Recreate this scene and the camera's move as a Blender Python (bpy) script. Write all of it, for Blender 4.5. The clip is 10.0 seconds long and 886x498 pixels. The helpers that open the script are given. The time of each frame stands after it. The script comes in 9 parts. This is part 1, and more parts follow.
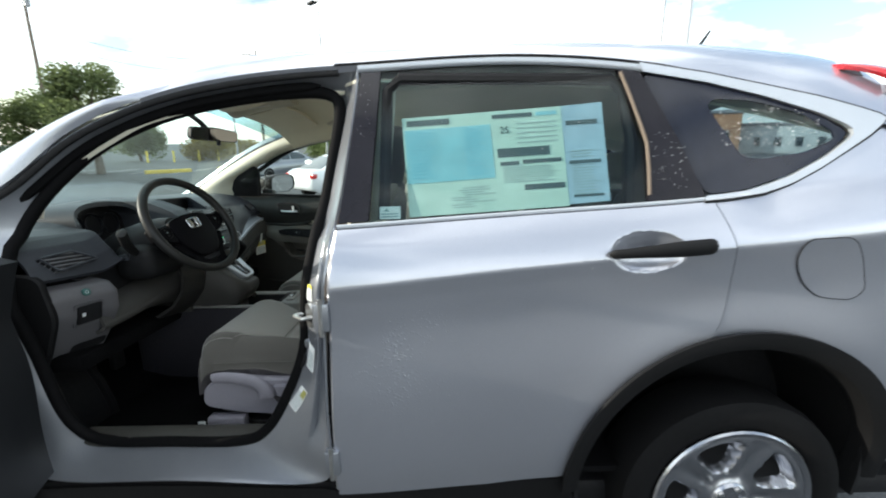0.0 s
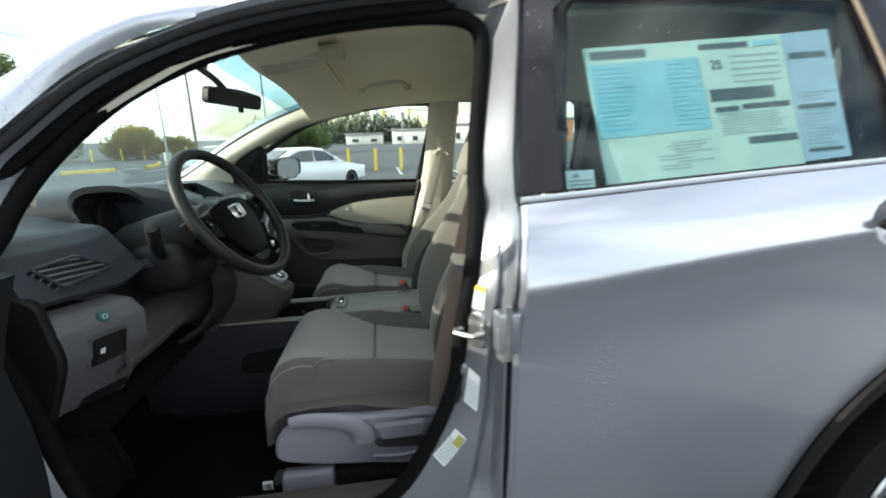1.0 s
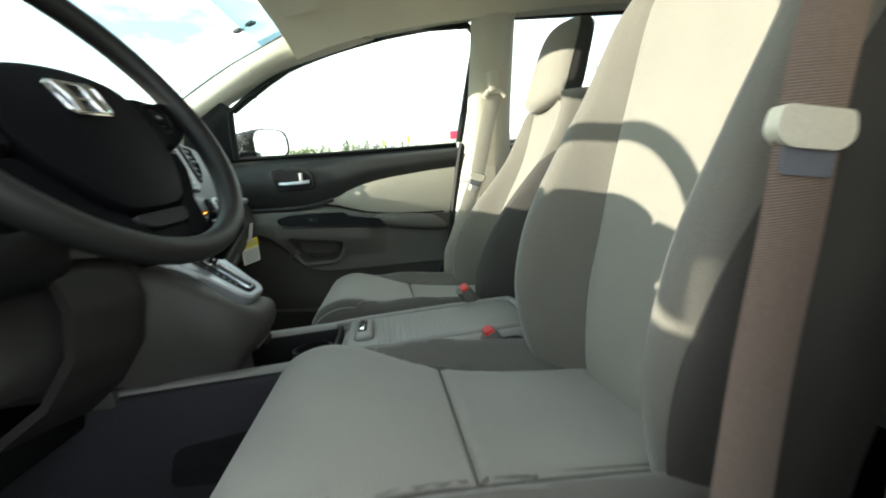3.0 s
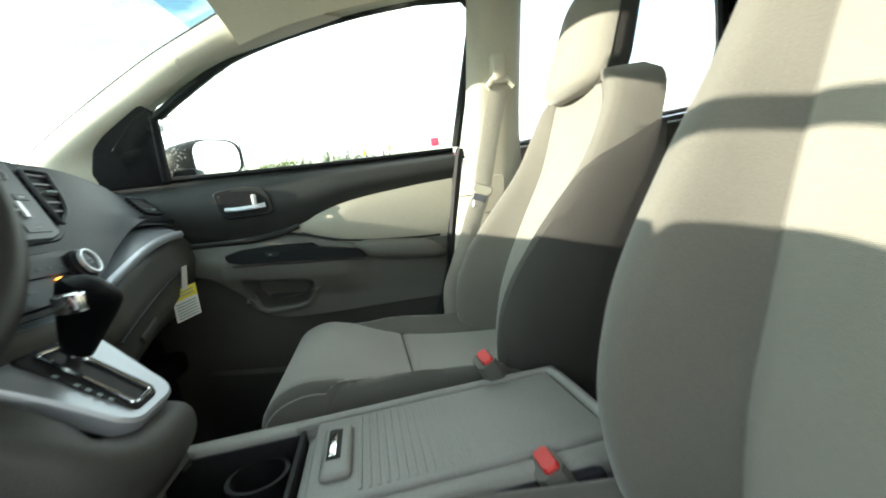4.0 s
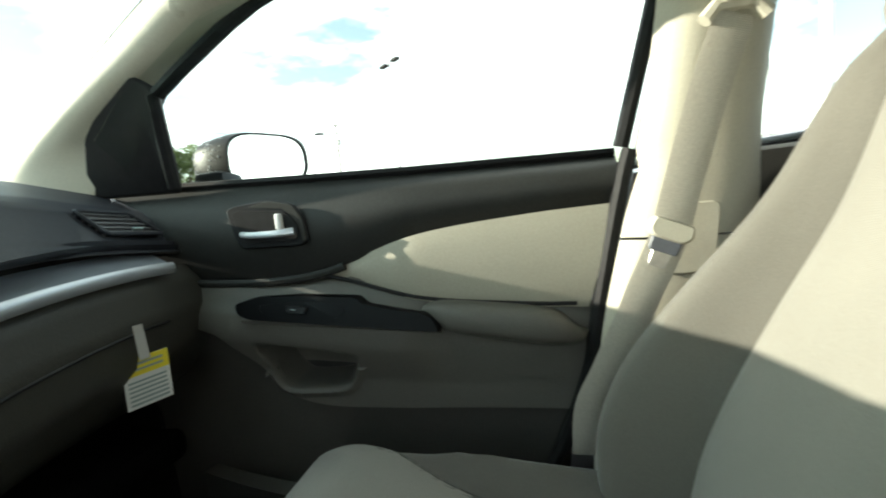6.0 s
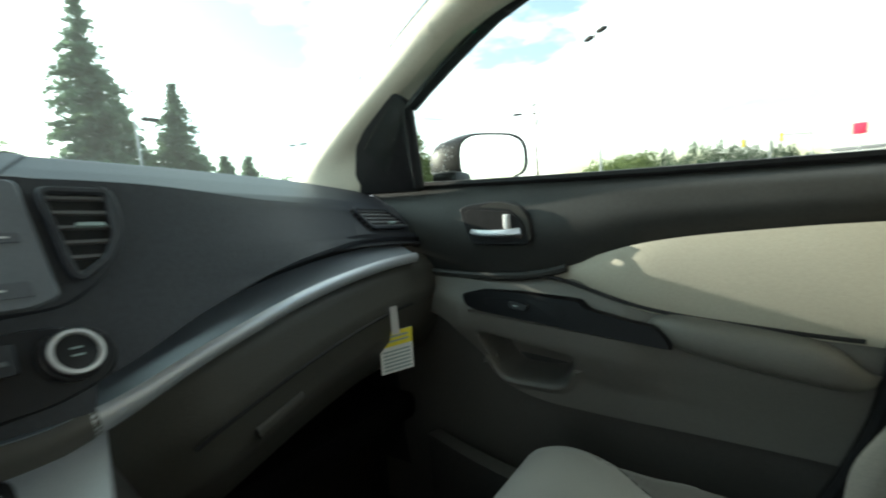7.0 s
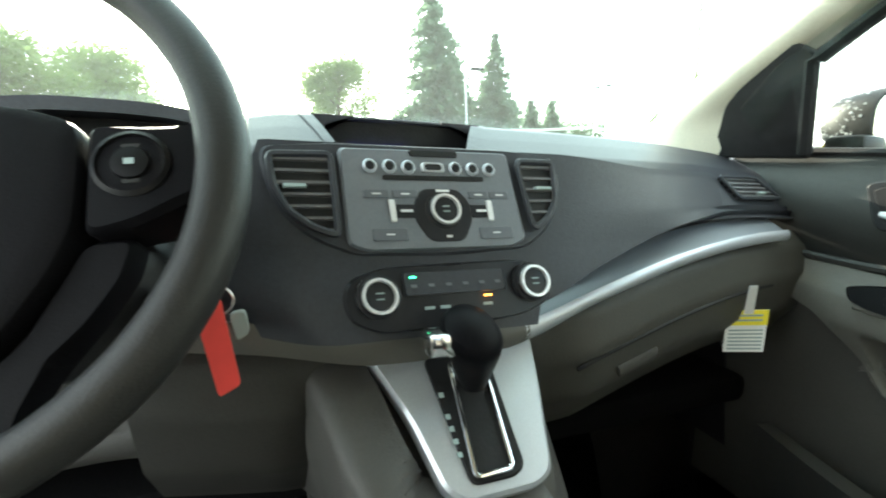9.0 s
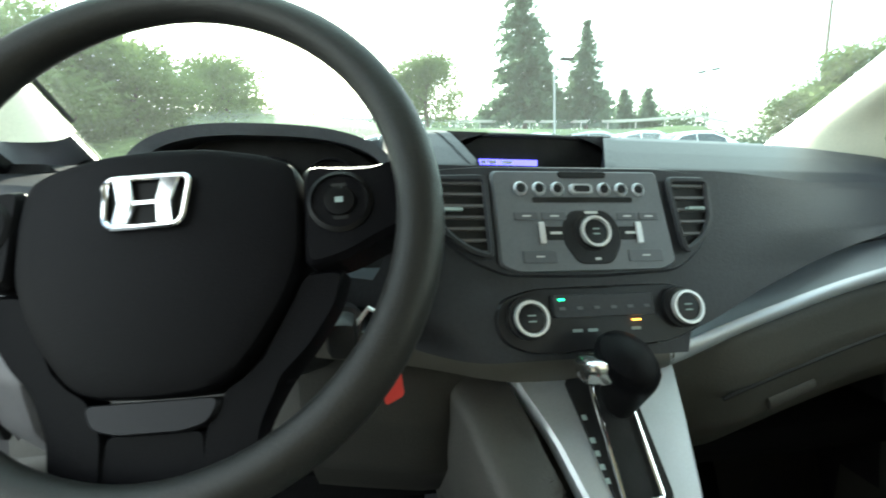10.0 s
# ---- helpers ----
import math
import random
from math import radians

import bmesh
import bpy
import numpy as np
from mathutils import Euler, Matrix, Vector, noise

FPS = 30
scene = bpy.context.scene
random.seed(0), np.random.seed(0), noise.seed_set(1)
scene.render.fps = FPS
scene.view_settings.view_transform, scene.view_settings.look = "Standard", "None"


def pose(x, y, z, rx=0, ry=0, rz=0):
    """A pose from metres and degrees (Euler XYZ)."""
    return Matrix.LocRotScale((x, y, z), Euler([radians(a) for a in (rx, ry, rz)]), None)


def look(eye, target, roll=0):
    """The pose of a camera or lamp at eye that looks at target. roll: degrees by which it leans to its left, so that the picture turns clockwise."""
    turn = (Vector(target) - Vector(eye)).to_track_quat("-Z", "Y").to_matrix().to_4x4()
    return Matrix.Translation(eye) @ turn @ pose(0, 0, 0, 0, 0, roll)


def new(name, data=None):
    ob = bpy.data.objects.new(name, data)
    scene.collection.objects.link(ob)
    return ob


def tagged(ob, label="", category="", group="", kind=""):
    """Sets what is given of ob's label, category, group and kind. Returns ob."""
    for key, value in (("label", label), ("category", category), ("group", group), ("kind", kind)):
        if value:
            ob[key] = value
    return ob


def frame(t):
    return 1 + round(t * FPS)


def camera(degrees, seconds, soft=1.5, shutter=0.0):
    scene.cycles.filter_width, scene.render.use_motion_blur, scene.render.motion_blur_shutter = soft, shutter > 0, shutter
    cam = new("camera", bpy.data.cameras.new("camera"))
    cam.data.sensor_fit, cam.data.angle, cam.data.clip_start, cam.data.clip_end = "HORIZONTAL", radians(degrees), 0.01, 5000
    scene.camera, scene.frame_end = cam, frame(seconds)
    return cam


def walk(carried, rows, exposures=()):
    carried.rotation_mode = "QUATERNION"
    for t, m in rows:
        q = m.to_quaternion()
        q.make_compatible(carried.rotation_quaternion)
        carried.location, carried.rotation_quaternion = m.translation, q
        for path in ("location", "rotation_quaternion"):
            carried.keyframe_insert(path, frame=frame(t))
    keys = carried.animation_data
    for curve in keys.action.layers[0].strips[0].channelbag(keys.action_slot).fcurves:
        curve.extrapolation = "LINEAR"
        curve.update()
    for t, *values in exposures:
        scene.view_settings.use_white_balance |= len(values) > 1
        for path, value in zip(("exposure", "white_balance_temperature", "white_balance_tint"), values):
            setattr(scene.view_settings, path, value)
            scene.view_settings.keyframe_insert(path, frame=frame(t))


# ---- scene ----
cam = camera(89.8, 10.0, 1.9, 0.4)
PATH = [
    (0, (0.254, -1.959, 1.426), (0.285, -0.016, 0.955), -0.4),
    (0.5, (-0.029, -1.779, 1.395), (0.173, 0.148, 0.898), -0.5),
    (1, (-0.248, -1.587, 1.33), (0.023, 0.331, 0.83), -1.3),
    (1.5, (-0.392, -1.428, 1.201), (-0.056, 0.488, 0.736), -2.1),
    (2, (-0.43, -1.265, 1.077), (-0.152, 0.671, 0.657), -1.5),
    (2.2, (-0.429, -1.197, 1.051), (-0.157, 0.745, 0.659), -1.8),
    (3.3, (-0.321, -0.752, 1.051), (-0.041, 1.192, 0.67), -7.7),
    (3.5, (-0.33, -0.686, 1.056), (0.002, 1.252, 0.691), -7.7),
    (4, (-0.322, -0.531, 1.064), (-0.007, 1.409, 0.699), -8.1),
    (4.5, (-0.286, -0.377, 1.073), (-0.011, 1.585, 0.797), -6.9),
    (5, (-0.259, -0.225, 1.078), (-0.166, 1.74, 0.716), -5.0),
    (5.2, (-0.253, -0.169, 1.057), (-0.181, 1.804, 0.733), -4.3),
    (6.3, (-0.213, 0.009, 1.059), (-0.763, 1.921, 0.85), -5.1),
    (6.5, (-0.222, 0.006, 1.088), (-0.944, 1.853, 0.833), -4.3),
    (7, (-0.265, -0.032, 1.099), (-1.352, 1.63, 0.865), -4.8),
    (7.5, (-0.266, -0.068, 1.109), (-1.668, 1.331, 0.833), -4.1),
    (8, (-0.278, -0.101, 1.115), (-1.877, 1.066, 0.834), -3.0),
    (8.5, (-0.281, -0.131, 1.124), (-2.021, 0.798, 0.797), -3.2),
    (9, (-0.285, -0.16, 1.135), (-2.119, 0.533, 0.741), -2.2),
    (9.5, (-0.291, -0.186, 1.15), (-2.193, 0.32, 0.796), -3.2),
    (10, (-0.298, -0.222, 1.165), (-2.228, 0.117, 0.763), -3.0),
]
walk(cam, [(t, look(eye, target, roll)) for t, eye, target, roll in PATH], exposures=[(0, 0.70, 6450, 6), (1.0, 0.84, 6450, 5), (2.0, 1.10, 6600, 3), (3.5, 1.62, 6700, 2), (4.0, 1.72, 6700, 2), (4.5, 1.74, 6700, 2), (5.0, 1.62, 6750, 2), (6.5, 1.25, 6650, 0), (7.0, 1.25, 6550, 0), (7.5, 1.45, 6550, 0), (8.0, 2.15, 6650, 0), (8.5, 2.50, 6700, 0), (9.0, 2.62, 6750, 0), (9.5, 2.50, 6650, -2), (10.0, 2.12, 6550, -4)])

# ---------------------------------------------------------------- light
world = bpy.data.worlds.new("sky")
scene.world = world
world.use_nodes = True
SUN = Vector((-0.950, -0.115, 0.298)).normalized()
wn, wl = world.node_tree.nodes, world.node_tree.links
wn.clear()
sky = wn.new("ShaderNodeTexSky")
sky.sky_type, sky.sun_disc = "NISHITA", False
sky.sun_elevation = math.asin(SUN.z)
sky.sun_rotation = math.atan2(SUN.x, SUN.y)
coord = wn.new("ShaderNodeTexCoord")
stretch = wn.new("ShaderNodeMapping")
stretch.inputs["Scale"].default_value = (1.0, 1.0, 2.6)
cloud = wn.new("ShaderNodeTexNoise")
cloud.inputs["Scale"].default_value = 2.3
cloud.inputs["Detail"].default_value = 6.0
cloud.inputs["Roughness"].default_value = 0.58
ramp = wn.new("ShaderNodeValToRGB")
ramp.color_ramp.elements[0].color = (0.06, 0.06, 0.06, 1)
ramp.color_ramp.elements[0].position, ramp.color_ramp.elements[1].position = 0.42, 0.64
blend = wn.new("ShaderNodeMix")
blend.data_type = "RGBA"
blend.inputs["B"].default_value = (13.0, 13.2, 13.4, 1)
sky_out = wn.new("ShaderNodeBackground")
sky_out.inputs["Strength"].default_value = 0.15
wout = wn.new("ShaderNodeOutputWorld")
wl.new(coord.outputs["Generated"], stretch.inputs["Vector"])
wl.new(stretch.outputs["Vector"], cloud.inputs["Vector"])
wl.new(cloud.outputs["Fac"], ramp.inputs["Fac"])
wl.new(ramp.outputs["Color"], blend.inputs["Factor"])
wl.new(sky.outputs["Color"], blend.inputs["A"])
wl.new(blend.outputs["Result"], sky_out.inputs["Color"])
wl.new(sky_out.outputs["Background"], wout.inputs["Surface"])
sun_data = bpy.data.lights.new("sun", "SUN")
sun_data.energy, sun_data.angle, sun_data.color = 4.3, radians(0.55), (1.0, 0.93, 0.82)
sun = new("sun", sun_data)
sun.matrix_basis = look(SUN * 60, (0, 0, 0))


# ---------------------------------------------------------------- materials
def mat(name, colour, rough=0.5, metal=0.0, grain=None, bump=None, coat=0.0, wear=None, sheen=0.0, spec=0.5, each=0.0):
    """grain: (scale, amount) of colour variation; wear: a second, larger one; bump: (scale, height in metres)."""
    m = bpy.data.materials.new(name)
    m.use_nodes = True
    n, l = m.node_tree.nodes, m.node_tree.links
    b = n["Principled BSDF"]
    b.inputs["Base Color"].default_value = (*colour, 1)
    b.inputs["Roughness"].default_value = rough
    b.inputs["Metallic"].default_value = metal
    b.inputs["Coat Weight"].default_value = coat
    b.inputs["Coat Roughness"].default_value = 0.04
    b.inputs["Sheen Weight"].default_value = sheen
    b.inputs["Specular IOR Level"].default_value = spec
    tc = n.new("ShaderNodeTexCoord")
    last = None
    for k, pair in enumerate((grain, wear)):
        if not pair:
            continue
        tex = n.new("ShaderNodeTexNoise")
        tex.inputs["Scale"].default_value, tex.inputs["Detail"].default_value = pair[0], 5
        l.new(tc.outputs["Object"], tex.inputs["Vector"])
        rng = n.new("ShaderNodeMapRange")
        rng.inputs["From Min"].default_value, rng.inputs["From Max"].default_value = 0.3, 0.7
        rng.inputs["To Min"].default_value, rng.inputs["To Max"].default_value = 1 - pair[1], 1 + pair[1]
        l.new(tex.outputs["Fac"], rng.inputs["Value"])
        if last:
            mul = n.new("ShaderNodeMath")
            mul.operation = "MULTIPLY"
            l.new(last, mul.inputs[0]), l.new(rng.outputs["Result"], mul.inputs[1])
            last = mul.outputs["Value"]
        else:
            last = rng.outputs["Result"]
    if each:
        info = n.new("ShaderNodeObjectInfo")
        rng = n.new("ShaderNodeMapRange")
        rng.inputs["To Min"].default_value, rng.inputs["To Max"].default_value = 1 - each, 1 + each
        l.new(info.outputs["Random"], rng.inputs["Value"])
        if last:
            mul = n.new("ShaderNodeMath")
            mul.operation = "MULTIPLY"
            l.new(last, mul.inputs[0]), l.new(rng.outputs["Result"], mul.inputs[1])
            last = mul.outputs["Value"]
        else:
            last = rng.outputs["Result"]
    if last:
        tint = n.new("ShaderNodeVectorMath")
        tint.operation = "SCALE"
        tint.inputs[0].default_value = colour
        l.new(last, tint.inputs["Scale"])
        l.new(tint.outputs["Vector"], b.inputs["Base Color"])
    if bump:
        tex = n.new("ShaderNodeTexNoise")
        tex.inputs["Scale"].default_value, tex.inputs["Detail"].default_value = bump[0], 4
        l.new(tc.outputs["Object"], tex.inputs["Vector"])
        bp = n.new("ShaderNodeBump")
        bp.inputs["Strength"].default_value, bp.inputs["Distance"].default_value = 1.0, bump[1]
        l.new(tex.outputs["Fac"], bp.inputs["Height"])
        l.new(bp.outputs["Normal"], b.inputs["Normal"])
    return m


def beaded(m, scale=130, amount=0.35, height=0.0016):
    """Adds scattered rain beads to a surface as relief."""
    n, l = m.node_tree.nodes, m.node_tree.links
    b = n["Principled BSDF"]
    tc = n.new("ShaderNodeTexCoord")
    vor = n.new("ShaderNodeTexVoronoi")
    vor.inputs["Scale"].default_value = scale
    l.new(tc.outputs["Object"], vor.inputs["Vector"])
    where = n.new("ShaderNodeTexNoise")
    where.inputs["Scale"].default_value, where.inputs["Detail"].default_value = 3.5, 3
    l.new(tc.outputs["Object"], where.inputs["Vector"])
    size = n.new("ShaderNodeMapRange")
    size.inputs["From Min"].default_value, size.inputs["From Max"].default_value = 0.45, 0.75
    size.inputs["To Min"].default_value, size.inputs["To Max"].default_value = 0.0, amount
    l.new(where.outputs["Fac"], size.inputs["Value"])
    gap = n.new("ShaderNodeMath")
    gap.operation, gap.use_clamp = "SUBTRACT", True
    l.new(size.outputs["Result"], gap.inputs[0]), l.new(vor.outputs["Distance"], gap.inputs[1])
    bp = n.new("ShaderNodeBump")
    bp.inputs["Distance"].default_value = height
    l.new(gap.outputs["Value"], bp.inputs["Height"])
    if b.inputs["Normal"].is_linked:
        l.new(b.inputs["Normal"].links[0].from_socket, bp.inputs["Normal"])
    l.new(bp.outputs["Normal"], b.inputs["Normal"])
    l.new(bp.outputs["Normal"], b.inputs["Coat Normal"])
    return m


def weave(m, axis, freq, height):
    """Adds woven ribs across the given axis to a cloth, on top of its grain."""
    n, l = m.node_tree.nodes, m.node_tree.links
    b = n["Principled BSDF"]
    tc = n.new("ShaderNodeTexCoord")
    wave = n.new("ShaderNodeTexWave")
    wave.wave_type, wave.bands_direction = "BANDS", axis
    wave.inputs["Scale"].default_value, wave.inputs["Distortion"].default_value = freq, 0.6
    wave.inputs["Detail"].default_value, wave.inputs["Detail Scale"].default_value = 2, 3
    l.new(tc.outputs["Object"], wave.inputs["Vector"])
    bp = n.new("ShaderNodeBump")
    bp.inputs["Distance"].default_value = height
    l.new(wave.outputs["Fac"], bp.inputs["Height"])
    if b.inputs["Normal"].is_linked:
        l.new(b.inputs["Normal"].links[0].from_socket, bp.inputs["Normal"])
    l.new(bp.outputs["Normal"], b.inputs["Normal"])
    return m


def glass(name, tint=(1, 1, 1), clear=0.93, drops=0.0, haze=0.0):
    """Thin pane: lets light straight through, with a mirror-like gloss on top; drops: how much of it is speckled with
    rain; the last one: a thin scattering film that stands in for veiling glare.
    """
    m = bpy.data.materials.new(name)
    m.use_nodes = True
    n, l = m.node_tree.nodes, m.node_tree.links
    n.clear()
    out = n.new("ShaderNodeOutputMaterial")
    see = n.new("ShaderNodeBsdfTransparent")
    see.inputs["Color"].default_value = (*(c * clear for c in tint), 1)
    gloss = n.new("ShaderNodeBsdfGlossy")
    gloss.inputs["Roughness"].default_value = 0.02
    facing = n.new("ShaderNodeLayerWeight")
    facing.inputs["Blend"].default_value = 0.5
    power = n.new("ShaderNodeMath")
    power.operation = "POWER"
    power.inputs[1].default_value = 4.0
    l.new(facing.outputs["Facing"], power.inputs[0])
    edge = n.new("ShaderNodeMapRange")
    edge.inputs["To Min"].default_value, edge.inputs["To Max"].default_value = 0.025, 0.45
    l.new(power.outputs["Value"], edge.inputs["Value"])
    mix = n.new("ShaderNodeMixShader")
    l.new(edge.outputs["Result"], mix.inputs["Fac"])
    l.new(see.outputs["BSDF"], mix.inputs[1]), l.new(gloss.outputs["BSDF"], mix.inputs[2])
    last = mix.outputs["Shader"]
    if drops:
        tc = n.new("ShaderNodeTexCoord")
        vor = n.new("ShaderNodeTexVoronoi")
        vor.inputs["Scale"].default_value = 95
        l.new(tc.outputs["Object"], vor.inputs["Vector"])
        where = n.new("ShaderNodeTexNoise")
        where.inputs["Scale"].default_value = 6
        l.new(tc.outputs["Object"], where.inputs["Vector"])
        lim = n.new("ShaderNodeMath")
        lim.operation = "MULTIPLY"
        lim.inputs[1].default_value = 0.36 * drops
        l.new(where.outputs["Fac"], lim.inputs[0])
        hit = n.new("ShaderNodeMath")
        hit.operation = "LESS_THAN"
        l.new(vor.outputs["Distance"], hit.inputs[0]), l.new(lim.outputs["Value"], hit.inputs[1])
        wet = n.new("ShaderNodeBsdfRefraction")
        wet.inputs["IOR"].default_value, wet.inputs["Roughness"].default_value = 1.2, 0.15
        mix2 = n.new("ShaderNodeMixShader")
        l.new(hit.outputs["Value"], mix2.inputs["Fac"])
        l.new(last, mix2.inputs[1]), l.new(wet.outputs["BSDF"], mix2.inputs[2])
        last = mix2.outputs["Shader"]
    if haze:
        film = n.new("ShaderNodeBsdfTranslucent")
        film.inputs["Color"].default_value = (0.90, 0.92, 0.90, 1)
        mix3 = n.new("ShaderNodeMixShader")
        mix3.inputs["Fac"].default_value = haze
        l.new(last, mix3.inputs[1]), l.new(film.outputs["BSDF"], mix3.inputs[2])
        last = mix3.outputs["Shader"]
    l.new(last, out.inputs["Surface"])
    return m


def lit(name, colour, strength):
    m = mat(name, colour, 0.4)
    b = m.node_tree.nodes["Principled BSDF"]
    b.inputs["Emission Color"].default_value = (*colour, 1)
    b.inputs["Emission Strength"].default_value = strength
    return m


PAINT = beaded(mat("silver paint", (0.46, 0.475, 0.530), 0.29, 0.78, grain=(900, 0.10), wear=(2.2, 0.03), coat=1.0, bump=(700, 0.00002)), 120, 0.42, 0.0022)
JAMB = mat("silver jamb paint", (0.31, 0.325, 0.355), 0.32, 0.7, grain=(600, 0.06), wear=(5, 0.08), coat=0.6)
LOWCON = mat("dark violet-grey plastic", (0.028, 0.027, 0.033), 0.6, grain=(200, 0.1), wear=(5, 0.12), bump=(420, 0.0004), spec=0.3)
RUBBER = mat("black rubber", (0.012, 0.012, 0.013), 0.55, grain=(60, 0.2), bump=(300, 0.0004), spec=0.22)
SEALBLACK = mat("matt black seal rubber", (0.004, 0.004, 0.0045), 0.75, grain=(80, 0.15), spec=0.1)
CLAD = mat("black unpainted plastic", (0.006, 0.006, 0.0065), 0.62, grain=(80, 0.15), wear=(4, 0.2), bump=(500, 0.0003), spec=0.22)
GLOSSBLACK = beaded(mat("gloss black applique", (0.009, 0.008, 0.012), 0.24, grain=(30, 0.1), wear=(6, 0.15), coat=0.12, spec=0.25), 90, 0.34, 0.003)
CHROME = mat("chrome", (0.82, 0.83, 0.85), 0.12, 1.0, grain=(40, 0.04))
SATIN = mat("satin silver plastic", (0.50, 0.53, 0.57), 0.38, 0.55, grain=(500, 0.04), wear=(7, 0.04))
RING = mat("bright dial ring", (0.72, 0.73, 0.75), 0.32, 0.5, grain=(200, 0.05))
STRIPM = mat("blue-grey satin strip", (0.20, 0.225, 0.255), 0.36, 0.45, grain=(500, 0.04), wear=(7, 0.05))
BANDM = mat("warm grey band", (0.085, 0.082, 0.074), 0.42, grain=(400, 0.05), wear=(6, 0.06))
SLAT = mat("grey vent slats", (0.10, 0.10, 0.105), 0.4, grain=(220, 0.06))
DASH = mat("charcoal soft dashboard", (0.031, 0.034, 0.041), 0.48, grain=(220, 0.12), wear=(5, 0.10), bump=(420, 0.0003), spec=0.3)
DARK = mat("black trim plastic", (0.014, 0.015, 0.017), 0.48, grain=(200, 0.12), wear=(6, 0.12), bump=(450, 0.0004), spec=0.22)
PIANO = mat("dark control panel", (0.020, 0.021, 0.024), 0.30, grain=(120, 0.08), spec=0.22)
CONS = mat("grey console plastic", (0.262, 0.257, 0.245), 0.5, grain=(260, 0.06), wear=(5, 0.06), bump=(420, 0.0005))
GREY = mat("grey trim plastic", (0.098, 0.096, 0.084), 0.55, grain=(260, 0.06), wear=(5, 0.06), bump=(420, 0.0005))
# Driver's lower pillar trim: beige with its shade mixed into the colour.
SHADEDCREAM = mat("beige lower trim browned by shade", (0.17, 0.145, 0.125), 0.6, grain=(260, 0.05), wear=(4, 0.06), bump=(380, 0.0004), spec=0.3)
CREAM = mat("beige trim plastic", (0.60, 0.57, 0.47), 0.55, grain=(260, 0.04), wear=(4, 0.04), bump=(380, 0.0004))
LINER = mat("woven beige headliner", (0.80, 0.755, 0.60), 0.9, grain=(500, 0.08), wear=(5, 0.05), bump=(700, 0.0005), sheen=0.2)
CLOTH = mat("grey-beige seat cloth", (0.235, 0.222, 0.190), 0.92, grain=(650, 0.10), wear=(7, 0.07), bump=(900, 0.0006), sheen=0.3)
KNIT = weave(mat("ribbed seat cloth", (0.255, 0.241, 0.206), 0.92, grain=(650, 0.10), wear=(7, 0.06), bump=(900, 0.0004), sheen=0.3), "Z", 240, 0.0005)
KNITX = weave(mat("ribbed cushion cloth", (0.250, 0.240, 0.215), 0.92, grain=(650, 0.10), wear=(7, 0.06), bump=(900, 0.0004), sheen=0.3), "X", 240, 0.0004)
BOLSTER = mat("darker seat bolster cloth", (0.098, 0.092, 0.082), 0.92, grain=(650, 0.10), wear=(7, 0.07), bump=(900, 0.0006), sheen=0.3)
SEAM = mat("seam thread", (0.10, 0.095, 0.085), 0.9)
BELT = weave(mat("beige seat belt webbing", (0.50, 0.47, 0.40), 0.7, grain=(300, 0.08)), "Z", 160, 0.0004)
LEATHER = mat("black airbag plastic", (0.0045, 0.0044, 0.0056), 0.52, grain=(300, 0.12), wear=(9, 0.12), bump=(700, 0.00022), spec=0.06)
RIMSKIN = mat("black worn rim skin", (0.013, 0.013, 0.0125), 0.50, grain=(300, 0.12), wear=(8, 0.15), bump=(650, 0.0003), spec=0.35)
SWITCHBLACK = mat("black switch plastic", (0.0042, 0.0042, 0.0048), 0.40, grain=(200, 0.1), spec=0.12)
RADIO = mat("blue-grey radio plastic", (0.125, 0.138, 0.156), 0.42, grain=(300, 0.06), wear=(20, 0.05))
RADIOKEY = mat("blue-grey radio keys", (0.088, 0.098, 0.112), 0.40, grain=(300, 0.06))
DOORGREY = mat("grey door plastic", (0.102, 0.099, 0.088), 0.55, grain=(260, 0.06), wear=(4, 0.08), bump=(420, 0.0005))
# The strong mottling stands in for soft light along the door top.
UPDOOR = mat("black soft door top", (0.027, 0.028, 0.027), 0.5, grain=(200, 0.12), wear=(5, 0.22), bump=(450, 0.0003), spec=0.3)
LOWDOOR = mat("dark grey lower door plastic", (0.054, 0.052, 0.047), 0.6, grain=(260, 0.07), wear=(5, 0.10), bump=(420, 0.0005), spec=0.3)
ALLOY = mat("polished wheel alloy", (0.42, 0.43, 0.46), 0.24, 0.95, grain=(60, 0.06), wear=(9, 0.08))
# Beige webbing again, darkened for the shade on the driver's pillar.
DRIVERBELT = weave(mat("shade-browned seat belt webbing", (0.185, 0.140, 0.115), 0.75, grain=(300, 0.08)), "Z", 160, 0.0004)
CARPET = mat("black carpet", (0.006, 0.006, 0.0065), 1.0, grain=(500, 0.4), wear=(6, 0.3), bump=(700, 0.003), spec=0.05)
TYRE = mat("tyre rubber", (0.0055, 0.0055, 0.006), 0.75, grain=(120, 0.15), wear=(6, 0.2), bump=(260, 0.0006), spec=0.14)
STEEL = mat("bare steel", (0.55, 0.55, 0.54), 0.28, 0.95, grain=(90, 0.15))
RED = mat("red plastic", (0.62, 0.03, 0.03), 0.4, grain=(80, 0.05))
REDTAG = mat("red paper tag", (0.75, 0.06, 0.05), 0.7, grain=(40, 0.08))
YELLOW = mat("yellow paper", (0.80, 0.68, 0.05), 0.7, grain=(40, 0.05))
PAPER = mat("white paper", (0.80, 0.81, 0.80), 0.7, grain=(25, 0.03))
MINT = mat("pale green sticker paper", (0.47, 0.60, 0.54), 0.6, grain=(20, 0.05))
CYAN = mat("light blue sticker print", (0.24, 0.50, 0.57), 0.6, grain=(20, 0.06))
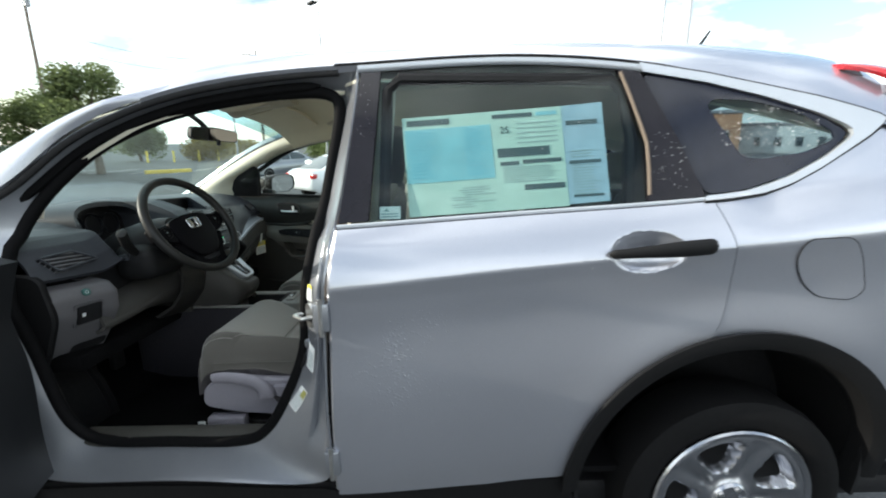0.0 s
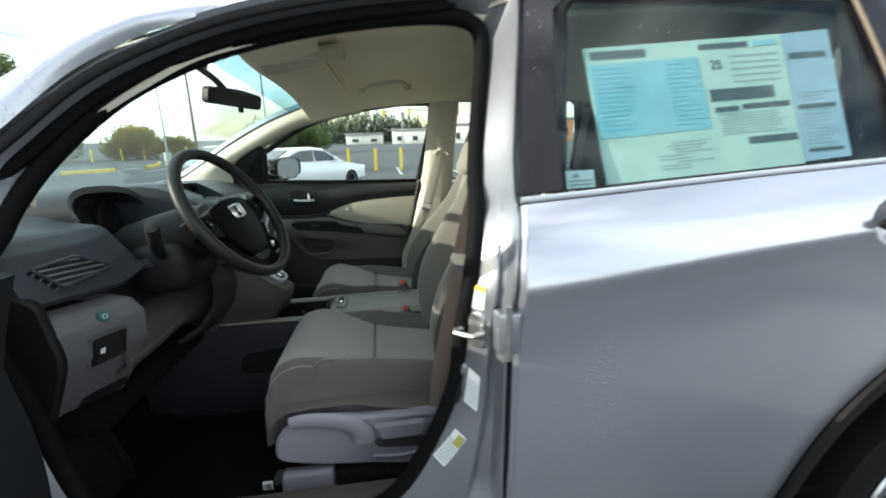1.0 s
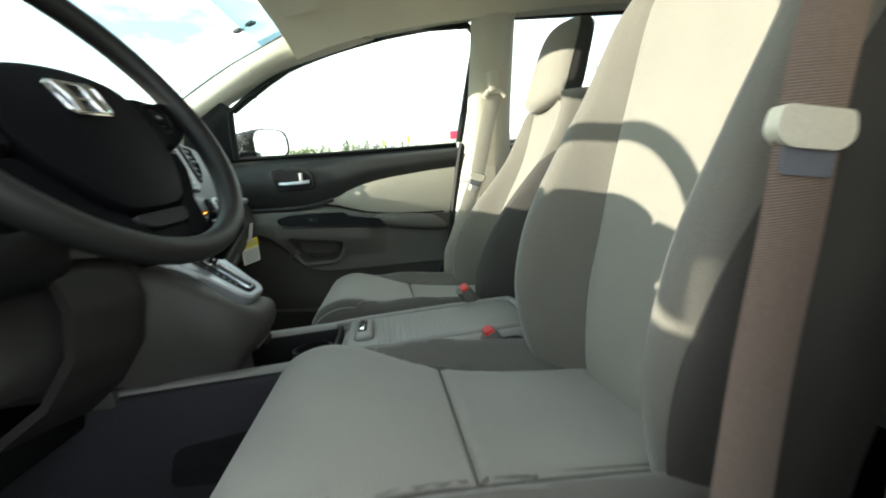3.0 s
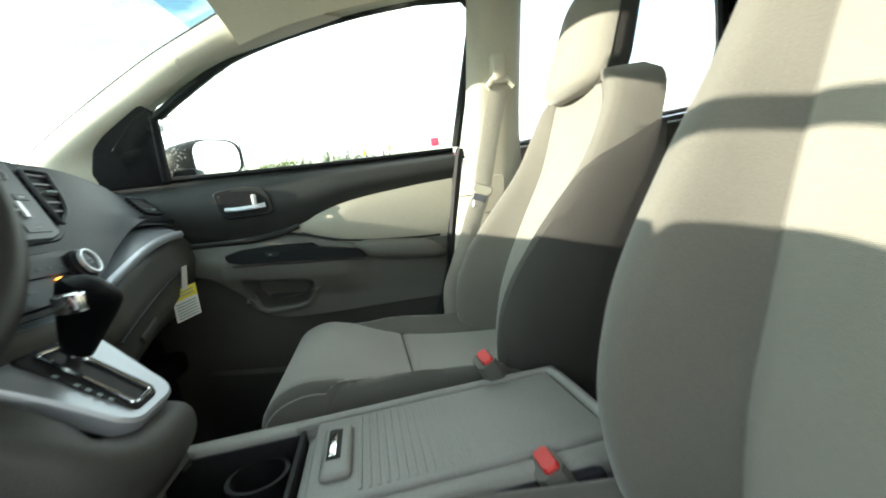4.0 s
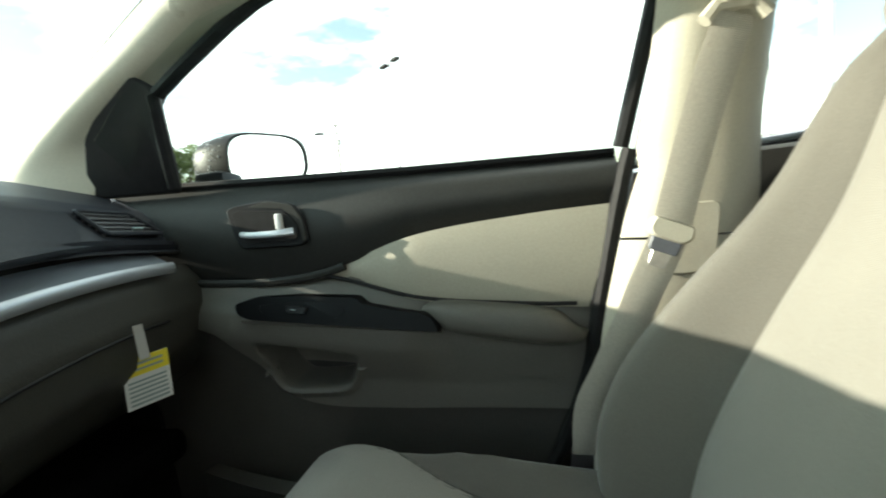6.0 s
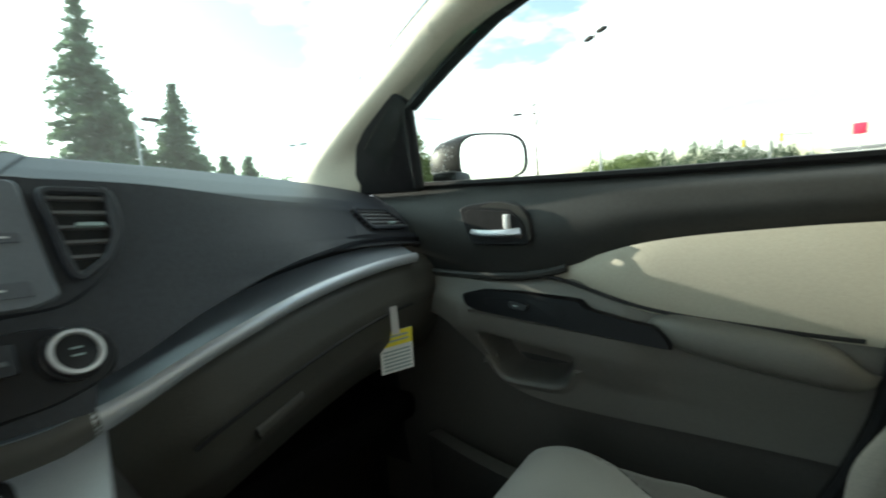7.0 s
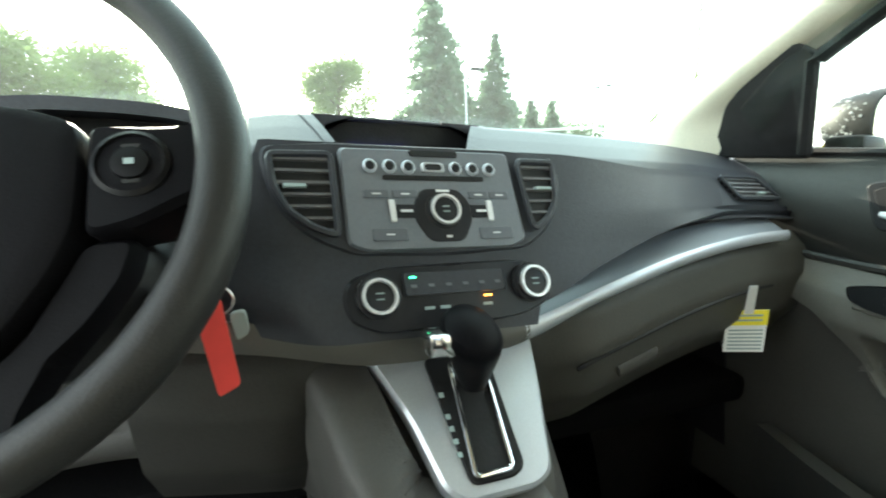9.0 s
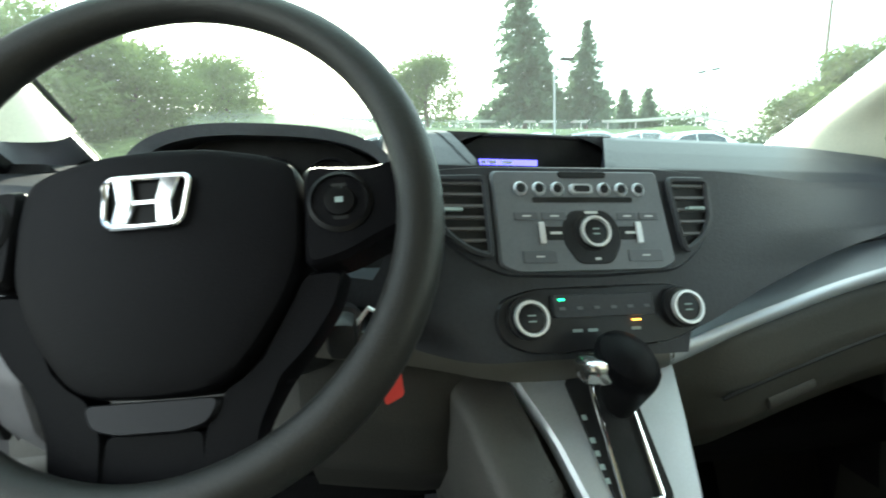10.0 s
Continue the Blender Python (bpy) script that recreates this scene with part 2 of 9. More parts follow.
PALEBLUE = mat("pale blue sticker print", (0.34, 0.46, 0.56), 0.6, grain=(20, 0.06))
INK = mat("dark print", (0.06, 0.09, 0.10), 0.7)
FAINT = mat("grey print", (0.30, 0.38, 0.38), 0.7)
PANE = glass("clear car glass", (0.96, 1.0, 0.98), 0.97)
WETPANE = glass("wet car glass", (0.90, 1.0, 0.985), 0.97, drops=0.30, haze=0.012)
TINTED = glass("tinted side glass", (0.86, 0.95, 0.95), 0.90, drops=0.30)
FRIT = beaded(mat("blue-black window edge", (0.010, 0.012, 0.022), 0.12, grain=(30, 0.1), coat=0.2, spec=0.35), 90, 0.36, 0.003)
PRIVACY = glass("dark privacy glass", (0.70, 0.76, 0.82), 0.80, drops=0.40)
MIRROR = mat("mirror", (0.88, 0.90, 0.90), 0.02, 1.0)
TAIL = mat("red lamp lens", (0.45, 0.015, 0.02), 0.12, coat=1.0)
SCREEN = lit("blue display", (0.10, 0.09, 0.85), 1.2)
GREENLED = lit("green indicator", (0.05, 0.9, 0.35), 2.0)
ORANGELED = lit("orange indicator", (1.0, 0.35, 0.05), 2.0)
PRINTW = mat("white print", (0.62, 0.64, 0.65), 0.6)
ASPHALT = mat("asphalt", (0.045, 0.050, 0.055), 0.75, grain=(60, 0.30), wear=(0.35, 0.30), bump=(90, 0.004))
LINEW = mat("worn white road paint", (0.60, 0.60, 0.58), 0.8, grain=(9, 0.15))
KERBY = mat("yellow painted kerb", (0.62, 0.44, 0.06), 0.75, grain=(8, 0.15))
BOLLARD = mat("yellow post paint", (0.75, 0.58, 0.06), 0.6, grain=(9, 0.12))
CONCRETE = mat("concrete", (0.42, 0.41, 0.38), 0.85, grain=(14, 0.12), wear=(1.2, 0.1), bump=(60, 0.003))
BARK = mat("bark", (0.10, 0.075, 0.055), 0.9, grain=(12, 0.3), bump=(20, 0.01))
WOODPOLE = mat("weathered pole wood", (0.16, 0.13, 0.10), 0.9, grain=(10, 0.2))
POLEMETAL = mat("grey lamp post", (0.30, 0.31, 0.32), 0.5, 0.6, grain=(6, 0.1))
def leafy(m, glow):
    """Lets sunlight through thin leaves."""
    n, l = m.node_tree.nodes, m.node_tree.links
    b, out = n["Principled BSDF"], n["Material Output"]
    thin, mix = n.new("ShaderNodeBsdfTranslucent"), n.new("ShaderNodeMixShader")
    thin.inputs["Color"].default_value = (*glow, 1)
    mix.inputs["Fac"].default_value = 0.45
    l.new(b.outputs["BSDF"], mix.inputs[1]), l.new(thin.outputs["BSDF"], mix.inputs[2])
    l.new(mix.outputs["Shader"], out.inputs["Surface"])
    return m


NEEDLE = leafy(mat("conifer needles", (0.065, 0.095, 0.070), 0.8, grain=(1.2, 0.35), each=0.1), (0.16, 0.22, 0.14))
LEAFG = leafy(mat("green leaves", (0.10, 0.135, 0.050), 0.7, grain=(0.9, 0.4), each=0.12), (0.20, 0.25, 0.10))
LEAFY = leafy(mat("yellowing leaves", (0.19, 0.16, 0.035), 0.7, grain=(0.9, 0.4), each=0.12), (0.42, 0.33, 0.06))
HEDGE = leafy(mat("far woods", (0.075, 0.100, 0.078), 0.9, grain=(0.5, 0.4)), (0.14, 0.20, 0.10))
GRASS = mat("rough grass", (0.085, 0.115, 0.035), 0.95, grain=(2.0, 0.3), wear=(0.2, 0.25))
WHITECAR = mat("white car paint", (0.74, 0.76, 0.79), 0.25, coat=1.0, grain=(3, 0.02))
GREYCAR = mat("grey car paint", (0.22, 0.24, 0.27), 0.3, 0.5, coat=1.0, grain=(3, 0.03))
CARGLASS = mat("dark car window", (0.03, 0.04, 0.045), 0.06, coat=0.5)
WALLW = mat("white render", (0.70, 0.69, 0.66), 0.85, grain=(2, 0.06))
WALLT = mat("terracotta render", (0.50, 0.24, 0.12), 0.85, grain=(2, 0.08))
ROOFM = mat("grey roofing", (0.25, 0.25, 0.26), 0.8, grain=(3, 0.1))
SIGNRED = mat("red sign panel", (0.70, 0.04, 0.10), 0.5, grain=(2, 0.04))

# ---------------------------------------------------------------- shapes
SLOPE = 0.075  # the lot falls away to the car's right, and the car leans with it


def settle(v):
    return Vector((v[0], v[1], v[2] - SLOPE * (v[1] + 0.8)))


def thing(name, label, category, base=(0, 0, 0), group="", kind="", lean=True):
    ob = new(name)
    ob.matrix_basis = Matrix.Translation(settle(base) if lean else base)
    return tagged(ob, label, category, group, kind)


def part(name, bm, material, parent=None, label="", lean=True, sharp=38):
    """One mesh object from bm; under a thing, or under a part of one."""
    if lean:
        for v in bm.verts:
            v.co.z -= SLOPE * (v.co.y + 0.8)
    bmesh.ops.recalc_face_normals(bm, faces=bm.faces)
    me = bpy.data.meshes.new(name)
    bm.to_mesh(me)
    bm.free()
    for p in me.polygons:
        p.use_smooth = True
    me.set_sharp_from_angle(angle=radians(sharp))
    me.materials.append(material)
    ob = new(name, me)
    if parent:
        ob.parent = parent
        if not parent.parent:
            ob.matrix_parent_inverse = parent.matrix_basis.inverted()
    if label:
        ob["label"] = label
    return ob


def curve(xs, ys):
    """A smooth function through the given places."""
    xs, ys = list(xs), list(ys)
    m = []
    for i in range(len(xs)):
        a, b = max(i - 1, 0), min(i + 1, len(xs) - 1)
        m.append((ys[b] - ys[a]) / (xs[b] - xs[a]))

    def f(x):
        if x <= xs[0]:
            return ys[0] + m[0] * (x - xs[0])
        if x >= xs[-1]:
            return ys[-1] + m[-1] * (x - xs[-1])
        i = int(np.searchsorted(xs, x)) - 1
        h = xs[i + 1] - xs[i]
        t = (x - xs[i]) / h
        return ((2 * t ** 3 - 3 * t * t + 1) * ys[i] + (t ** 3 - 2 * t * t + t) * h * m[i]
                + (3 * t * t - 2 * t ** 3) * ys[i + 1] + (t ** 3 - t * t) * h * m[i + 1])
    return f


def spline(pts, n=6, closed=False):
    """Catmull-Rom points through pts."""
    pts = [Vector(p) for p in pts]
    k = len(pts)
    out = []
    for i in range(k if closed else k - 1):
        p = [pts[(i + j) % k] if closed else pts[min(max(i + j, 0), k - 1)] for j in (-1, 0, 1, 2)]
        for s in range(n):
            t = s / n
            out.append(0.5 * (2 * p[1] + (p[2] - p[0]) * t + (2 * p[0] - 5 * p[1] + 4 * p[2] - p[3]) * t * t
                              + (3 * p[1] - p[0] - 3 * p[2] + p[3]) * t ** 3))
    if not closed:
        out.append(pts[-1])
    return out


def rounded(pts, r, n=4):
    """2D outline with its corners rounded to r."""
    out = []
    k = len(pts)
    for i in range(k):
        a, b, c = Vector(pts[i - 1][:2]), Vector(pts[i][:2]), Vector(pts[(i + 1) % k][:2])
        u, v = (a - b), (c - b)
        q = min(r, u.length * 0.48, v.length * 0.48)
        p0, p1 = b + u.normalized() * q, b + v.normalized() * q
        for s in range(n + 1):
            t = s / n
            out.append((1 - t) ** 2 * p0 + 2 * t * (1 - t) * b + t * t * p1)
    return out


def grid(bm, rows, close_u=False, close_v=False):
    """Faces over rows of points."""
    vs = [[bm.verts.new(p) for p in r] for r in rows]
    nr, nc = len(vs), len(vs[0])
    for i in range(nr - (0 if close_v else 1)):
        for j in range(nc - (0 if close_u else 1)):
            try:
                bm.faces.new((vs[i][j], vs[i][(j + 1) % nc], vs[(i + 1) % nr][(j + 1) % nc], vs[(i + 1) % nr][j]))
            except ValueError:
                pass
    return vs


def loft(rings, bm=None, caps=True):
    bm = bm or bmesh.new()
    vs = grid(bm, rings, close_u=True)
    if caps:
        bm.faces.new(vs[0][::-1]), bm.faces.new(vs[-1])
    return bm


def box(x0, x1, y0, y1, z0, z1, r=0.0, seg=2, bm=None, turn=None):
    b = bmesh.new()
    bmesh.ops.create_cube(b, size=1)
    for v in b.verts:
        v.co = Vector(((x0 + x1) / 2 + v.co.x * (x1 - x0), (y0 + y1) / 2 + v.co.y * (y1 - y0), (z0 + z1) / 2 + v.co.z * (z1 - z0)))
    if r:
        bmesh.ops.bevel(b, geom=b.edges[:], offset=r, segments=seg, affect="EDGES", profile=0.5)
    if turn is not None:
        bmesh.ops.transform(b, matrix=turn, verts=b.verts)
    return merge(bm, b)


def merge(bm, b):
    if bm is None:
        return b
    me = bpy.data.meshes.new("join")
    b.to_mesh(me)
    b.free()
    bm.from_mesh(me)
    bpy.data.meshes.remove(me)
    return bm


def tube(path, r, n=8, closed=False, bm=None, flat=1.0, side=None):
    """Round (or, with flat, oval) bar along path; side: which way the wide axis looks."""
    path = [Vector(p) for p in path]
    k = len(path)
    rings = []
    ref = Vector(side) if side else Vector((0.13, 0.29, 0.95))
    for i, p in enumerate(path):
        a, b = (path[i - 1], path[(i + 1) % k]) if closed else (path[max(i - 1, 0)], path[min(i + 1, k - 1)])
        d = (b - a).normalized()
        u = (ref - d * ref.dot(d))
        u = u.normalized() if u.length > 1e-5 else d.orthogonal().normalized()
        w = d.cross(u)
        if not side:
            ref = u
        rr = r(i / (k - 1)) if callable(r) else r
        rings.append([p + u * (math.cos(q) * rr) + w * (math.sin(q) * rr * flat) for q in (2 * math.pi * j / n for j in range(n))])
    bm = bm or bmesh.new()
    vs = grid(bm, rings, close_u=True, close_v=closed)
    if not closed:
        bm.faces.new(vs[0][::-1]), bm.faces.new(vs[-1])
    return bm


def lathe(profile, origin, axis, n=24, bm=None, closed=False):
    """Turned shape: profile of (radius, height) along axis."""
    o, a = Vector(origin), Vector(axis).normalized()
    u = a.orthogonal().normalized()
    w = a.cross(u)
    bm = bm or bmesh.new()
    rings = [[o + a * h + (u * math.cos(q) + w * math.sin(q)) * max(r, 1e-4) for q in (2 * math.pi * j / n for j in range(n))] for r, h in profile]
    vs = grid(bm, rings, close_u=True, close_v=closed)
    if not closed:
        bm.faces.new(vs[0][::-1]), bm.faces.new(vs[-1])
    return bm


def plate(pts, place, d0, d1, edge=0.0, bm=None):
    """A slab over a 2D outline: place(a, b, d) puts it into the world; edge: how far its outer rim is eased."""
    b = bmesh.new()
    c = sum((Vector(p[:2]) for p in pts), Vector((0, 0))) / len(pts)
    rings = [[place(p[0], p[1], d0) for p in pts]]
    if edge:
        rings.append([place(p[0], p[1], d1 - edge * (1 if d1 > d0 else -1)) for p in pts])
        inner = []
        for p in pts:
            v = Vector(p[:2]) - c
            inner.append(c + v * max(0.0, 1 - edge / max(v.length, 1e-6)))
        rings.append([place(q[0], q[1], d1) for q in inner])
    else:
        rings.append([place(p[0], p[1], d1) for p in pts])
    vs = grid(b, rings, close_u=True)
    b.faces.new(vs[0][::-1])
    top = b.faces.new(vs[-1])
    bmesh.ops.triangulate(b, faces=[top])
    return merge(bm, b)


def shell(f, nu, nv, t, bm=None):
    """A sheet f(u, v) made t thick, behind its normal side."""
    P = [[Vector(f(i / nu, j / nv)) for i in range(nu + 1)] for j in range(nv + 1)]
    N = []
    for j in range(nv + 1):
        row = []
        for i in range(nu + 1):
            du = P[j][min(i + 1, nu)] - P[j][max(i - 1, 0)]
            dv = P[min(j + 1, nv)][i] - P[max(j - 1, 0)][i]
            q = du.cross(dv)
            row.append(q.normalized() if q.length > 1e-9 else Vector((0, 0, 1)))
        N.append(row)
    bm = bm or bmesh.new()
    a = [[bm.verts.new(p) for p in r] for r in P]
    b = [[bm.verts.new(P[j][i] - N[j][i] * t) for i in range(nu + 1)] for j in range(nv + 1)]
    for j in range(nv):
        for i in range(nu):
            bm.faces.new((a[j][i], a[j][i + 1], a[j + 1][i + 1], a[j + 1][i]))
            bm.faces.new((b[j][i], b[j + 1][i], b[j + 1][i + 1], b[j][i + 1]))
    for i in range(nu):
        bm.faces.new((a[0][i + 1], a[0][i], b[0][i], b[0][i + 1]))
        bm.faces.new((a[nv][i], a[nv][i + 1], b[nv][i + 1], b[nv][i]))
    for j in range(nv):
        bm.faces.new((a[j][0], a[j + 1][0], b[j + 1][0], b[j][0]))
        bm.faces.new((a[j + 1][nu], a[j][nu], b[j][nu], b[j + 1][nu]))
    return bm


def lerp(a, b, t):
    return a + (b - a) * t


def ease(t):
    t = min(1.0, max(0.0, t))
    return t * t * (3 - 2 * t)


# ---------------------------------------------------------------- ground
fall = curve([-400, -4, -2.6, -0.8, 0.9, 3.0, 5.5, 9, 400], [0.13, 0.13, 0.12, 0.0, -0.1275, -0.285, -0.42, -0.45, -0.45])
ys = [-900, -300, -100, -40, -15, -6] + [lerp(-4.5, 10, i / 40) for i in range(41)] + [11.5, 13, 14.5, 16, 18, 20, 22.5, 25, 28, 32, 38, 50, 90, 160, 400, 900]
xs = [-900, -300, -120, -60, -40, -30, -26, -23, -20, -18, -16, -14, -12, -10, -8, -6.5, -5, -3, -1.5, 0, 1.5, 3, 5, 8, 15, 30, 60, 120, 300, 900]


def ground_z(x, y):
    """Falls away beside the car, and rises beyond its bonnet."""
    side = fall(y) if -4.5 < y < 9 else (0.13 if y < 0 else -0.45)
    return side + 0.95 * ease((-x - 6.5) / 13) * ease((math.degrees(math.atan2(-x, y)) - 42) / 11)


bm = bmesh.new()
grid(bm, [[(x, y, ground_z(x, y)) for x in xs] for y in ys])
tagged(part("ground", bm, ASPHALT, lean=False), "dark damp asphalt of a wide parking lot", "parking lot", kind="structure")

# ---------------------------------------------------------------- the car: outer forms
BELT_Z = curve([-1.2, -0.5, 0, 0.446, 0.976, 1.208, 1.6], [1.15, 1.18, 1.209, 1.237, 1.272, 1.302, 1.36])
BELOW = curve([0, 0.05, 0.14, 0.33, 0.48, 0.60, 0.80, 1.0], [0.874, 0.864, 0.856, 0.862, 0.856, 0.843, 0.80, 0.73])
EDGE_Z = curve([-1.22, -0.9, -0.75, -0.6, -0.46, -0.3, -0.15, 0.0, 0.46, 0.82, 1.08, 1.38, 1.5],
               [1.15, 1.325, 1.455, 1.535, 1.582, 1.614, 1.632, 1.642, 1.664, 1.640, 1.582, 1.485, 1.44])
CROWN_Z = curve([-0.66, -0.443, -0.063, 0.315, 0.695, 1.079, 1.47, 1.6], [1.690, 1.748, 1.780, 1.797, 1.802, 1.798, 1.768, 1.742])
SHIELD_Z = curve([-1.32, -1.12, -0.928, -0.758, -0.6, -0.5], [1.19, 1.300, 1.418, 1.505, 1.565, 1.60])
REAR_HUB, FRONT_HUB = (1.15, 0.345), (-1.40, 0.345)
ARCH = (1.12, 0.42, 0.495)


def flank(x, z):
    """Half the car's width at that length and height."""
    b, c = BELT_Z(x), 1.06 + 0.09 * x
    if z >= b:
        y = 0.806 - 0.358 * (z - b)
    elif z >= c:
        y = lerp(0.874, lerp(0.822, 0.806, ease((x - 1.0) / 0.15)), ((z - c) / (b - c)) ** 1.25)
    else:
        y = BELOW(c - z)
    y += 0.036 * math.exp(-((x + 0.02) / 0.36) ** 2) * ease((1.31 - z) / 0.15)
    for ax in (ARCH[0], FRONT_HUB[0] - 0.02):
        d = math.hypot(x - ax, z - ARCH[1]) - ARCH[2]
        if z < c:
            y += 0.005 * math.exp(-((d - 0.02) / 0.07) ** 2)
    if x < -0.9:
        y *= 1 - 0.13 * ((-0.9 - x) / 1.15) ** 2
    if x > 1.3:
        y *= 1 - 0.15 * ((x - 1.3) / 0.75) ** 2
    return y


def arch_z(x, ax):
    q = ARCH[2] ** 2 - (x - ax) ** 2
    return ARCH[1] + math.sqrt(q) if q > 0 else 0.0


def skin(xl, xr, zb, zt, nu, nv, side=-1, inset=0.0, t=0.02, dent=lambda x, z: 0.0):
    """A panel of the car's flank between two upright and two lengthwise edges."""
    def f(u, v):
        z = 0.9
        for _ in range(4):
            x = lerp(xl(z), xr(z), u)
            z = lerp(zb(x), zt(x), v)
        return Vector((x, side * (flank(x, z) - inset - dent(x, z)), z))
    return shell(f if side < 0 else (lambda u, v: f(1 - u, v)), nu, nv, t)


def on_flank(x, z, inset=0.0, side=-1):
    return Vector((x, side * (flank(x, z) - inset), z))


DOOR_FRONT = curve([0.43, 0.75, 1.08, 1.21, 1.25], [-0.032, -0.022, -0.010, 0.006, 0.008])
DOOR_REAR = curve([0.84, 0.97, 1.11, 1.18, 1.27], [0.971, 1.019, 1.024, 1.012, 0.975])


def door_rear(z):
    return DOOR_REAR(min(max(z, 0.84), 1.28))


def door_bottom(x):
    return max(0.432 if x < 0.40 else 0.432 + 0.09 * (x - 0.40), arch_z(x, ARCH[0]))


suv = thing("suv", "silver compact suv with its driver's door open, wet from rain", "car", (0, 0, 0.0))
for side in (-1, 1):
    hz = 1.143
    scoop = lambda x, z: 0.032 * max(0.0, 1 - ((x - 0.798) / 0.098) ** 2 - ((z - hz + 0.001) / 0.053) ** 2) ** 0.8
    d = part("rear_door", skin(DOOR_FRONT, lambda z: door_rear(z) - 0.0005, door_bottom, lambda x: BELT_Z(x) - 0.004, 150, 110, side, dent=scoop), PAINT, suv,
             "silver painted door with rain specks")
    bar = [on_flank(lerp(0.69, 0.965, i / 36), hz - 0.004 + 0.02 * (i / 36) + 0.002 * math.sin(math.pi * i / 36), -0.014 - 0.012 * math.sin(math.pi * min(1, i / 36 * 1.05)), side)
           for i in range(37)]
    part("door_handle", tube(bar, lambda t: 0.020 * (0.60 + 0.46 * ease(t * 1.3)) * min(1.0, 0.30 + (t / 0.10) ** 0.5, 0.05 + max(0.0, 1 - max(0.0, (t - 0.90) / 0.10) ** 2) ** 0.5), 14, flat=0.62, side=(0, 0, 1)), CLAD, d, "black door handle")
    # flank behind the door, over the wheel
    q = part("quarter_panel", skin(lambda z: door_rear(z) + 0.0035, lambda z: 1.98, lambda x: max(0.44, arch_z(x, ARCH[0])),
                                   lambda x: float(np.interp(x, [0.95, 1.024, 1.113, 1.187, 1.263, 1.341, 1.405, 1.45, 1.6, 1.98], [1.264, 1.270, 1.282, 1.306, 1.344, 1.391, 1.430, 1.462, 1.460, 1.44])), 80, 34, side, inset=0.003), PAINT, suv)
    if side < 0:
        ol = rounded([(1.184, 1.126), (1.200, 1.172), (1.322, 1.178), (1.362, 1.124), (1.396, 1.030), (1.361, 1.002), (1.262, 1.012), (1.208, 1.063)], 0.034, 5)
        fdm = bmesh.new()
        fc = sum(ol, Vector((0, 0))) / len(ol)
        grid(fdm, [[on_flank(*(fc + (p - fc) * k), -0.0012, side) for p in ol] for k in (0.02, 0.25, 0.5, 0.75, 0.9, 0.985)], close_u=True)
        part("fuel_door", fdm, PAINT, q)
        rim = [on_flank(p[0], p[1], -0.0008, side) for p in ol]
        part("gap", tube(rim, 0.0012, 6, closed=True), RUBBER, q)
    # sill, wing and bumpers
    part("sill", skin(lambda z: -1.02, lambda z: DOOR_FRONT(z) - 0.004, lambda x: 0.30, lambda x: 0.462, 40, 6, side, inset=0.02), CLAD, suv)
    part("sill_cladding", skin(lambda z: -1.05, lambda z: 0.66, lambda x: 0.24, lambda x: 0.43 if x > -0.05 else 0.445, 30, 5, side, inset=0.012), CLAD, suv, "black plastic sill cladding")
    part("front_wing", skin(lambda z: -2.02, lambda z: -0.975 if z < 1.1 else -0.975, lambda x: max(0.45, arch_z(x, FRONT_HUB[0] - 0.02)), lambda x: 1.13 - 0.12 * max(0, (-1.2 - x)) , 50, 16, side), PAINT, suv)
    # black wheel-arch lips
    for ax, nm in ((ARCH[0], "rear"), (FRONT_HUB[0] - 0.02, "front")):
        def lip(u, v, ax=ax, side=side):
            q = lerp(-0.05, math.pi + 0.05, u)
            r = lerp(ARCH[2] + 0.004, ARCH[2] - 0.052, v)
            x, z = ax - math.cos(q) * r, ARCH[1] + math.sin(q) * r
            return Vector((x, side * (flank(x, z) + 0.006 - 0.012 * v * v - (0.05 * max(0, v - 0.8) * 5)), z))
        part("wheel_arch_lip", shell(lip, 44, 8, 0.012), CLAD, suv, "black plastic wheel-arch trim")

        def well(u, v, ax=ax, side=side):
            q = lerp(-0.2, math.pi + 0.2, u)
            r = ARCH[2] - 0.045
            return Vector((ax - math.cos(q) * r, side * lerp(0.80, 0.44, v), ARCH[1] + math.sin(q) * r))
        part("wheel_well", shell(well, 24, 4, 0.01), RUBBER, suv)
        part("well_wall", lathe([(0.001, 0.0), (0.47, 0.0), (0.47, 0.02), (0.001, 0.02)], (ax, side * 0.46, ARCH[1]), (0, -side, 0), 32), RUBBER, suv)
    if side > 0:
        part("front_door", skin(lambda z: -0.97, lambda z: DOOR_FRONT(z) - 0.005, lambda x: 0.47, lambda x: BELT_Z(x) - 0.004, 40, 24, side), PAINT, suv)


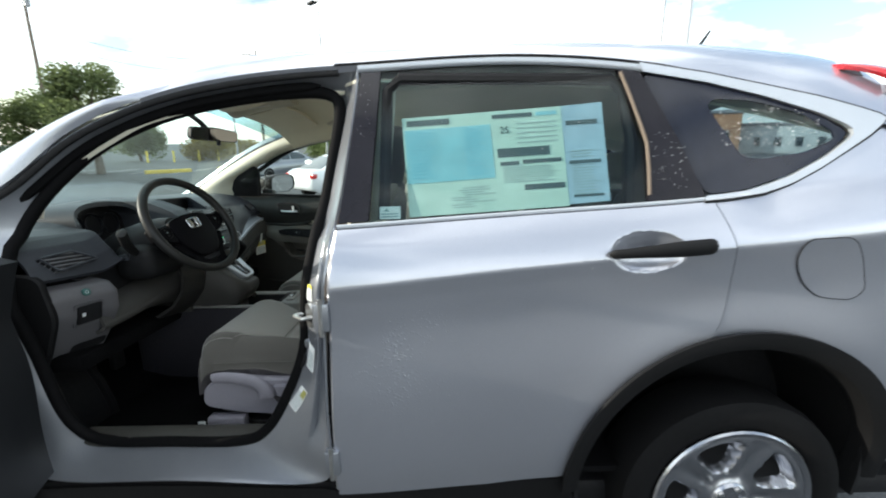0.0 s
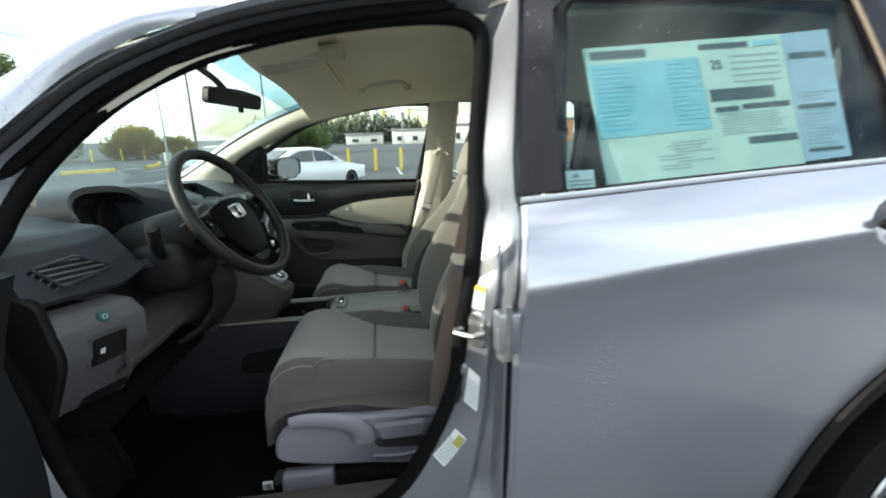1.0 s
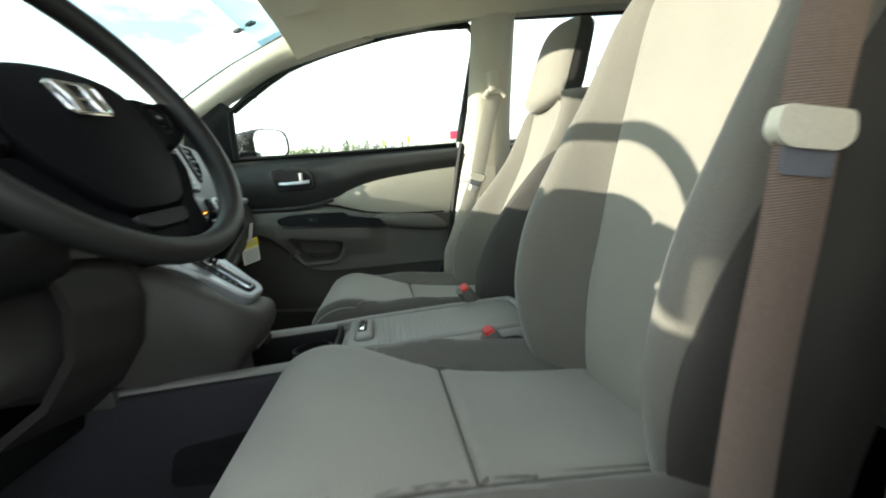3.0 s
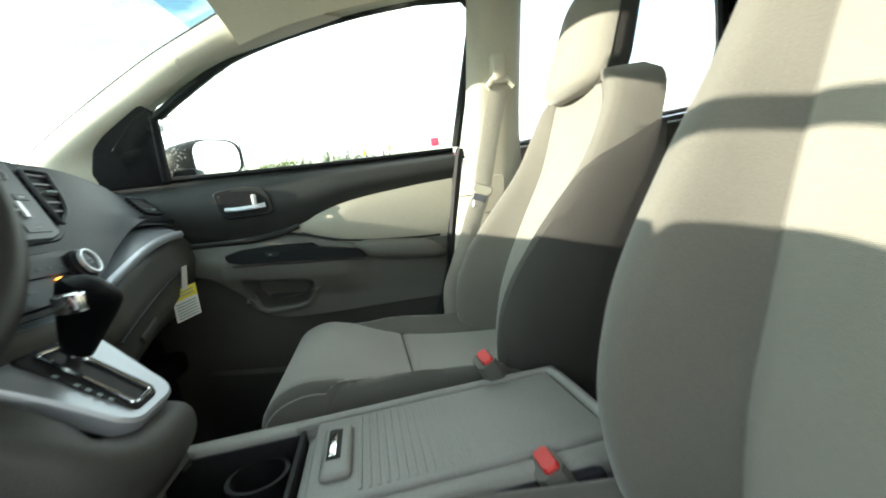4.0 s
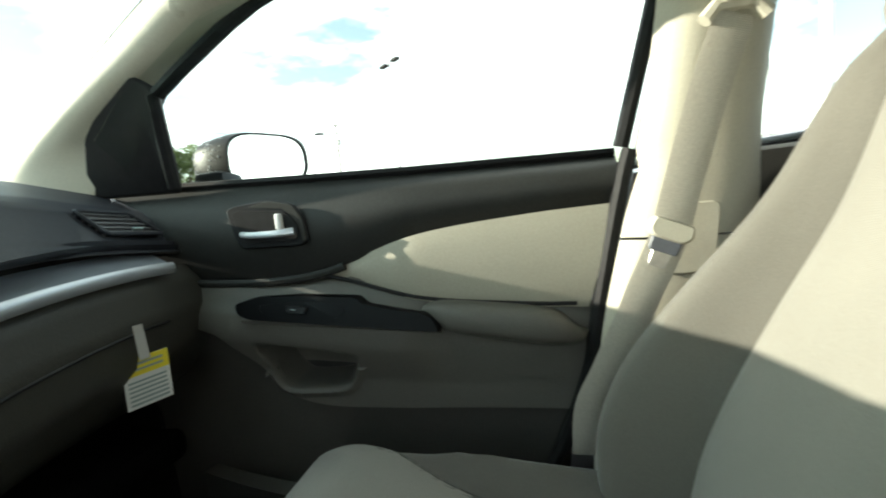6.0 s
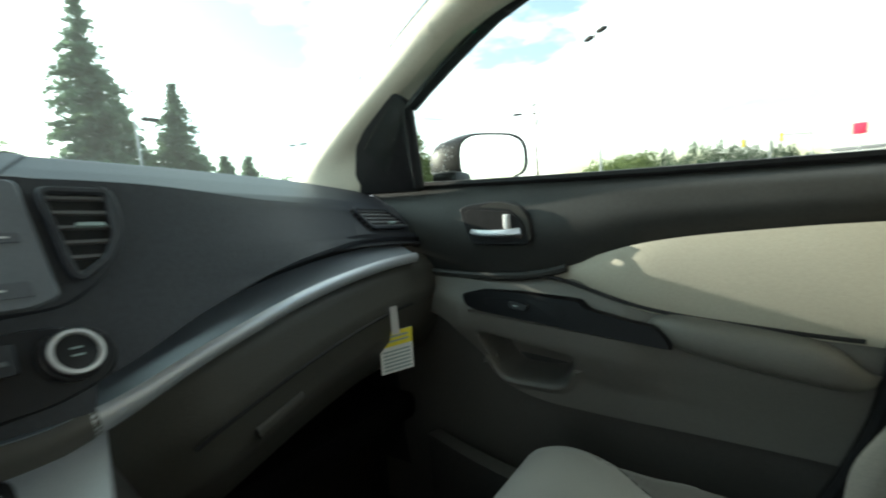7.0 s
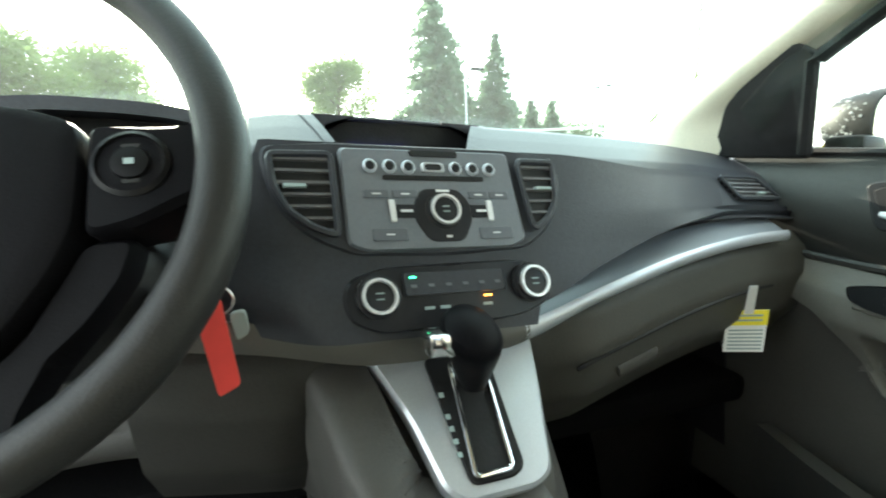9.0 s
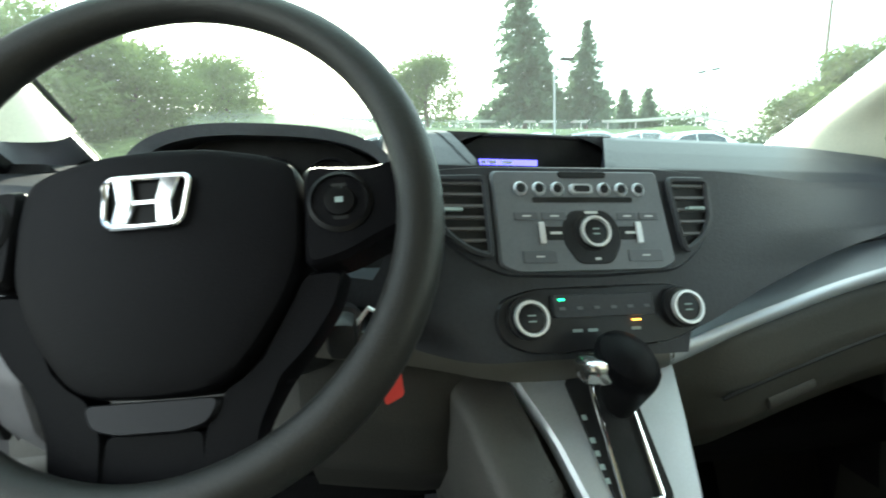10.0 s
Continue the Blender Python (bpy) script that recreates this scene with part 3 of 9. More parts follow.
def wheel(hub, side):
    w = part("wheel", lathe([(0.20, -0.10), (0.30, -0.105), (0.335, -0.09), (0.345, -0.05), (0.345, 0.05), (0.335, 0.09), (0.30, 0.105),
                                          (0.262, 0.10), (0.243, 0.085), (0.236, 0.06), (0.225, 0.05)], (hub[0], side * 0.735, hub[1]), (0, side, 0), 48), TYRE, suv,
                          "black road tyre on a styled silver wheel")
    o = Vector((hub[0], side * 0.735, hub[1]))
    rim = lathe([(0.242, 0.088), (0.246, 0.098), (0.240, 0.104), (0.226, 0.098), (0.214, 0.06), (0.205, 0.02), (0.212, -0.02), (0.23, 0.02)], o, (0, side, 0), 48, closed=True)
    part("rim", rim, ALLOY, w, "bright wheel rim")
    part("wheel_backing", lathe([(0.001, 0.02), (0.21, 0.02), (0.21, -0.01), (0.001, -0.01)], o, (0, side, 0), 32), RUBBER, w)
    sp = bmesh.new()
    rows, open_ = [], []
    for i in range(27):
        r = lerp(0.012, 0.228, i / 26)
        row, gone = [], []
        for j in range(150):
            q = 2 * math.pi * j / 150
            off = (q - 0.62 + math.pi / 5) % (2 * math.pi / 5) - math.pi / 5
            edges = (r - 0.100, 0.203 - r, (0.33 + 1.3 * (r - 0.15) - abs(off)) * r)
            m = -0.009 * math.log(sum(math.exp(-max(-0.15, e) / 0.009) for e in edges))
            s = ease((m + 0.004) / 0.016)
            valley = math.exp(-((math.pi / 5 - abs(off)) / 0.14) ** 2) * ease((r - 0.06) / 0.05) * ease((0.222 - r) / 0.03)
            d = curve([0.0, 0.05, 0.075, 0.11, 0.19, 0.23], [0.086, 0.088, 0.078, 0.084, 0.096, 0.095])(r) - 0.008 * valley - 0.050 * s
            row.append(sp.verts.new(o + Vector((math.cos(q) * r, side * d, math.sin(q) * r))))
            gone.append(s > 0.97)
        rows.append(row)
        open_.append(gone)
    for i in range(26):
        for j in range(150):
            n = (j + 1) % 150
            if not (open_[i][j] and open_[i + 1][j] and open_[i][n] and open_[i + 1][n]):
                sp.faces.new((rows[i][j], rows[i + 1][j], rows[i + 1][n], rows[i][n]) if side > 0 else (rows[i][n], rows[i + 1][n], rows[i + 1][j], rows[i][j]))
    part("spokes", sp, ALLOY, w, "five broad silver spokes")
    part("hub_cap", lathe([(0.058, 0.05), (0.058, 0.088), (0.050, 0.096), (0.036, 0.096), (0.033, 0.090), (0.001, 0.090)], o, (0, side, 0), 24), ALLOY, w)
    for k in range(5):
        a = 2 * math.pi * k / 5
        part("wheel_nut", lathe([(0.010, 0.06), (0.010, 0.098), (0.006, 0.103), (0.001, 0.103)], o + Vector((math.cos(a) * 0.044, 0, math.sin(a) * 0.044)), (0, side, 0), 6), STEEL, w)


for hub in (REAR_HUB, FRONT_HUB):
    for side in (-1, 1):
        wheel(hub, side)


# roof, pillars, windscreen
def roof_at(u, v, drop=0.0, narrow=0.0):
    s = abs(2 * v - 1)
    x = lerp(-0.55 - 0.11 * (1 - s * s), 1.56, u)
    ze = EDGE_Z(x) - drop * 0.4
    ye = flank(x, EDGE_Z(x)) - narrow
    zc = CROWN_Z(x) - drop
    return Vector((x, (2 * v - 1) * ye, ze + (zc - ze) * (1 - s ** 3.2)))


part("roof", shell(roof_at, 60, 40, 0.02), PAINT, suv, "silver roof skin, beaded with rain")
aer = Vector((1.31, 0.0, CROWN_Z(1.31)))
part("aerial", tube([aer + Vector((-0.03, 0, -0.005)), aer + Vector((0, 0, 0.02)), aer + Vector((0.075, 0, 0.135))], lambda t: 0.013 * (1 - 0.7 * t), 8), RUBBER, suv)


def windscreen(u, v, inset=0.0):
    s = 2 * v - 1
    x = lerp(-0.55, -1.32, u)
    z = SHIELD_Z(x) + lerp(0.085, 0.02, u) * (1 - s * s)
    return Vector((x - lerp(0.11, 0.16, u) * (1 - s * s), s * lerp(0.63, 0.72, u), z - inset))


wsh = part("windscreen", shell(windscreen, 20, 24, 0.005), WETPANE, suv, "windscreen glass with dried rain spots")
wsh.visible_shadow = False
band = shell(lambda u, v: windscreen(lerp(0.0, 0.10, u), v, 0.012), 3, 24, 0.002)
part("shade_band", band, glass("blue shade band", (0.72, 0.84, 0.88), 0.9), wsh).visible_shadow = False
for side in (-1, 1):
    def pillar(u, v, side=side):
        x0 = lerp(-0.44, -1.30, u)
        a = Vector((x0, side * lerp(0.620, 0.725, u), SHIELD_Z(x0) + 0.004))
        x1 = lerp(-0.44, -1.20, u)
        b = Vector((x1, side * (flank(x1, EDGE_Z(x1)) - 0.002), EDGE_Z(x1)))
        p = a.lerp(b, v)
        k = min(1.0, u / 0.25)
        p.y += side * (0.02 * k * math.sin(math.pi * v) - 0.004 * (1 - k))
        p.z += 0.012 * k * math.sin(math.pi * v) - 0.006 * (1 - k)
        return p
    part("front_pillar", shell(pillar, 36, 8, 0.02), PAINT, suv)
    edge = [Vector((x, side * (flank(x, EDGE_Z(x)) - 0.012), EDGE_Z(x) - 0.016)) for x in (lerp(-1.12, -0.012, i / 40) for i in range(41))]
    part("drip_seal", tube(edge, 0.010, 8, flat=0.8, side=(0, 0, 1)), RUBBER, suv, "black rubber drip seal")
    if side < 0:
        second = [Vector((x, side * (flank(x, EDGE_Z(x)) - 0.045), EDGE_Z(x) - 0.040)) for x in (lerp(-1.08, -0.07, i / 40) for i in range(41))]
        part("upper_door_seal", tube(second, lambda t: 0.013 * min(1.0, 0.1 + ((1 - t) / 0.05) ** 0.5), 8, flat=0.8, side=(0, 0, 1)), SEALBLACK, suv)

# bonnet, nose, tailgate close the shape
bm = shell(lambda u, v: Vector((lerp(-1.22, -2.06, u) - 0.10 * (1 - (2 * v - 1) ** 2), (2 * v - 1) * lerp(0.80, 0.66, u), lerp(1.14, 1.02, u) + 0.06 * (1 - (2 * v - 1) ** 2) - 0.12 * max(0, u - 0.8) * 5 * u)), 20, 20, 0.02)
part("bonnet", bm, PAINT, suv)
part("front_bumper", shell(lambda u, v: Vector((-2.06 - 0.12 * math.sin(math.pi * v) * (1 - 0.3 * u), (2 * v - 1) * 0.72, lerp(0.92, 0.25, u))), 10, 24, 0.02), PAINT, suv)
part("grille", shell(lambda u, v: Vector((-2.085 - 0.12 * math.sin(math.pi * lerp(0.25, 0.75, v)), (2 * lerp(0.25, 0.75, v) - 1) * 0.72, lerp(0.90, 0.70, u))), 4, 16, 0.02), CLAD, suv)
for side in (-1, 1):
    part("headlight", box(-2.12, -1.98, *sorted((side * 0.42, side * 0.68)), 0.80, 0.95, 0.03, 3), CHROME, suv)
cowl = shell(lambda u, v: Vector((lerp(-1.24, -1.50, u) - 0.1 * (1 - (2 * v - 1) ** 2), (2 * v - 1) * 0.74, lerp(1.17, 1.12, u))), 4, 16, 0.02)
part("cowl", cowl, CLAD, suv)
def gate(u, v):
    return Vector((lerp(1.55, 2.0, u ** 0.8) - 0.10 * (2 * v - 1) ** 2, (2 * v - 1) * lerp(0.66, 0.74, u), lerp(1.78, 1.08, u) - 0.13 * (2 * v - 1) ** 2 * (1 - u)))


tg = part("tailgate", shell(lambda u, v: gate(lerp(0.64, 1.0, u), v), 8, 18, 0.03), PAINT, suv)
part("tailgate_header", shell(lambda u, v: gate(lerp(0.02, 0.13, u), lerp(0.06, 0.94, v)) - Vector((0.01, 0, 0.012)), 3, 18, 0.03), PAINT, tg)
for v0, v1 in ((0.0, 0.13), (0.87, 1.0)):
    part("tailgate_pillar", shell(lambda u, v, v0=v0, v1=v1: gate(lerp(0.13, 0.64, u), lerp(v0, v1, v)), 8, 3, 0.03), PAINT, tg)
part("rear_window", shell(lambda u, v: gate(lerp(0.12, 0.65, u), lerp(0.12, 0.88, v)) - Vector((0.02, 0, 0.01)), 8, 10, 0.005), PRIVACY, tg).visible_shadow = False
part("rear_bumper", shell(lambda u, v: Vector((2.02 + 0.07 * math.sin(math.pi * v), (2 * v - 1) * 0.76, lerp(1.08, 0.28, u))), 8, 20, 0.03), PAINT, suv)
for side in (-1, 1):
    part("tail_light", shell(lambda u, v, side=side: Vector((lerp(1.455, 1.93, u), side * (lerp(0.595, 0.79, u ** 0.9) + 0.020 * math.sin(math.pi * v)) - side * lerp(0, 0.07, v), lerp(1.662, 1.12, u ** 2.4) + lerp(-0.05, 0.008, v) * min(1, 0.25 + u * 3))), 14, 4, 0.015), TAIL, suv, "tall red tail light")
part("underbody", box(-1.95, 1.95, -0.72, 0.72, 0.26, 0.34, 0.02), RUBBER, suv)


# rear quarter window: pane edge, clear middle, bright frame
QUARTER_OUT = [(0.818, 1.612), (0.967, 1.285), (1.069, 1.297), (1.189, 1.337), (1.281, 1.385), (1.354, 1.445), (1.279, 1.494), (1.137, 1.542), (0.991, 1.581)]
QUARTER_IN = [(0.989, 1.522), (1.066, 1.390), (1.100, 1.376), (1.239, 1.394), (1.316, 1.428), (1.312, 1.450), (1.235, 1.498), (1.106, 1.535), (1.008, 1.539)]
FRAME_OUT = [(0.811, 1.642), (0.993, 1.610), (1.139, 1.576), (1.284, 1.541), (1.383, 1.511), (1.434, 1.494), (1.452, 1.484), (1.449, 1.474), (1.405, 1.439), (1.341, 1.399), (1.263, 1.351), (1.187, 1.312), (1.113, 1.286), (1.024, 1.274), (0.951, 1.267)]
FRAME_IN = [(0.818, 1.616), (0.991, 1.584), (1.137, 1.545), (1.279, 1.497), (1.335, 1.470), (1.354, 1.459), (1.361, 1.448), (1.356, 1.438), (1.344, 1.426), (1.281, 1.382), (1.189, 1.334), (1.130, 1.312), (1.069, 1.294), (1.000, 1.285), (0.966, 1.282)]


# side glass and its trim
def window_top(x):
    return EDGE_Z(x) - 0.022


for side in (-1, 1):
    b_low, b_top = (0.004, 0.082), (0.052, 0.108)
    def band_plate(p, d0, d1, material, name, parent, label="", edge=0.0, side=side):
        return part(name, plate(p, lambda a, b, dd: on_flank(a, b, -dd, side), d0, d1, edge), material, parent, label)
    # dark pillar appliques
    bp = [(0.002, BELT_Z(0.0) + 0.01), (0.080, BELT_Z(0.08) + 0.01), (0.093, 1.42), (0.108, window_top(0.1) - 0.004), (0.054, window_top(0.05) - 0.003), (0.028, 1.43)]
    band_plate(bp, -0.02, 0.004, GLOSSBLACK, "pillar_applique", suv, "gloss black window pillar with rain specks", 0.002)
    cp = [(0.815, BELT_Z(0.815) + 0.008), (0.965, BELT_Z(0.965) + 0.008), (0.90, 1.44), (0.812, window_top(0.812) - 0.003), (0.755, window_top(0.755) - 0.003), (0.80, 1.50), (0.822, 1.42)]
    band_plate(cp, -0.02, 0.003, GLOSSBLACK, "rear_pillar_applique", suv, "gloss black rear window pillar", 0.002)
    # rear door pane
    def pane(u, v, side=side):
        z = 1.4
        for _ in range(3):
            x = lerp(0.082 + 0.026 * (z - 1.22) / 0.4, 0.818 - max(0, z - 1.43) * 0.36, u)
            z = lerp(BELT_Z(x) + 0.008, window_top(x) - 0.004, v)
        return on_flank(x, z, 0.008, side)
    g = part("rear_door_glass", shell(pane, 20, 10, 0.005), TINTED if side < 0 else PANE, suv, "side window glass with raindrops")
    g.visible_shadow = False
    if side < 0:
        # tan strip along the rear edge of the window
        strip = [on_flank(x, z, -0.002, side) for x, z in ((0.760, 1.615), (0.782, 1.55), (0.806, 1.47), (0.819, 1.42), (0.820, 1.35), (0.817, 1.285))]
        part("window_channel", tube(strip, 0.0045, 6), mat("tan channel", (0.17, 0.13, 0.095), 0.6), g, "tan window channel strip")
    # quarter light: a black-edged pane in a bright frame that closes in a point
    def along(pts, n):
        """n points spaced evenly along a 2D line."""
        pts = [Vector(p) for p in pts]
        run = [0.0]
        for a, b in zip(pts, pts[1:]):
            run.append(run[-1] + (b - a).length)
        out = []
        for i in range(n):
            d = run[-1] * i / (n - 1)
            k = max(m for m in range(len(run) - 1) if run[m] <= d + 1e-9)
            out.append(pts[k].lerp(pts[k + 1], (d - run[k]) / (run[k + 1] - run[k])))
        return out
    def ring_between(name, a, b, hi, lo, material, parent, label="", closed=True, side=side):
        bm = bmesh.new()
        mid_ = [p.lerp(q, 0.5) for p, q in zip(a, b)]
        grid(bm, [[on_flank(p.x, p.y, -h, side) for p in l] for l, h in ((a, lo), (a, hi * 0.4), (a, hi), (mid_, hi * 1.15), (b, hi), (b, lo))], close_u=closed)
        return part(name, bm, material, parent, label)
    PANE_OUT = rounded(QUARTER_OUT, 0.022, 5)
    PANE_IN = rounded(QUARTER_IN, 0.030, 5)
    n_ = 96
    po_, pi_ = along(list(PANE_OUT) + [PANE_OUT[0]], n_ + 1)[:-1], along(list(PANE_IN) + [PANE_IN[0]], n_ + 1)[:-1]
    c_ = sum(pi_, Vector((0, 0))) / n_
    turn_of = lambda p: math.atan2(p.y - c_.y, p.x - c_.x)
    k_ = min(range(n_), key=lambda m: abs(turn_of(po_[m]) - turn_of(pi_[0])))
    po_ = po_[k_:] + po_[:k_]
    q_ = ring_between("quarter_glass", po_, pi_, -0.004, -0.012, FRIT, suv, "dark edge of the rear quarter window")
    g = band_plate([(p.x, p.y) for p in pi_], -0.010, -0.006, TINTED, "clear_pane", q_, "clear middle of the quarter window with raindrops")
    g.visible_shadow = False
    ring_between("quarter_moulding", along(FRAME_OUT, 60), along(FRAME_IN, 60), 0.006, -0.012, SATIN, suv, "wide bright frame of the quarter window", False)
    part("frame_gap", tube([on_flank(p.x, p.y, -0.003, side) for p in along(FRAME_OUT, 60)], 0.0035, 6), RUBBER, suv)
    # bright lines below and above the windows
    low = [on_flank(x, BELT_Z(x) + 0.002, -0.003, side) for x in (lerp(0.0, 0.985, i / 34) for i in range(35))]
    bmld = part("belt_moulding", tube(low, 0.0058, 8, flat=0.5, side=(0, 0, 1)), SATIN, suv, "thin bright strip below the windows")
    part("moulding_shadow", tube([p - Vector((0, side * 0.001, 0.0085)) for p in low], 0.003, 6), RUBBER, bmld)
    top = [Vector((x, side * (flank(x, EDGE_Z(x)) + 0.004), EDGE_Z(x) - 0.014)) for x in (lerp(0.045, 0.84, i / 30) for i in range(31))]
    part("upper_moulding", tube(top, 0.010, 8, flat=0.5, side=(0, 0, 1)), SATIN, suv, "bright strip above the windows")
    gut = [Vector((x, side * (flank(x, EDGE_Z(x)) + 0.001), EDGE_Z(x) + 0.001)) for x in (lerp(-0.02, 1.47, i / 44) for i in range(45))]
    part("roof_gap", tube(gut, 0.004, 6), RUBBER, suv)


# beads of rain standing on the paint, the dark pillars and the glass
# White in the drops' colour stands in for glints of sun and sky.
WATER = mat("whitened rain water", (0.95, 0.97, 1.0), 0.04)
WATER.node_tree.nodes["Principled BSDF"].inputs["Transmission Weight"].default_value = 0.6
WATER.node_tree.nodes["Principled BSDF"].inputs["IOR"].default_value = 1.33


def beads(at, count, big, seed, parent, clump=3.0):
    """Low domes at places at(a, b), with a and b from 0 to 1; at gives the place and the outward normal."""
    r = random.Random(seed)
    verts, faces = [], []
    hubs = [(r.random(), r.random()) for _ in range(9)]
    while len(verts) < count * 13:
        a, b = r.random(), r.random()
        near = min(math.hypot(a - h[0], b - h[1]) for h in hubs)
        if r.random() > math.exp(-near * clump):
            continue
        spot = at(a, b)
        if spot is None:
            continue
        p, n = spot
        u_ = n.orthogonal().normalized()
        w_ = n.cross(u_)
        s = big * (0.35 + 0.65 * r.random() ** 2)
        k = len(verts)
        for rad, hgt in ((1.0, -0.05), (0.72, 0.34)):
            verts += [p + (u_ * math.cos(q) + w_ * math.sin(q)) * (s * rad) + n * (s * hgt) for q in (2 * math.pi * j / 6 for j in range(6))]
        verts.append(p + n * (s * 0.48))
        faces += [(k + j, k + (j + 1) % 6, k + 6 + (j + 1) % 6, k + 6 + j) for j in range(6)] + [(k + 6 + j, k + 6 + (j + 1) % 6, k + 12) for j in range(6)]
    me = bpy.data.meshes.new("raindrops")
    me.from_pydata([tuple(settle(v)) for v in verts], [], faces)
    for p in me.polygons:
        p.use_smooth = True
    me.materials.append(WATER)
    ob = new("raindrops", me)
    ob.parent = parent
    if not parent.parent:
        ob.matrix_parent_inverse = parent.matrix_basis.inverted()
    ob["label"], ob["kind"] = "beads of rain", "stuff"
    return ob


def flank_spot(x, z, proud=0.0):
    if z < arch_z(x, ARCH[0]) + 0.015:
        return None
    p = on_flank(x, z, -proud)
    n = (on_flank(x + 0.01, z, -proud) - p).cross(on_flank(x, z + 0.01, -proud) - p).normalized()
    return p, (n if n.y < 0 else -n)


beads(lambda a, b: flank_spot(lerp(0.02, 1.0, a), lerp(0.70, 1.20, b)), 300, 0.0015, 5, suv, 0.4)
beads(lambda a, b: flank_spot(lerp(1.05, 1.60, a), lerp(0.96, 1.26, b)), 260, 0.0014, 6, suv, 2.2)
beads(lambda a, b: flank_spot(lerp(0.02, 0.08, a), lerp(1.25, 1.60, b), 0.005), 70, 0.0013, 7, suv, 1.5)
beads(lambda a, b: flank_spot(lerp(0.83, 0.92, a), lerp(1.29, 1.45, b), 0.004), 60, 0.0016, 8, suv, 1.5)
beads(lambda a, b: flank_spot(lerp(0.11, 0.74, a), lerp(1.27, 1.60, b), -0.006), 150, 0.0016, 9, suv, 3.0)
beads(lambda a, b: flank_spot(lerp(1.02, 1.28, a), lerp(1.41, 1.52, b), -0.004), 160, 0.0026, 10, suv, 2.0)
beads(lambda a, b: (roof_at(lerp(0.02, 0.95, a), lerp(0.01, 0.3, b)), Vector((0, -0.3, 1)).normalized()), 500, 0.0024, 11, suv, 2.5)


# ---------------------------------------------------------------- driver's door opening
INNER = spline([(-0.865, 0.0, 0.72), (-0.905, 0, 0.93), (-0.925, 0, 1.12), (-0.87, 0, 1.265), (-0.74, 0, 1.405), (-0.60, 0, 1.487), (-0.46, 0, 1.535), (-0.30, 0, 1.566), (-0.14, 0, 1.582),
                (-0.045, 0, 1.572), (-0.020, 0, 1.52), (-0.042, 0, 1.36), (-0.066, 0, 1.20), (-0.100, 0, 1.00), (-0.118, 0, 0.86), (-0.165, 0, 0.74), (-0.245, 0, 0.608),
                (-0.34, 0, 0.560), (-0.55, 0, 0.556), (-0.74, 0, 0.560), (-0.82, 0, 0.610)], 5, closed=True)
OUTER = spline([(-0.955, 0, 0.72), (-0.972, 0, 0.93), (-0.985, 0, 1.10), (-0.95, 0, 1.275), (-0.76, 0, 1.445), (-0.60, 0, 1.53), (-0.46, 0, 1.578), (-0.30, 0, 1.61), (-0.14, 0, 1.63),
                (-0.00, 0, 1.638), (0.046, 0, 1.622), (0.022, 0, 1.40), (-0.004, 0, 1.215), (-0.030, 0, 1.03), (-0.038, 0, 0.86), (-0.042, 0, 0.70), (-0.046, 0, 0.56),
                (-0.10, 0, 0.468), (-0.50, 0, 0.466), (-0.82, 0, 0.468), (-0.935, 0, 0.54)], 5, closed=True)


def jamb(u, v):
    k = len(INNER)
    i = u * k
    a, f = int(i) % k, i - int(i)
    pi = INNER[a].lerp(INNER[(a + 1) % k], f)
    po = OUTER[a].lerp(OUTER[(a + 1) % k], f)
    p = po.lerp(pi, v)
    v = max(0.0, v)
    post = ease((u - 0.585) / 0.02) * ease((0.76 - u) / 0.03)
    deep = 0.010 + 0.078 * v ** 0.85 + 0.024 * post * ease((v - 0.03) / 0.06) * ease((0.40 - v) / 0.07)
    return Vector((p.x, -(flank(po.x, po.z) - deep), p.z))


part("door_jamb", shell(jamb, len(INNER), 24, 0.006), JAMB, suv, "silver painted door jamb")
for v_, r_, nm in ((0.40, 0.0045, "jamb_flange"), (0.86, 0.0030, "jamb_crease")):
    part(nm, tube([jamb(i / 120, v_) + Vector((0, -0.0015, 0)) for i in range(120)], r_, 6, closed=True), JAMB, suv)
seal = [Vector((p.x, -(flank(p.x, p.z) - 0.082), p.z)) for p in INNER]
part("door_seal", tube(seal, 0.017, 10, closed=True), SEALBLACK, suv, "black rubber door seal")
# rear door's leading edge with its hinges
edge = [Vector((DOOR_FRONT(z), -(flank(DOOR_FRONT(z), z) - 0.012), z)) for z in (lerp(0.45, 1.20, i / 16) for i in range(17))]
part("door_edge", tube(edge, 0.010, 8), PAINT, suv)
gap = [Vector((DOOR_FRONT(z) - 0.008, -(flank(-0.01, z) - 0.022), z)) for z in (lerp(0.47, 0.94, i / 12) for i in range(13))]
part("door_gap", tube(gap, 0.010, 6), RUBBER, suv)
for z in (0.985, 0.555):
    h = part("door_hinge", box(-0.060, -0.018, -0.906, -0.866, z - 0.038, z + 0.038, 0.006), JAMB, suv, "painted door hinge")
    part("hinge_pin", tube([(-0.040, -0.902, z - 0.050), (-0.040, -0.902, z + 0.050)], 0.007, 8), STEEL, h)
part("grommet", lathe([(0.022, -0.01), (0.022, 0.004), (0.014, 0.012), (0.001, 0.014)], (-0.026, -0.866, 0.735), (-0.6, -0.8, 0), 16), RUBBER, suv, "black rubber grommet")
# striker, plug and labels on the pillar
face_n = Vector((-0.73, -0.68, 0)).normalized()
face_t = Vector((0.68, -0.73, 0)).normalized()


def on_jamb(u, v, d):
    """On the painted jamb: u round the opening, v inwards."""
    p = jamb(u, v)
    n = (jamb(u + 0.004, v) - jamb(u - 0.004, v)).cross(jamb(u, v + 0.03) - jamb(u, v - 0.03)).normalized()
    return p + (n if n.y < 0 else -n) * d


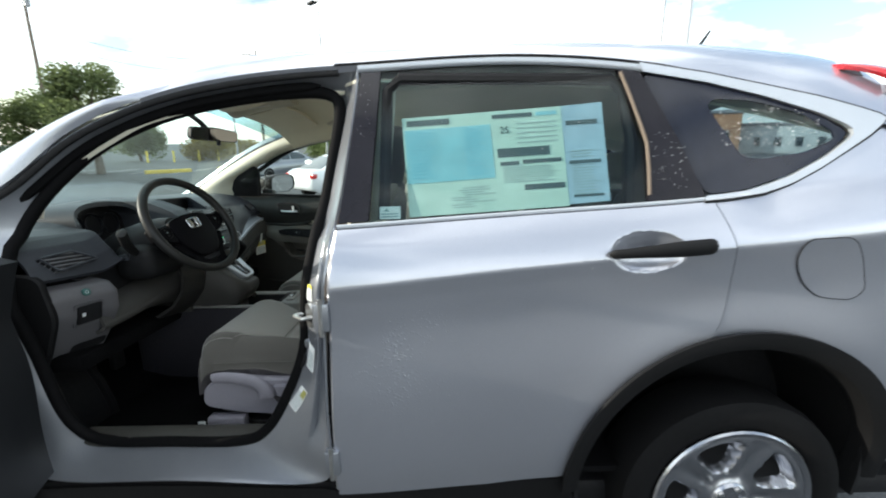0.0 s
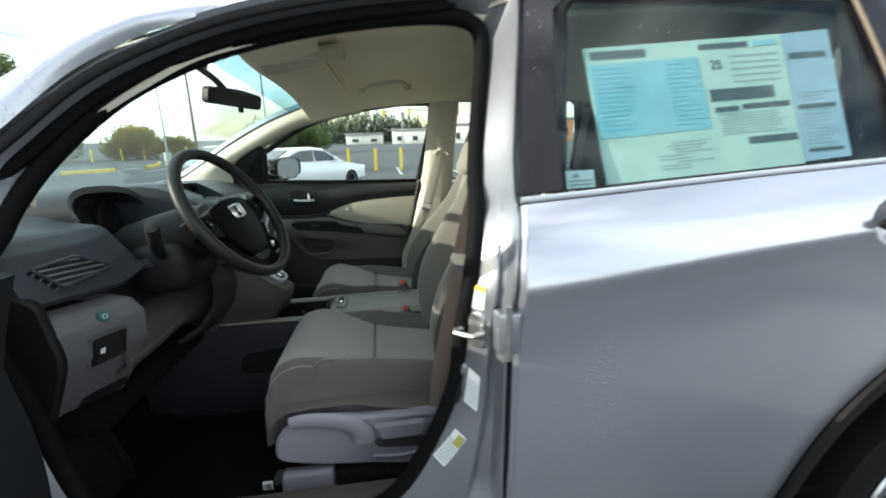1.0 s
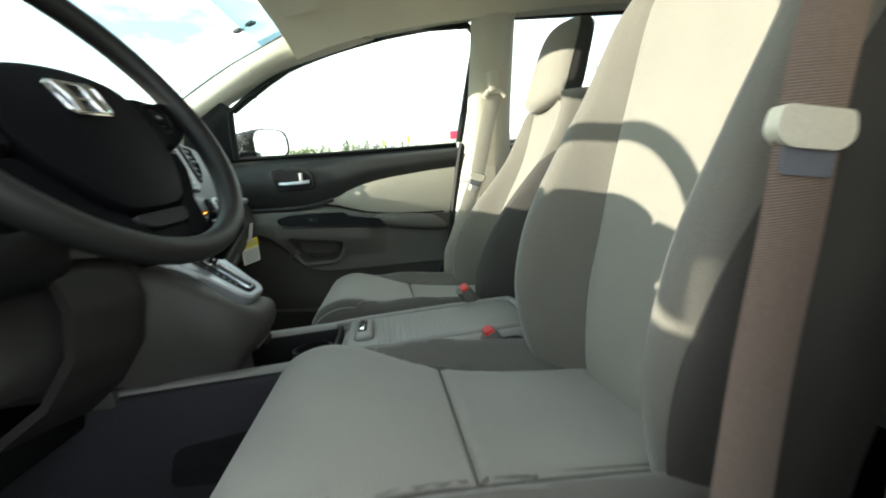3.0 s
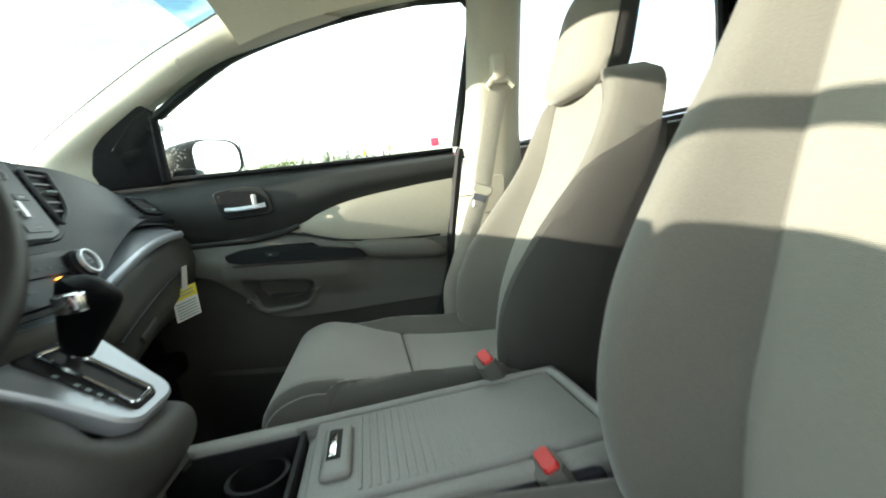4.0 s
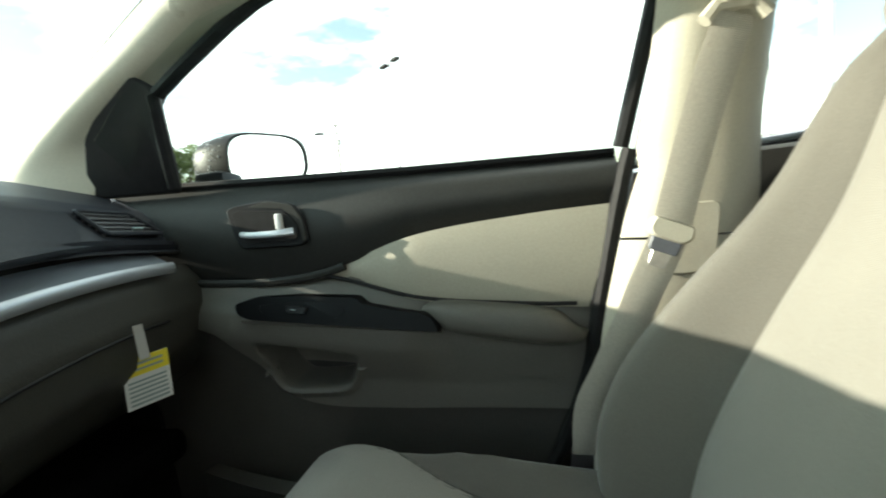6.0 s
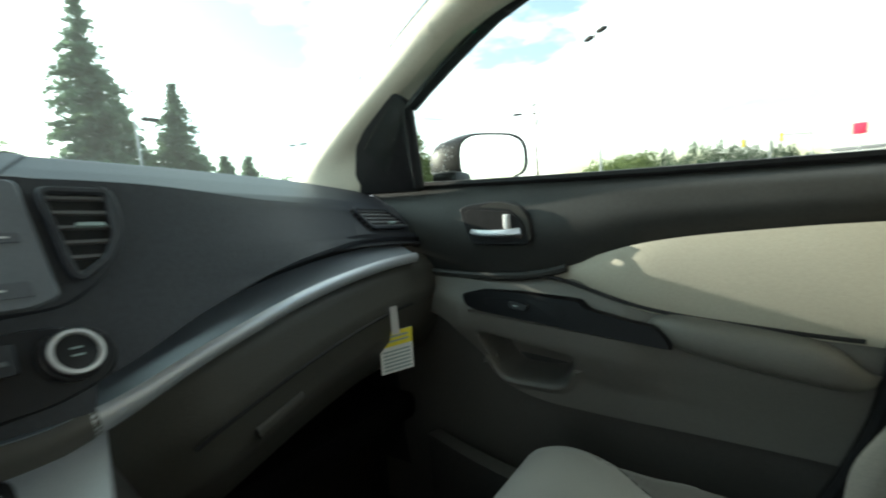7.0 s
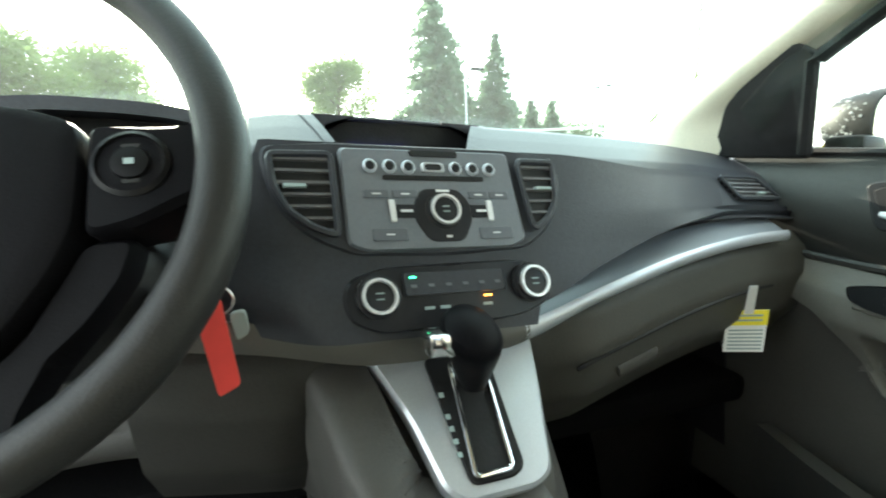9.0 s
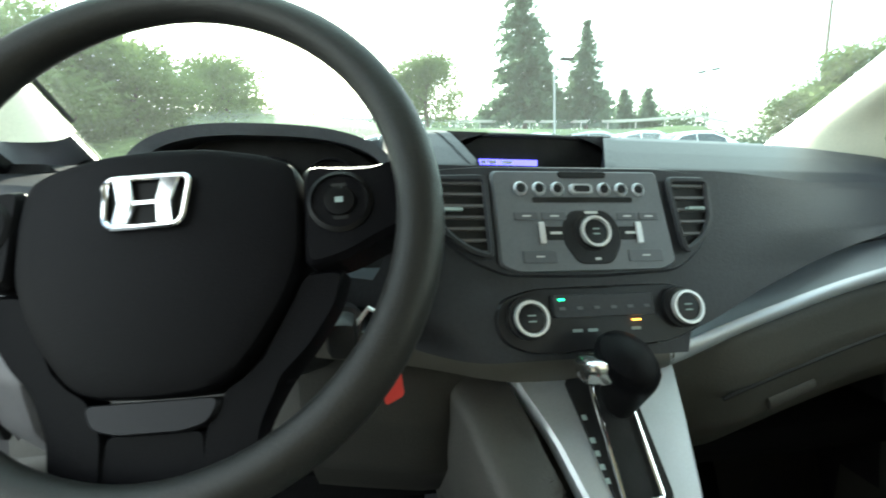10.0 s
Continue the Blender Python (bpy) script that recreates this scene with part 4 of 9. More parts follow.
st_o = on_jamb(0.630, 0.60, 0.004)
st = part("door_striker", plate(rounded([(-0.017, -0.034), (0.017, -0.034), (0.017, 0.034), (-0.017, 0.034)], 0.016, 5), lambda a, b, d: st_o + face_t * a + Vector((0, 0, b)) + face_n * d, 0.0, 0.010, 0.002), STEEL, suv, "zinc door striker")
part("striker_loop", tube([st_o + face_t * a + face_n * d for a, d in ((-0.030, 0.005), (-0.034, 0.026), (-0.026, 0.036), (0.012, 0.036), (0.016, 0.01))], 0.006, 8), STEEL, st)
part("pillar_plug", plate([(0.6766 + 0.0085 * math.cos(q), 0.875 + 0.085 * math.sin(q)) for q in (2 * math.pi * i / 20 for i in range(20))], on_jamb, 0.0, 0.012, 0.002), RUBBER, suv, "black pillar plug")
part("jamb_button", lathe([(0.017, -0.01), (0.017, 0.008), (0.012, 0.012), (0.001, 0.013)], on_jamb(0.6577, 0.90, 0.0), face_n, 16), JAMB, suv)


def label_on(name, corners, parent, material, rows, ink=INK, words=""):
    """A paper label between four corners (u, v) of the jamb with rows of print on it."""
    def at(a, b, d):
        c0, c1, c2, c3 = corners
        u = lerp(lerp(c3[0], c2[0], a), lerp(c0[0], c1[0], a), b)
        v = lerp(lerp(c3[1], c2[1], a), lerp(c0[1], c1[1], a), b)
        return on_jamb(u, v, d + 0.008)
    b = bmesh.new()
    grid(b, [[at(i / 6, j / 6, 0.0) for i in range(7)] for j in range(7)])
    ob = part(name, b, material, parent, words)
    pr = bmesh.new()
    for k in range(rows):
        z = 0.08 + 0.70 * k / rows
        grid(pr, [[at(a, z + h, 0.0012) for a in (0.08, 0.3, 0.6, 0.92)] for h in (0.0, 0.25 / rows)])
    part("print", pr, ink, ob)
    return ob, at


lab, at = label_on("warning_label", [(0.6053, 0.84), (0.6078, 0.575), (0.6186, 0.53), (0.616, 0.80)], suv, PAPER, 7, FAINT, "small white pillar label")
b = bmesh.new()
grid(b, [[at(a, z, 0.0014) for a in (0.0, 0.33, 0.66, 1.0)] for z in (0.80, 1.0)])
part("label_band", b, YELLOW, lab, "yellow band")
label_on("tyre_label", [(0.6556, 0.72), (0.6613, 0.45), (0.6843, 0.45), (0.6803, 0.71)], suv, PAPER, 9, FAINT, "white tyre placard on the pillar")
lab, at = label_on("sill_label", [(0.7021, 0.736), (0.7057, 0.537), (0.7313, 0.704), (0.7266, 0.887)], suv, PAPER, 9, FAINT, "white certification label low on the pillar")
b = bmesh.new()
grid(b, [[at(a, z, 0.0014) for a in (0.45, 0.7, 0.95)] for z in (0.62, 0.95)])
part("label_badge", b, mat("olive badge print", (0.38, 0.36, 0.10), 0.6, grain=(60, 0.1)), lab)

# the driver's door itself, swung open about its front edge
HINGE = Vector((-0.985, -0.86, 0))


def swung(bm):
    """Turned out about the hinge line."""
    bmesh.ops.transform(bm, matrix=Matrix.Translation(HINGE) @ Matrix.Rotation(radians(-74), 4, "Z") @ Matrix.Translation(-HINGE), verts=bm.verts)
    return bm


fd = part("driver_door", swung(skin(lambda z: -0.97, lambda z: -0.06, lambda x: 0.47, lambda x: BELT_Z(x) - 0.004, 30, 24, -1)), PAINT, suv, "silver driver's door standing open")
part("door_trim", swung(skin(lambda z: -0.93, lambda z: -0.10, lambda x: 0.52, lambda x: BELT_Z(x) - 0.01, 16, 12, -1, inset=0.10, t=0.05)), DARK, fd, "dark inner door trim")
part("armrest", swung(box(-0.62, -0.14, -0.76, -0.69, 0.93, 0.99, 0.02)), GREY, fd)
fr = [Vector((x, -(flank(x, z) - 0.02), z)) for x, z in [(-0.94, 1.2)] + [(x, EDGE_Z(x) - 0.02) for x in (lerp(-0.9, -0.02, i / 18) for i in range(19))] + [(-0.03, 1.4), (-0.05, 1.22)]]
part("window_frame", swung(tube(fr, 0.016, 8)), RUBBER, fd)


# ---------------------------------------------------------------- cabin shell
part("cabin_floor", shell(lambda u, v: Vector((lerp(-1.30, 1.50, u), lerp(-0.78, 0.78, v), 0.44 + 0.05 * math.exp(-((2 * v - 1) / 0.2) ** 2) + 0.30 * max(0, -0.9 - lerp(-1.30, 1.50, u)))), 24, 20, 0.02), CARPET, suv, "black carpet")
for y0, y1 in ((-0.79, -0.68), (0.68, 0.79)):
    part("rear_sill_cover", box(0.02, 0.68, y0, y1, 0.40, 0.60, 0.02), CARPET, suv, "dark sill cover")
part("passenger_sill_cover", box(-0.95, 0.02, 0.70, 0.79, 0.40, 0.56, 0.02), CARPET, suv, "dark sill cover")
part("firewall", shell(lambda u, v: Vector((-1.28 - 0.0 * u, lerp(-0.80, 0.80, v), lerp(0.40, 1.20, u))), 4, 8, 0.02), CARPET, suv)
part("floor_mat", box(-0.95, -0.52, -0.60, -0.18, 0.462, 0.472, 0.004), CARPET, suv, "black floor mat")
part("kick_panel", plate(rounded([(-1.22, 0.46), (-0.86, 0.46), (-0.90, 0.62), (-0.95, 0.85), (-1.22, 0.85)], 0.04), lambda a, b, d: Vector((a, -0.70 - d, b)), 0.0, 0.05, 0.01), DOORGREY, suv, "grey kick panel")
part("kick_panel", plate(rounded([(-1.22, 0.46), (-0.84, 0.46), (-0.88, 0.62), (-0.90, 0.85), (-1.22, 0.85)], 0.04), lambda a, b, d: Vector((a, 0.70 + d, b)), 0.0, 0.05, 0.01), DARK, suv)
part("sill_plate", box(-0.84, -0.20, -0.79, -0.71, 0.540, 0.572, 0.012), LOWDOOR, suv, "dark plastic sill plate")


def liner(u, v):
    p = roof_at(lerp(0.012, 0.97, u), lerp(0.03, 0.97, v), 0.075, 0.02)
    s = abs(2 * v - 1)
    p.z -= 0.03 * s ** 6 + 0.0148 * s ** 3.2
    return p


part("headliner", shell(liner, 40, 30, 0.01), LINER, suv, "beige woven headliner")
DOOR_LINE = curve([-0.876, -0.862, -0.83, -0.76, -0.68, -0.555, -0.31, -0.10, 0.0, 0.2], [1.226, 1.284, 1.330, 1.376, 1.428, 1.495, 1.556, 1.583, 1.590, 1.592])
SCREEN_Y = curve([-1.18, -1.0, -0.85, -0.70, -0.50], [0.690, 0.674, 0.660, 0.632, 0.592])
SAIL_LINE = curve([-0.948, -0.93, -0.90, -0.845, -0.76, -0.68, -0.555, -0.31], [1.228, 1.285, 1.330, 1.374, 1.418, 1.452, 1.505, 1.558])
for side in (-1, 1):
    # inner trim of the windscreen pillar
    def trim(u, v, side=side):
        xa = lerp(-1.18, -0.50, u)
        a = Vector((xa, side * SCREEN_Y(xa), SHIELD_Z(xa) - 0.016))
        xb = lerp(-0.876, -0.30, u) if side < 0 else lerp(-0.948, -0.30, u)
        b = Vector((xb, side * (lerp(0.70, 0.635, u) if side > 0 else lerp(0.672, 0.585, u)), DOOR_LINE(xb) if side < 0 else SAIL_LINE(xb)))
        p = a.lerp(b, v)
        p.y -= side * 0.030 * math.sin(math.pi * v)
        p.z -= 0.012 * math.sin(math.pi * v)
        return p
    tr = part("pillar_trim", shell(trim, 30, 10, 0.01), CREAM, suv, "beige windscreen pillar trim")
    q = trim(0.60, 0.45)
    part("trim_clip", lathe([(0.013, -0.004), (0.013, 0.003), (0.010, 0.005), (0.001, 0.005)], q + Vector((0.004, -side * 0.004, -0.002)), (0.3, -side, -0.5), 18), CREAM, tr)
    part("screen_seal", tube([Vector((x, side * (SCREEN_Y(x) - 0.006), SHIELD_Z(x) - 0.012)) for x in (lerp(-1.16, -0.52, i / 24) for i in range(25))], 0.0045, 6), RUBBER, tr, "black windscreen edge")
    # beige rail above the door
    def rail(u, v, side=side):
        x = lerp(-0.36, 1.35, u)
        zb = DOOR_LINE(x) if x < 0 else (1.592 if x < 0.75 else 1.592 - 0.22 * (x - 0.75))
        a = Vector((x, side * (0.655 if side > 0 or x > 0.02 else 0.585), zb + (0 if side > 0 else 0.012)))
        b = liner(min(1, max(0, (x + 0.6) / 2.1)), 0.04 if side < 0 else 0.96)
        b.x = x
        p = a.lerp(b, v)
        p.y -= side * 0.02 * math.sin(math.pi * v)
        return p
    part("roof_rail_trim", shell(rail, 30, 6, 0.008), CREAM, suv)
    # middle pillar trim
    def mid(u, v, side=side):
        z = lerp(0.60, 1.60, u)
        xc = curve([0.60, 0.9, 1.2, 1.6], [-0.02, -0.005, 0.045, 0.085])(z)
        w = curve([0.60, 1.1, 1.25, 1.6], [0.11, 0.090, 0.068, 0.062])(z)
        if side < 0:
            xc, w = xc + 0.012, w - 0.012
        elif z < 1.2:
            xc, w = xc + 0.006, w - 0.008
        return Vector((xc + w * (2 * v - 1), side * (curve([0.6, 1.15, 1.6], [0.705, 0.680, 0.618])(z) - 0.028 * (1 - (2 * v - 1) ** 4)), z))
    part("middle_pillar_trim", shell(lambda u, v: mid(lerp(0.485, 1.0, u), v), 16, 12, 0.012), CREAM, suv, "beige middle pillar trim")
    part("lower_pillar_trim", shell(lambda u, v: mid(lerp(0.0, 0.481, u), v) - Vector((0, side * 0.002, 0)), 14, 12, 0.012), SHADEDCREAM if side < 0 else CREAM, suv)
    # rear pillars and luggage bay sides
    def rear(u, v, side=side):
        z = lerp(0.95, 1.60, u)
        x0 = lerp(0.78, 0.80, u)
        return Vector((lerp(x0, 0.98, v), side * (curve([0.95, 1.25, 1.6], [0.72, 0.69, 0.615])(z) - 0.02 * math.sin(math.pi * v)), z))
    part("rear_pillar_trim", shell(rear, 12, 6, 0.012), LOWDOOR, suv, "dark rear pillar trim")
    part("luggage_side", plate(rounded([(0.95, 0.98), (1.75, 0.98), (1.75, 1.25), (1.30, 1.30), (0.95, 1.24)], 0.05), lambda a, b, d, side=side: Vector((a, side * (0.70 + d), b)), 0.0, 0.06, 0.01), CREAM, suv)
    part("rear_quarter_trim", plate(rounded([(1.50, 1.30), (1.72, 1.25), (1.56, 1.57), (1.46, 1.58), (1.52, 1.44)], 0.03), lambda a, b, d, side=side: Vector((a, side * (0.535 + d), b)), 0.0, 0.03, 0.01), CREAM, suv)

# folding grab handle over the passenger door
gh = part("grab_handle", tube(spline([(-0.297, 0.490, 1.616), (-0.277, 0.466, 1.630), (-0.245, 0.452, 1.636), (-0.155, 0.436, 1.645), (-0.115, 0.450, 1.640), (-0.094, 0.482, 1.622)], 6), 0.010, 8), CREAM, suv, "beige folding grab handle")
for a in ((-0.295, 0.488, 1.622), (-0.096, 0.480, 1.628)):
    part("handle_cap", box(a[0] - 0.016, a[0] + 0.016, a[1] - 0.014, a[1] + 0.014, a[2] - 0.012, a[2] + 0.014, 0.005), CREAM, gh)
# belts on both middle pillars
def belt(side):
    def pt(x, y, z):
        return Vector((x, side * y, z))
    holder = thing("seat_belt", ("beige" if side > 0 else "shade-browned") + " seat belt webbing hanging from the middle pillar", "seat belt", (0.0, side * 0.62, 0.72), "front seat belts")
    if side > 0:
        run = [pt(0.062, 0.590, 1.345), pt(0.034, 0.597, 1.26), pt(0.004, 0.600, 1.16), pt(-0.019, 0.602, 1.082), pt(-0.046, 0.605, 1.022), pt(-0.067, 0.612, 0.970), pt(-0.097, 0.622, 0.902), pt(-0.122, 0.636, 0.84), pt(-0.128, 0.650, 0.76)]
    else:
        run = [pt(0.030, 0.606, 1.36), pt(-0.014, 0.608, 1.25), pt(-0.040, 0.609, 1.165), pt(-0.058, 0.610, 1.09), pt(-0.074, 0.612, 1.00), pt(-0.096, 0.616, 0.90), pt(-0.122, 0.628, 0.78), pt(-0.130, 0.640, 0.70)]
    w = 0.024 if side > 0 else 0.025
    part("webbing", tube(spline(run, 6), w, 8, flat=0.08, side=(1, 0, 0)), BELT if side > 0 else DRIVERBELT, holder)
    an = run[0]
    ad = part("belt_anchor", box(an.x - 0.016, an.x + 0.016, an.y - 0.012, an.y + 0.028, an.z + 0.01, an.z + 0.075, 0.006), CREAM, holder, "beige belt height adjuster")
    part("belt_guide", tube([an + Vector((-0.034, 0, -0.004)), an + Vector((-0.02, 0, 0.012)), an + Vector((0.02, 0, 0.012)), an + Vector((0.036, 0, -0.006))], 0.009, 8), CREAM, ad)
    tz = 1.092 if side > 0 else 1.058
    c = min(spline(run, 12), key=lambda p: abs(p.z - tz))
    d_ = (min(spline(run, 12), key=lambda p: abs(p.z - tz + 0.05)) - c).normalized()
    a_ = Vector((0, 0, 1)).cross(d_).cross(d_).normalized() if abs(d_.x) < 1e-4 else Vector((d_.z, 0, -d_.x)).normalized()
    onb = lambda a, b, d: c + a_ * a + d_ * b + Vector((0, -side * d, 0))
    tn = part("belt_tongue", plate(rounded([(-0.027, -0.013), (0.027, -0.013), (0.030, 0.004), (0.020, 0.013), (-0.020, 0.013), (-0.030, 0.004)], 0.006), onb, -0.006, 0.009, 0.004), CREAM, holder, "pale buckle tongue")
    part("tongue_grip", plate(rounded([(-0.020, 0.010), (0.020, 0.010), (0.019, 0.030), (-0.019, 0.030)], 0.004), onb, -0.003, 0.005, 0.002), mat("blue-grey belt plastic", (0.13, 0.14, 0.165), 0.5, grain=(200, 0.06)), tn, "blue-grey grip")
    part("tongue_plate", plate(rounded([(-0.013, 0.028), (0.013, 0.028), (0.011, 0.050), (-0.011, 0.050)], 0.003), onb, 0.0, 0.0025, 0.0006), STEEL, tn)
    part("slot_cover", plate(rounded([(-0.02, 0.0), (0.045, 0.0), (0.055, 0.10), (0.0, 0.10)], 0.012), lambda a, b, d: Vector((a + 0.01, side * (0.648 - d), 1.03 + b)), 0.0, 0.008, 0.003), CREAM, holder)


belt(-1)
belt(1)
rb = thing("seat_belt", "beige rear seat belt webbing hanging by the rear pillar", "seat belt", (0.78, 0.60, 1.10))
part("webbing", tube(spline([(0.795, 0.585, 1.545), (0.782, 0.598, 1.42), (0.770, 0.606, 1.30), (0.756, 0.614, 1.16), (0.735, 0.620, 1.06)], 5), 0.020, 8, flat=0.08, side=(1, 0, 0)), BELT, rb)
part("belt_tongue", box(0.725, 0.775, 0.596, 0.622, 1.145, 1.185, 0.006), CREAM, rb, "pale buckle tongue")

# ---------------------------------------------------------------- passenger door
pd = thing("passenger_door_trim", "inner trim of the closed passenger door, dark above, beige and grey below", "door trim", (-0.45, 0.72, 0.55))
onp = lambda y: (lambda a, b, d: Vector((a, y - d, b)))
SILL = curve([-0.93, -0.805, -0.408, -0.045, 0.0], [1.243, 1.236, 1.222, 1.215, 1.214])
CUT = curve([-0.95, -0.80, -0.66, -0.54, -0.376, -0.2, -0.05], [1.075, 1.066, 1.058, 1.066, 1.112, 1.130, 1.136])


def upper(u, v):
    x = lerp(-0.93, -0.048 - 0.018 * (1 - v), u)
    z = lerp(CUT(x), SILL(x), v)
    return Vector((x, 0.712 - 0.022 * math.sin(math.pi * min(1, v * 1.1)) + 0.02 * max(0, v - 0.85) / 0.15, z))


part("upper_trim", shell(upper, 40, 10, 0.02), UPDOOR, pd, "dark upper door trim")
part("trim_lip", tube([Vector((x, 0.704, CUT(x) - 0.002)) for x in (lerp(-0.90, -0.50, i / 24) for i in range(25))], 0.0075, 8), UPDOOR, pd)
part("window_seal", tube([Vector((x, 0.728, SILL(x) + 0.004)) for x in (lerp(-0.82, -0.05, i / 12) for i in range(13))], 0.007, 6), RUBBER, pd)
LOW = curve([-0.92, -0.66, -0.54, -0.375, -0.20, -0.12], [1.08, 1.063, 1.064, 1.018, 0.997, 0.992])
part("beige_insert", shell(lambda u, v: (lambda x: Vector((x, lerp(0.722, 0.697, ease((x + 0.53) / 0.16)) - 0.010 * math.sin(math.pi * v) ** 0.7, lerp(LOW(x) - 0.01, CUT(x) + 0.004, v))))(lerp(-0.545, -0.062 - 0.045 * (1 - v), u)), 30, 8, 0.02), mat("beige soft insert", (0.38, 0.360, 0.295), 0.7, grain=(260, 0.05), wear=(5, 0.05), bump=(500, 0.0004)), pd, "smooth beige door insert")


ARM = curve([-0.95, -0.70, -0.33, -0.12], [1.030, 1.012, 0.972, 0.958])
SHELF = curve([0.0, 0.035, 0.06, 0.10, 0.135, 0.17, 0.30], [0.0, 0.018, 0.038, 0.040, 0.024, 0.008, 0.0])


# Edge of the dark foot, raised in front to colour in footwell shade.
FOOT = curve([-0.95, -0.74, -0.68, -0.635, -0.58, -0.50, -0.14, -0.05], [1.010, 0.975, 0.925, 0.862, 0.835, 0.825, 0.812, 0.800])


def lower(u, v, base=False):
    """Lower trim with the shelf of the armrest swelling out of it and the pull pocket sunk into it."""
    x = lerp(-0.95, -0.10 - 0.08 * (1 - (0.5 + 0.5 * v if not base else 0.5 * v)) ** 1.2, u)
    top = min(LOW(x) + 0.002, CUT(x) - 0.001)
    z = lerp(0.52, FOOT(x), v) if base else lerp(FOOT(x), top, v)
    if base:
        return Vector((x, 0.716 - 0.02 * (1 - v), z))
    out = SHELF(max(0.0, ARM(x) + 0.055 - z)) * min(1.0, max(0.0, (x + 0.86) / 0.16)) * min(1.0, max(0.0, (-0.09 - x) / 0.05)) * lerp(1.0, 0.30, ease((x + 0.42) / 0.10))
    sides = (x - lerp(-0.634, -0.676, (z - 0.868) / 0.095), lerp(-0.512, -0.474, (z - 0.860) / 0.07) - x, z - 0.862, lerp(0.960, 0.928, (x + 0.667) / 0.18) - z)
    m = -0.010 * math.log(sum(math.exp(-max(-0.2, q) / 0.010) for q in sides))
    s = min(1.0, max(0.0, m / 0.016))
    lip = max(0.0, 1 - abs(m + 0.006) / 0.010) if z < 0.90 else 0.0
    return Vector((x, 0.708 - out + 0.080 * s * s * (3 - 2 * s) - 0.008 * lip - 0.006 * (1 - v) + 0.016 * ease((v - 0.93) / 0.07) * ease((-0.48 - x) / 0.06), z))


part("lower_trim", shell(lower, 190, 96, 0.02), DOORGREY, pd, "grey lower door trim with a sunk pull pocket")
# The pocket is trim grey; this dark plate paints the shade inside it.
part("pocket_back", plate(rounded([(-0.664, 0.952), (-0.628, 0.872), (-0.520, 0.868), (-0.485, 0.922)], 0.012), onp(0.7785), 0.0, 0.004, 0.001), UPDOOR, pd, "dark plate put in as the pull pocket's shade")
part("door_foot", shell(lambda u, v: lower(u, v, True), 50, 16, 0.02), LOWDOOR, pd, "dark grey foot of the door trim, footwell shade coloured in at the front")
part("insert_seam", tube([Vector((x, lerp(0.704, 0.694, ease((x + 0.53) / 0.16)), LOW(x) - 0.004)) for x in (lerp(-0.56, -0.125, i / 30) for i in range(31))], 0.0032, 6), RUBBER, pd)
rings = []
for k in range(21):
    t = 0.5 - 0.5 * math.cos(math.pi * k / 20)
    g = max(0.02, 1 - abs(2 * t - 1) ** 5) ** 0.5
    zc, hz, hy = lerp(0.987, 0.951, t), lerp(0.028, 0.032, t) * g, 0.044 * g
    rings.append([Vector((lerp(-0.362, -0.122, t) - 0.012 * math.sin(q), 0.688 - hy * math.copysign(abs(math.cos(q)) ** 0.7, math.cos(q)), zc + hz * math.copysign(abs(math.sin(q)) ** 0.7, math.sin(q)))) for q in (2 * math.pi * m / 24 for m in range(24))])
part("armrest", loft(rings), DOORGREY, pd, "padded grey armrest")
swp = plate(rounded([(-0.690, 1.026), (-0.683, 1.008), (-0.659, 0.999), (-0.333, 0.964), (-0.341, 0.980), (-0.355, 0.993), (-0.396, 1.000), (-0.456, 1.013), (-0.468, 1.026), (-0.570, 1.034), (-0.648, 1.035)], 0.008), lambda a, b, d: Vector((a, 0.672 - d + (b - 1.0) * 0.40, b)), 0.0, 0.018, 0.005)
sp = part("switch_panel", swp, SWITCHBLACK, pd, "gloss black window switch panel")
onsw = lambda a, b, d: Vector((a, 0.672 - d + (b - 1.0) * 0.40, b))
part("switch_well", plate(rounded([(-0.640, 1.022), (-0.636, 1.010), (-0.500, 0.994), (-0.488, 1.004), (-0.498, 1.016), (-0.560, 1.024)], 0.005), onsw, 0.016, 0.0186, 0.0008), SWITCHBLACK, sp)
part("window_switch", plate(rounded([(-0.590, 1.019), (-0.588, 1.008), (-0.556, 1.004), (-0.552, 1.015)], 0.003), onsw, 0.018, 0.024, 0.002), DARK, sp)
part("switch_mark", plate([(-0.580, 1.0135), (-0.572, 1.0128), (-0.572, 1.0112), (-0.580, 1.0118)], onsw, 0.024, 0.0245), FAINT, sp)
part("panel_lip", tube([Vector((x, 0.660, lerp(0.9975, 0.964, (x + 0.66) / 0.325))) for x in (lerp(-0.672, -0.336, i / 10) for i in range(11))], 0.0045, 8), DOORGREY, pd)
lowp = shell(lambda u, v: Vector((lerp(-0.80, -0.22, u), 0.672 - 0.05 * math.sin(math.pi * min(1, u * 1.1)) * (0.4 + 0.6 * v), lerp(0.55, 0.72 - 0.05 * u, v))), 20, 8, 0.03)
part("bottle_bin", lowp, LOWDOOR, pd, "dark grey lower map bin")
# inside handle
# Lighter charcoal that paints the highlight on the surround's upper corner.
BEZELLIGHT = mat("charcoal bezel highlight", (0.034, 0.034, 0.031), 0.55, grain=(260, 0.08), spec=0.25)
bz = part("handle_bezel", plate(rounded([(-0.690, 1.184), (-0.672, 1.117), (-0.560, 1.115), (-0.549, 1.124), (-0.552, 1.161), (-0.568, 1.186), (-0.611, 1.196), (-0.676, 1.190)], 0.014), onp(0.690), 0.0, 0.008, 0.003), DARK, pd, "dark handle surround")
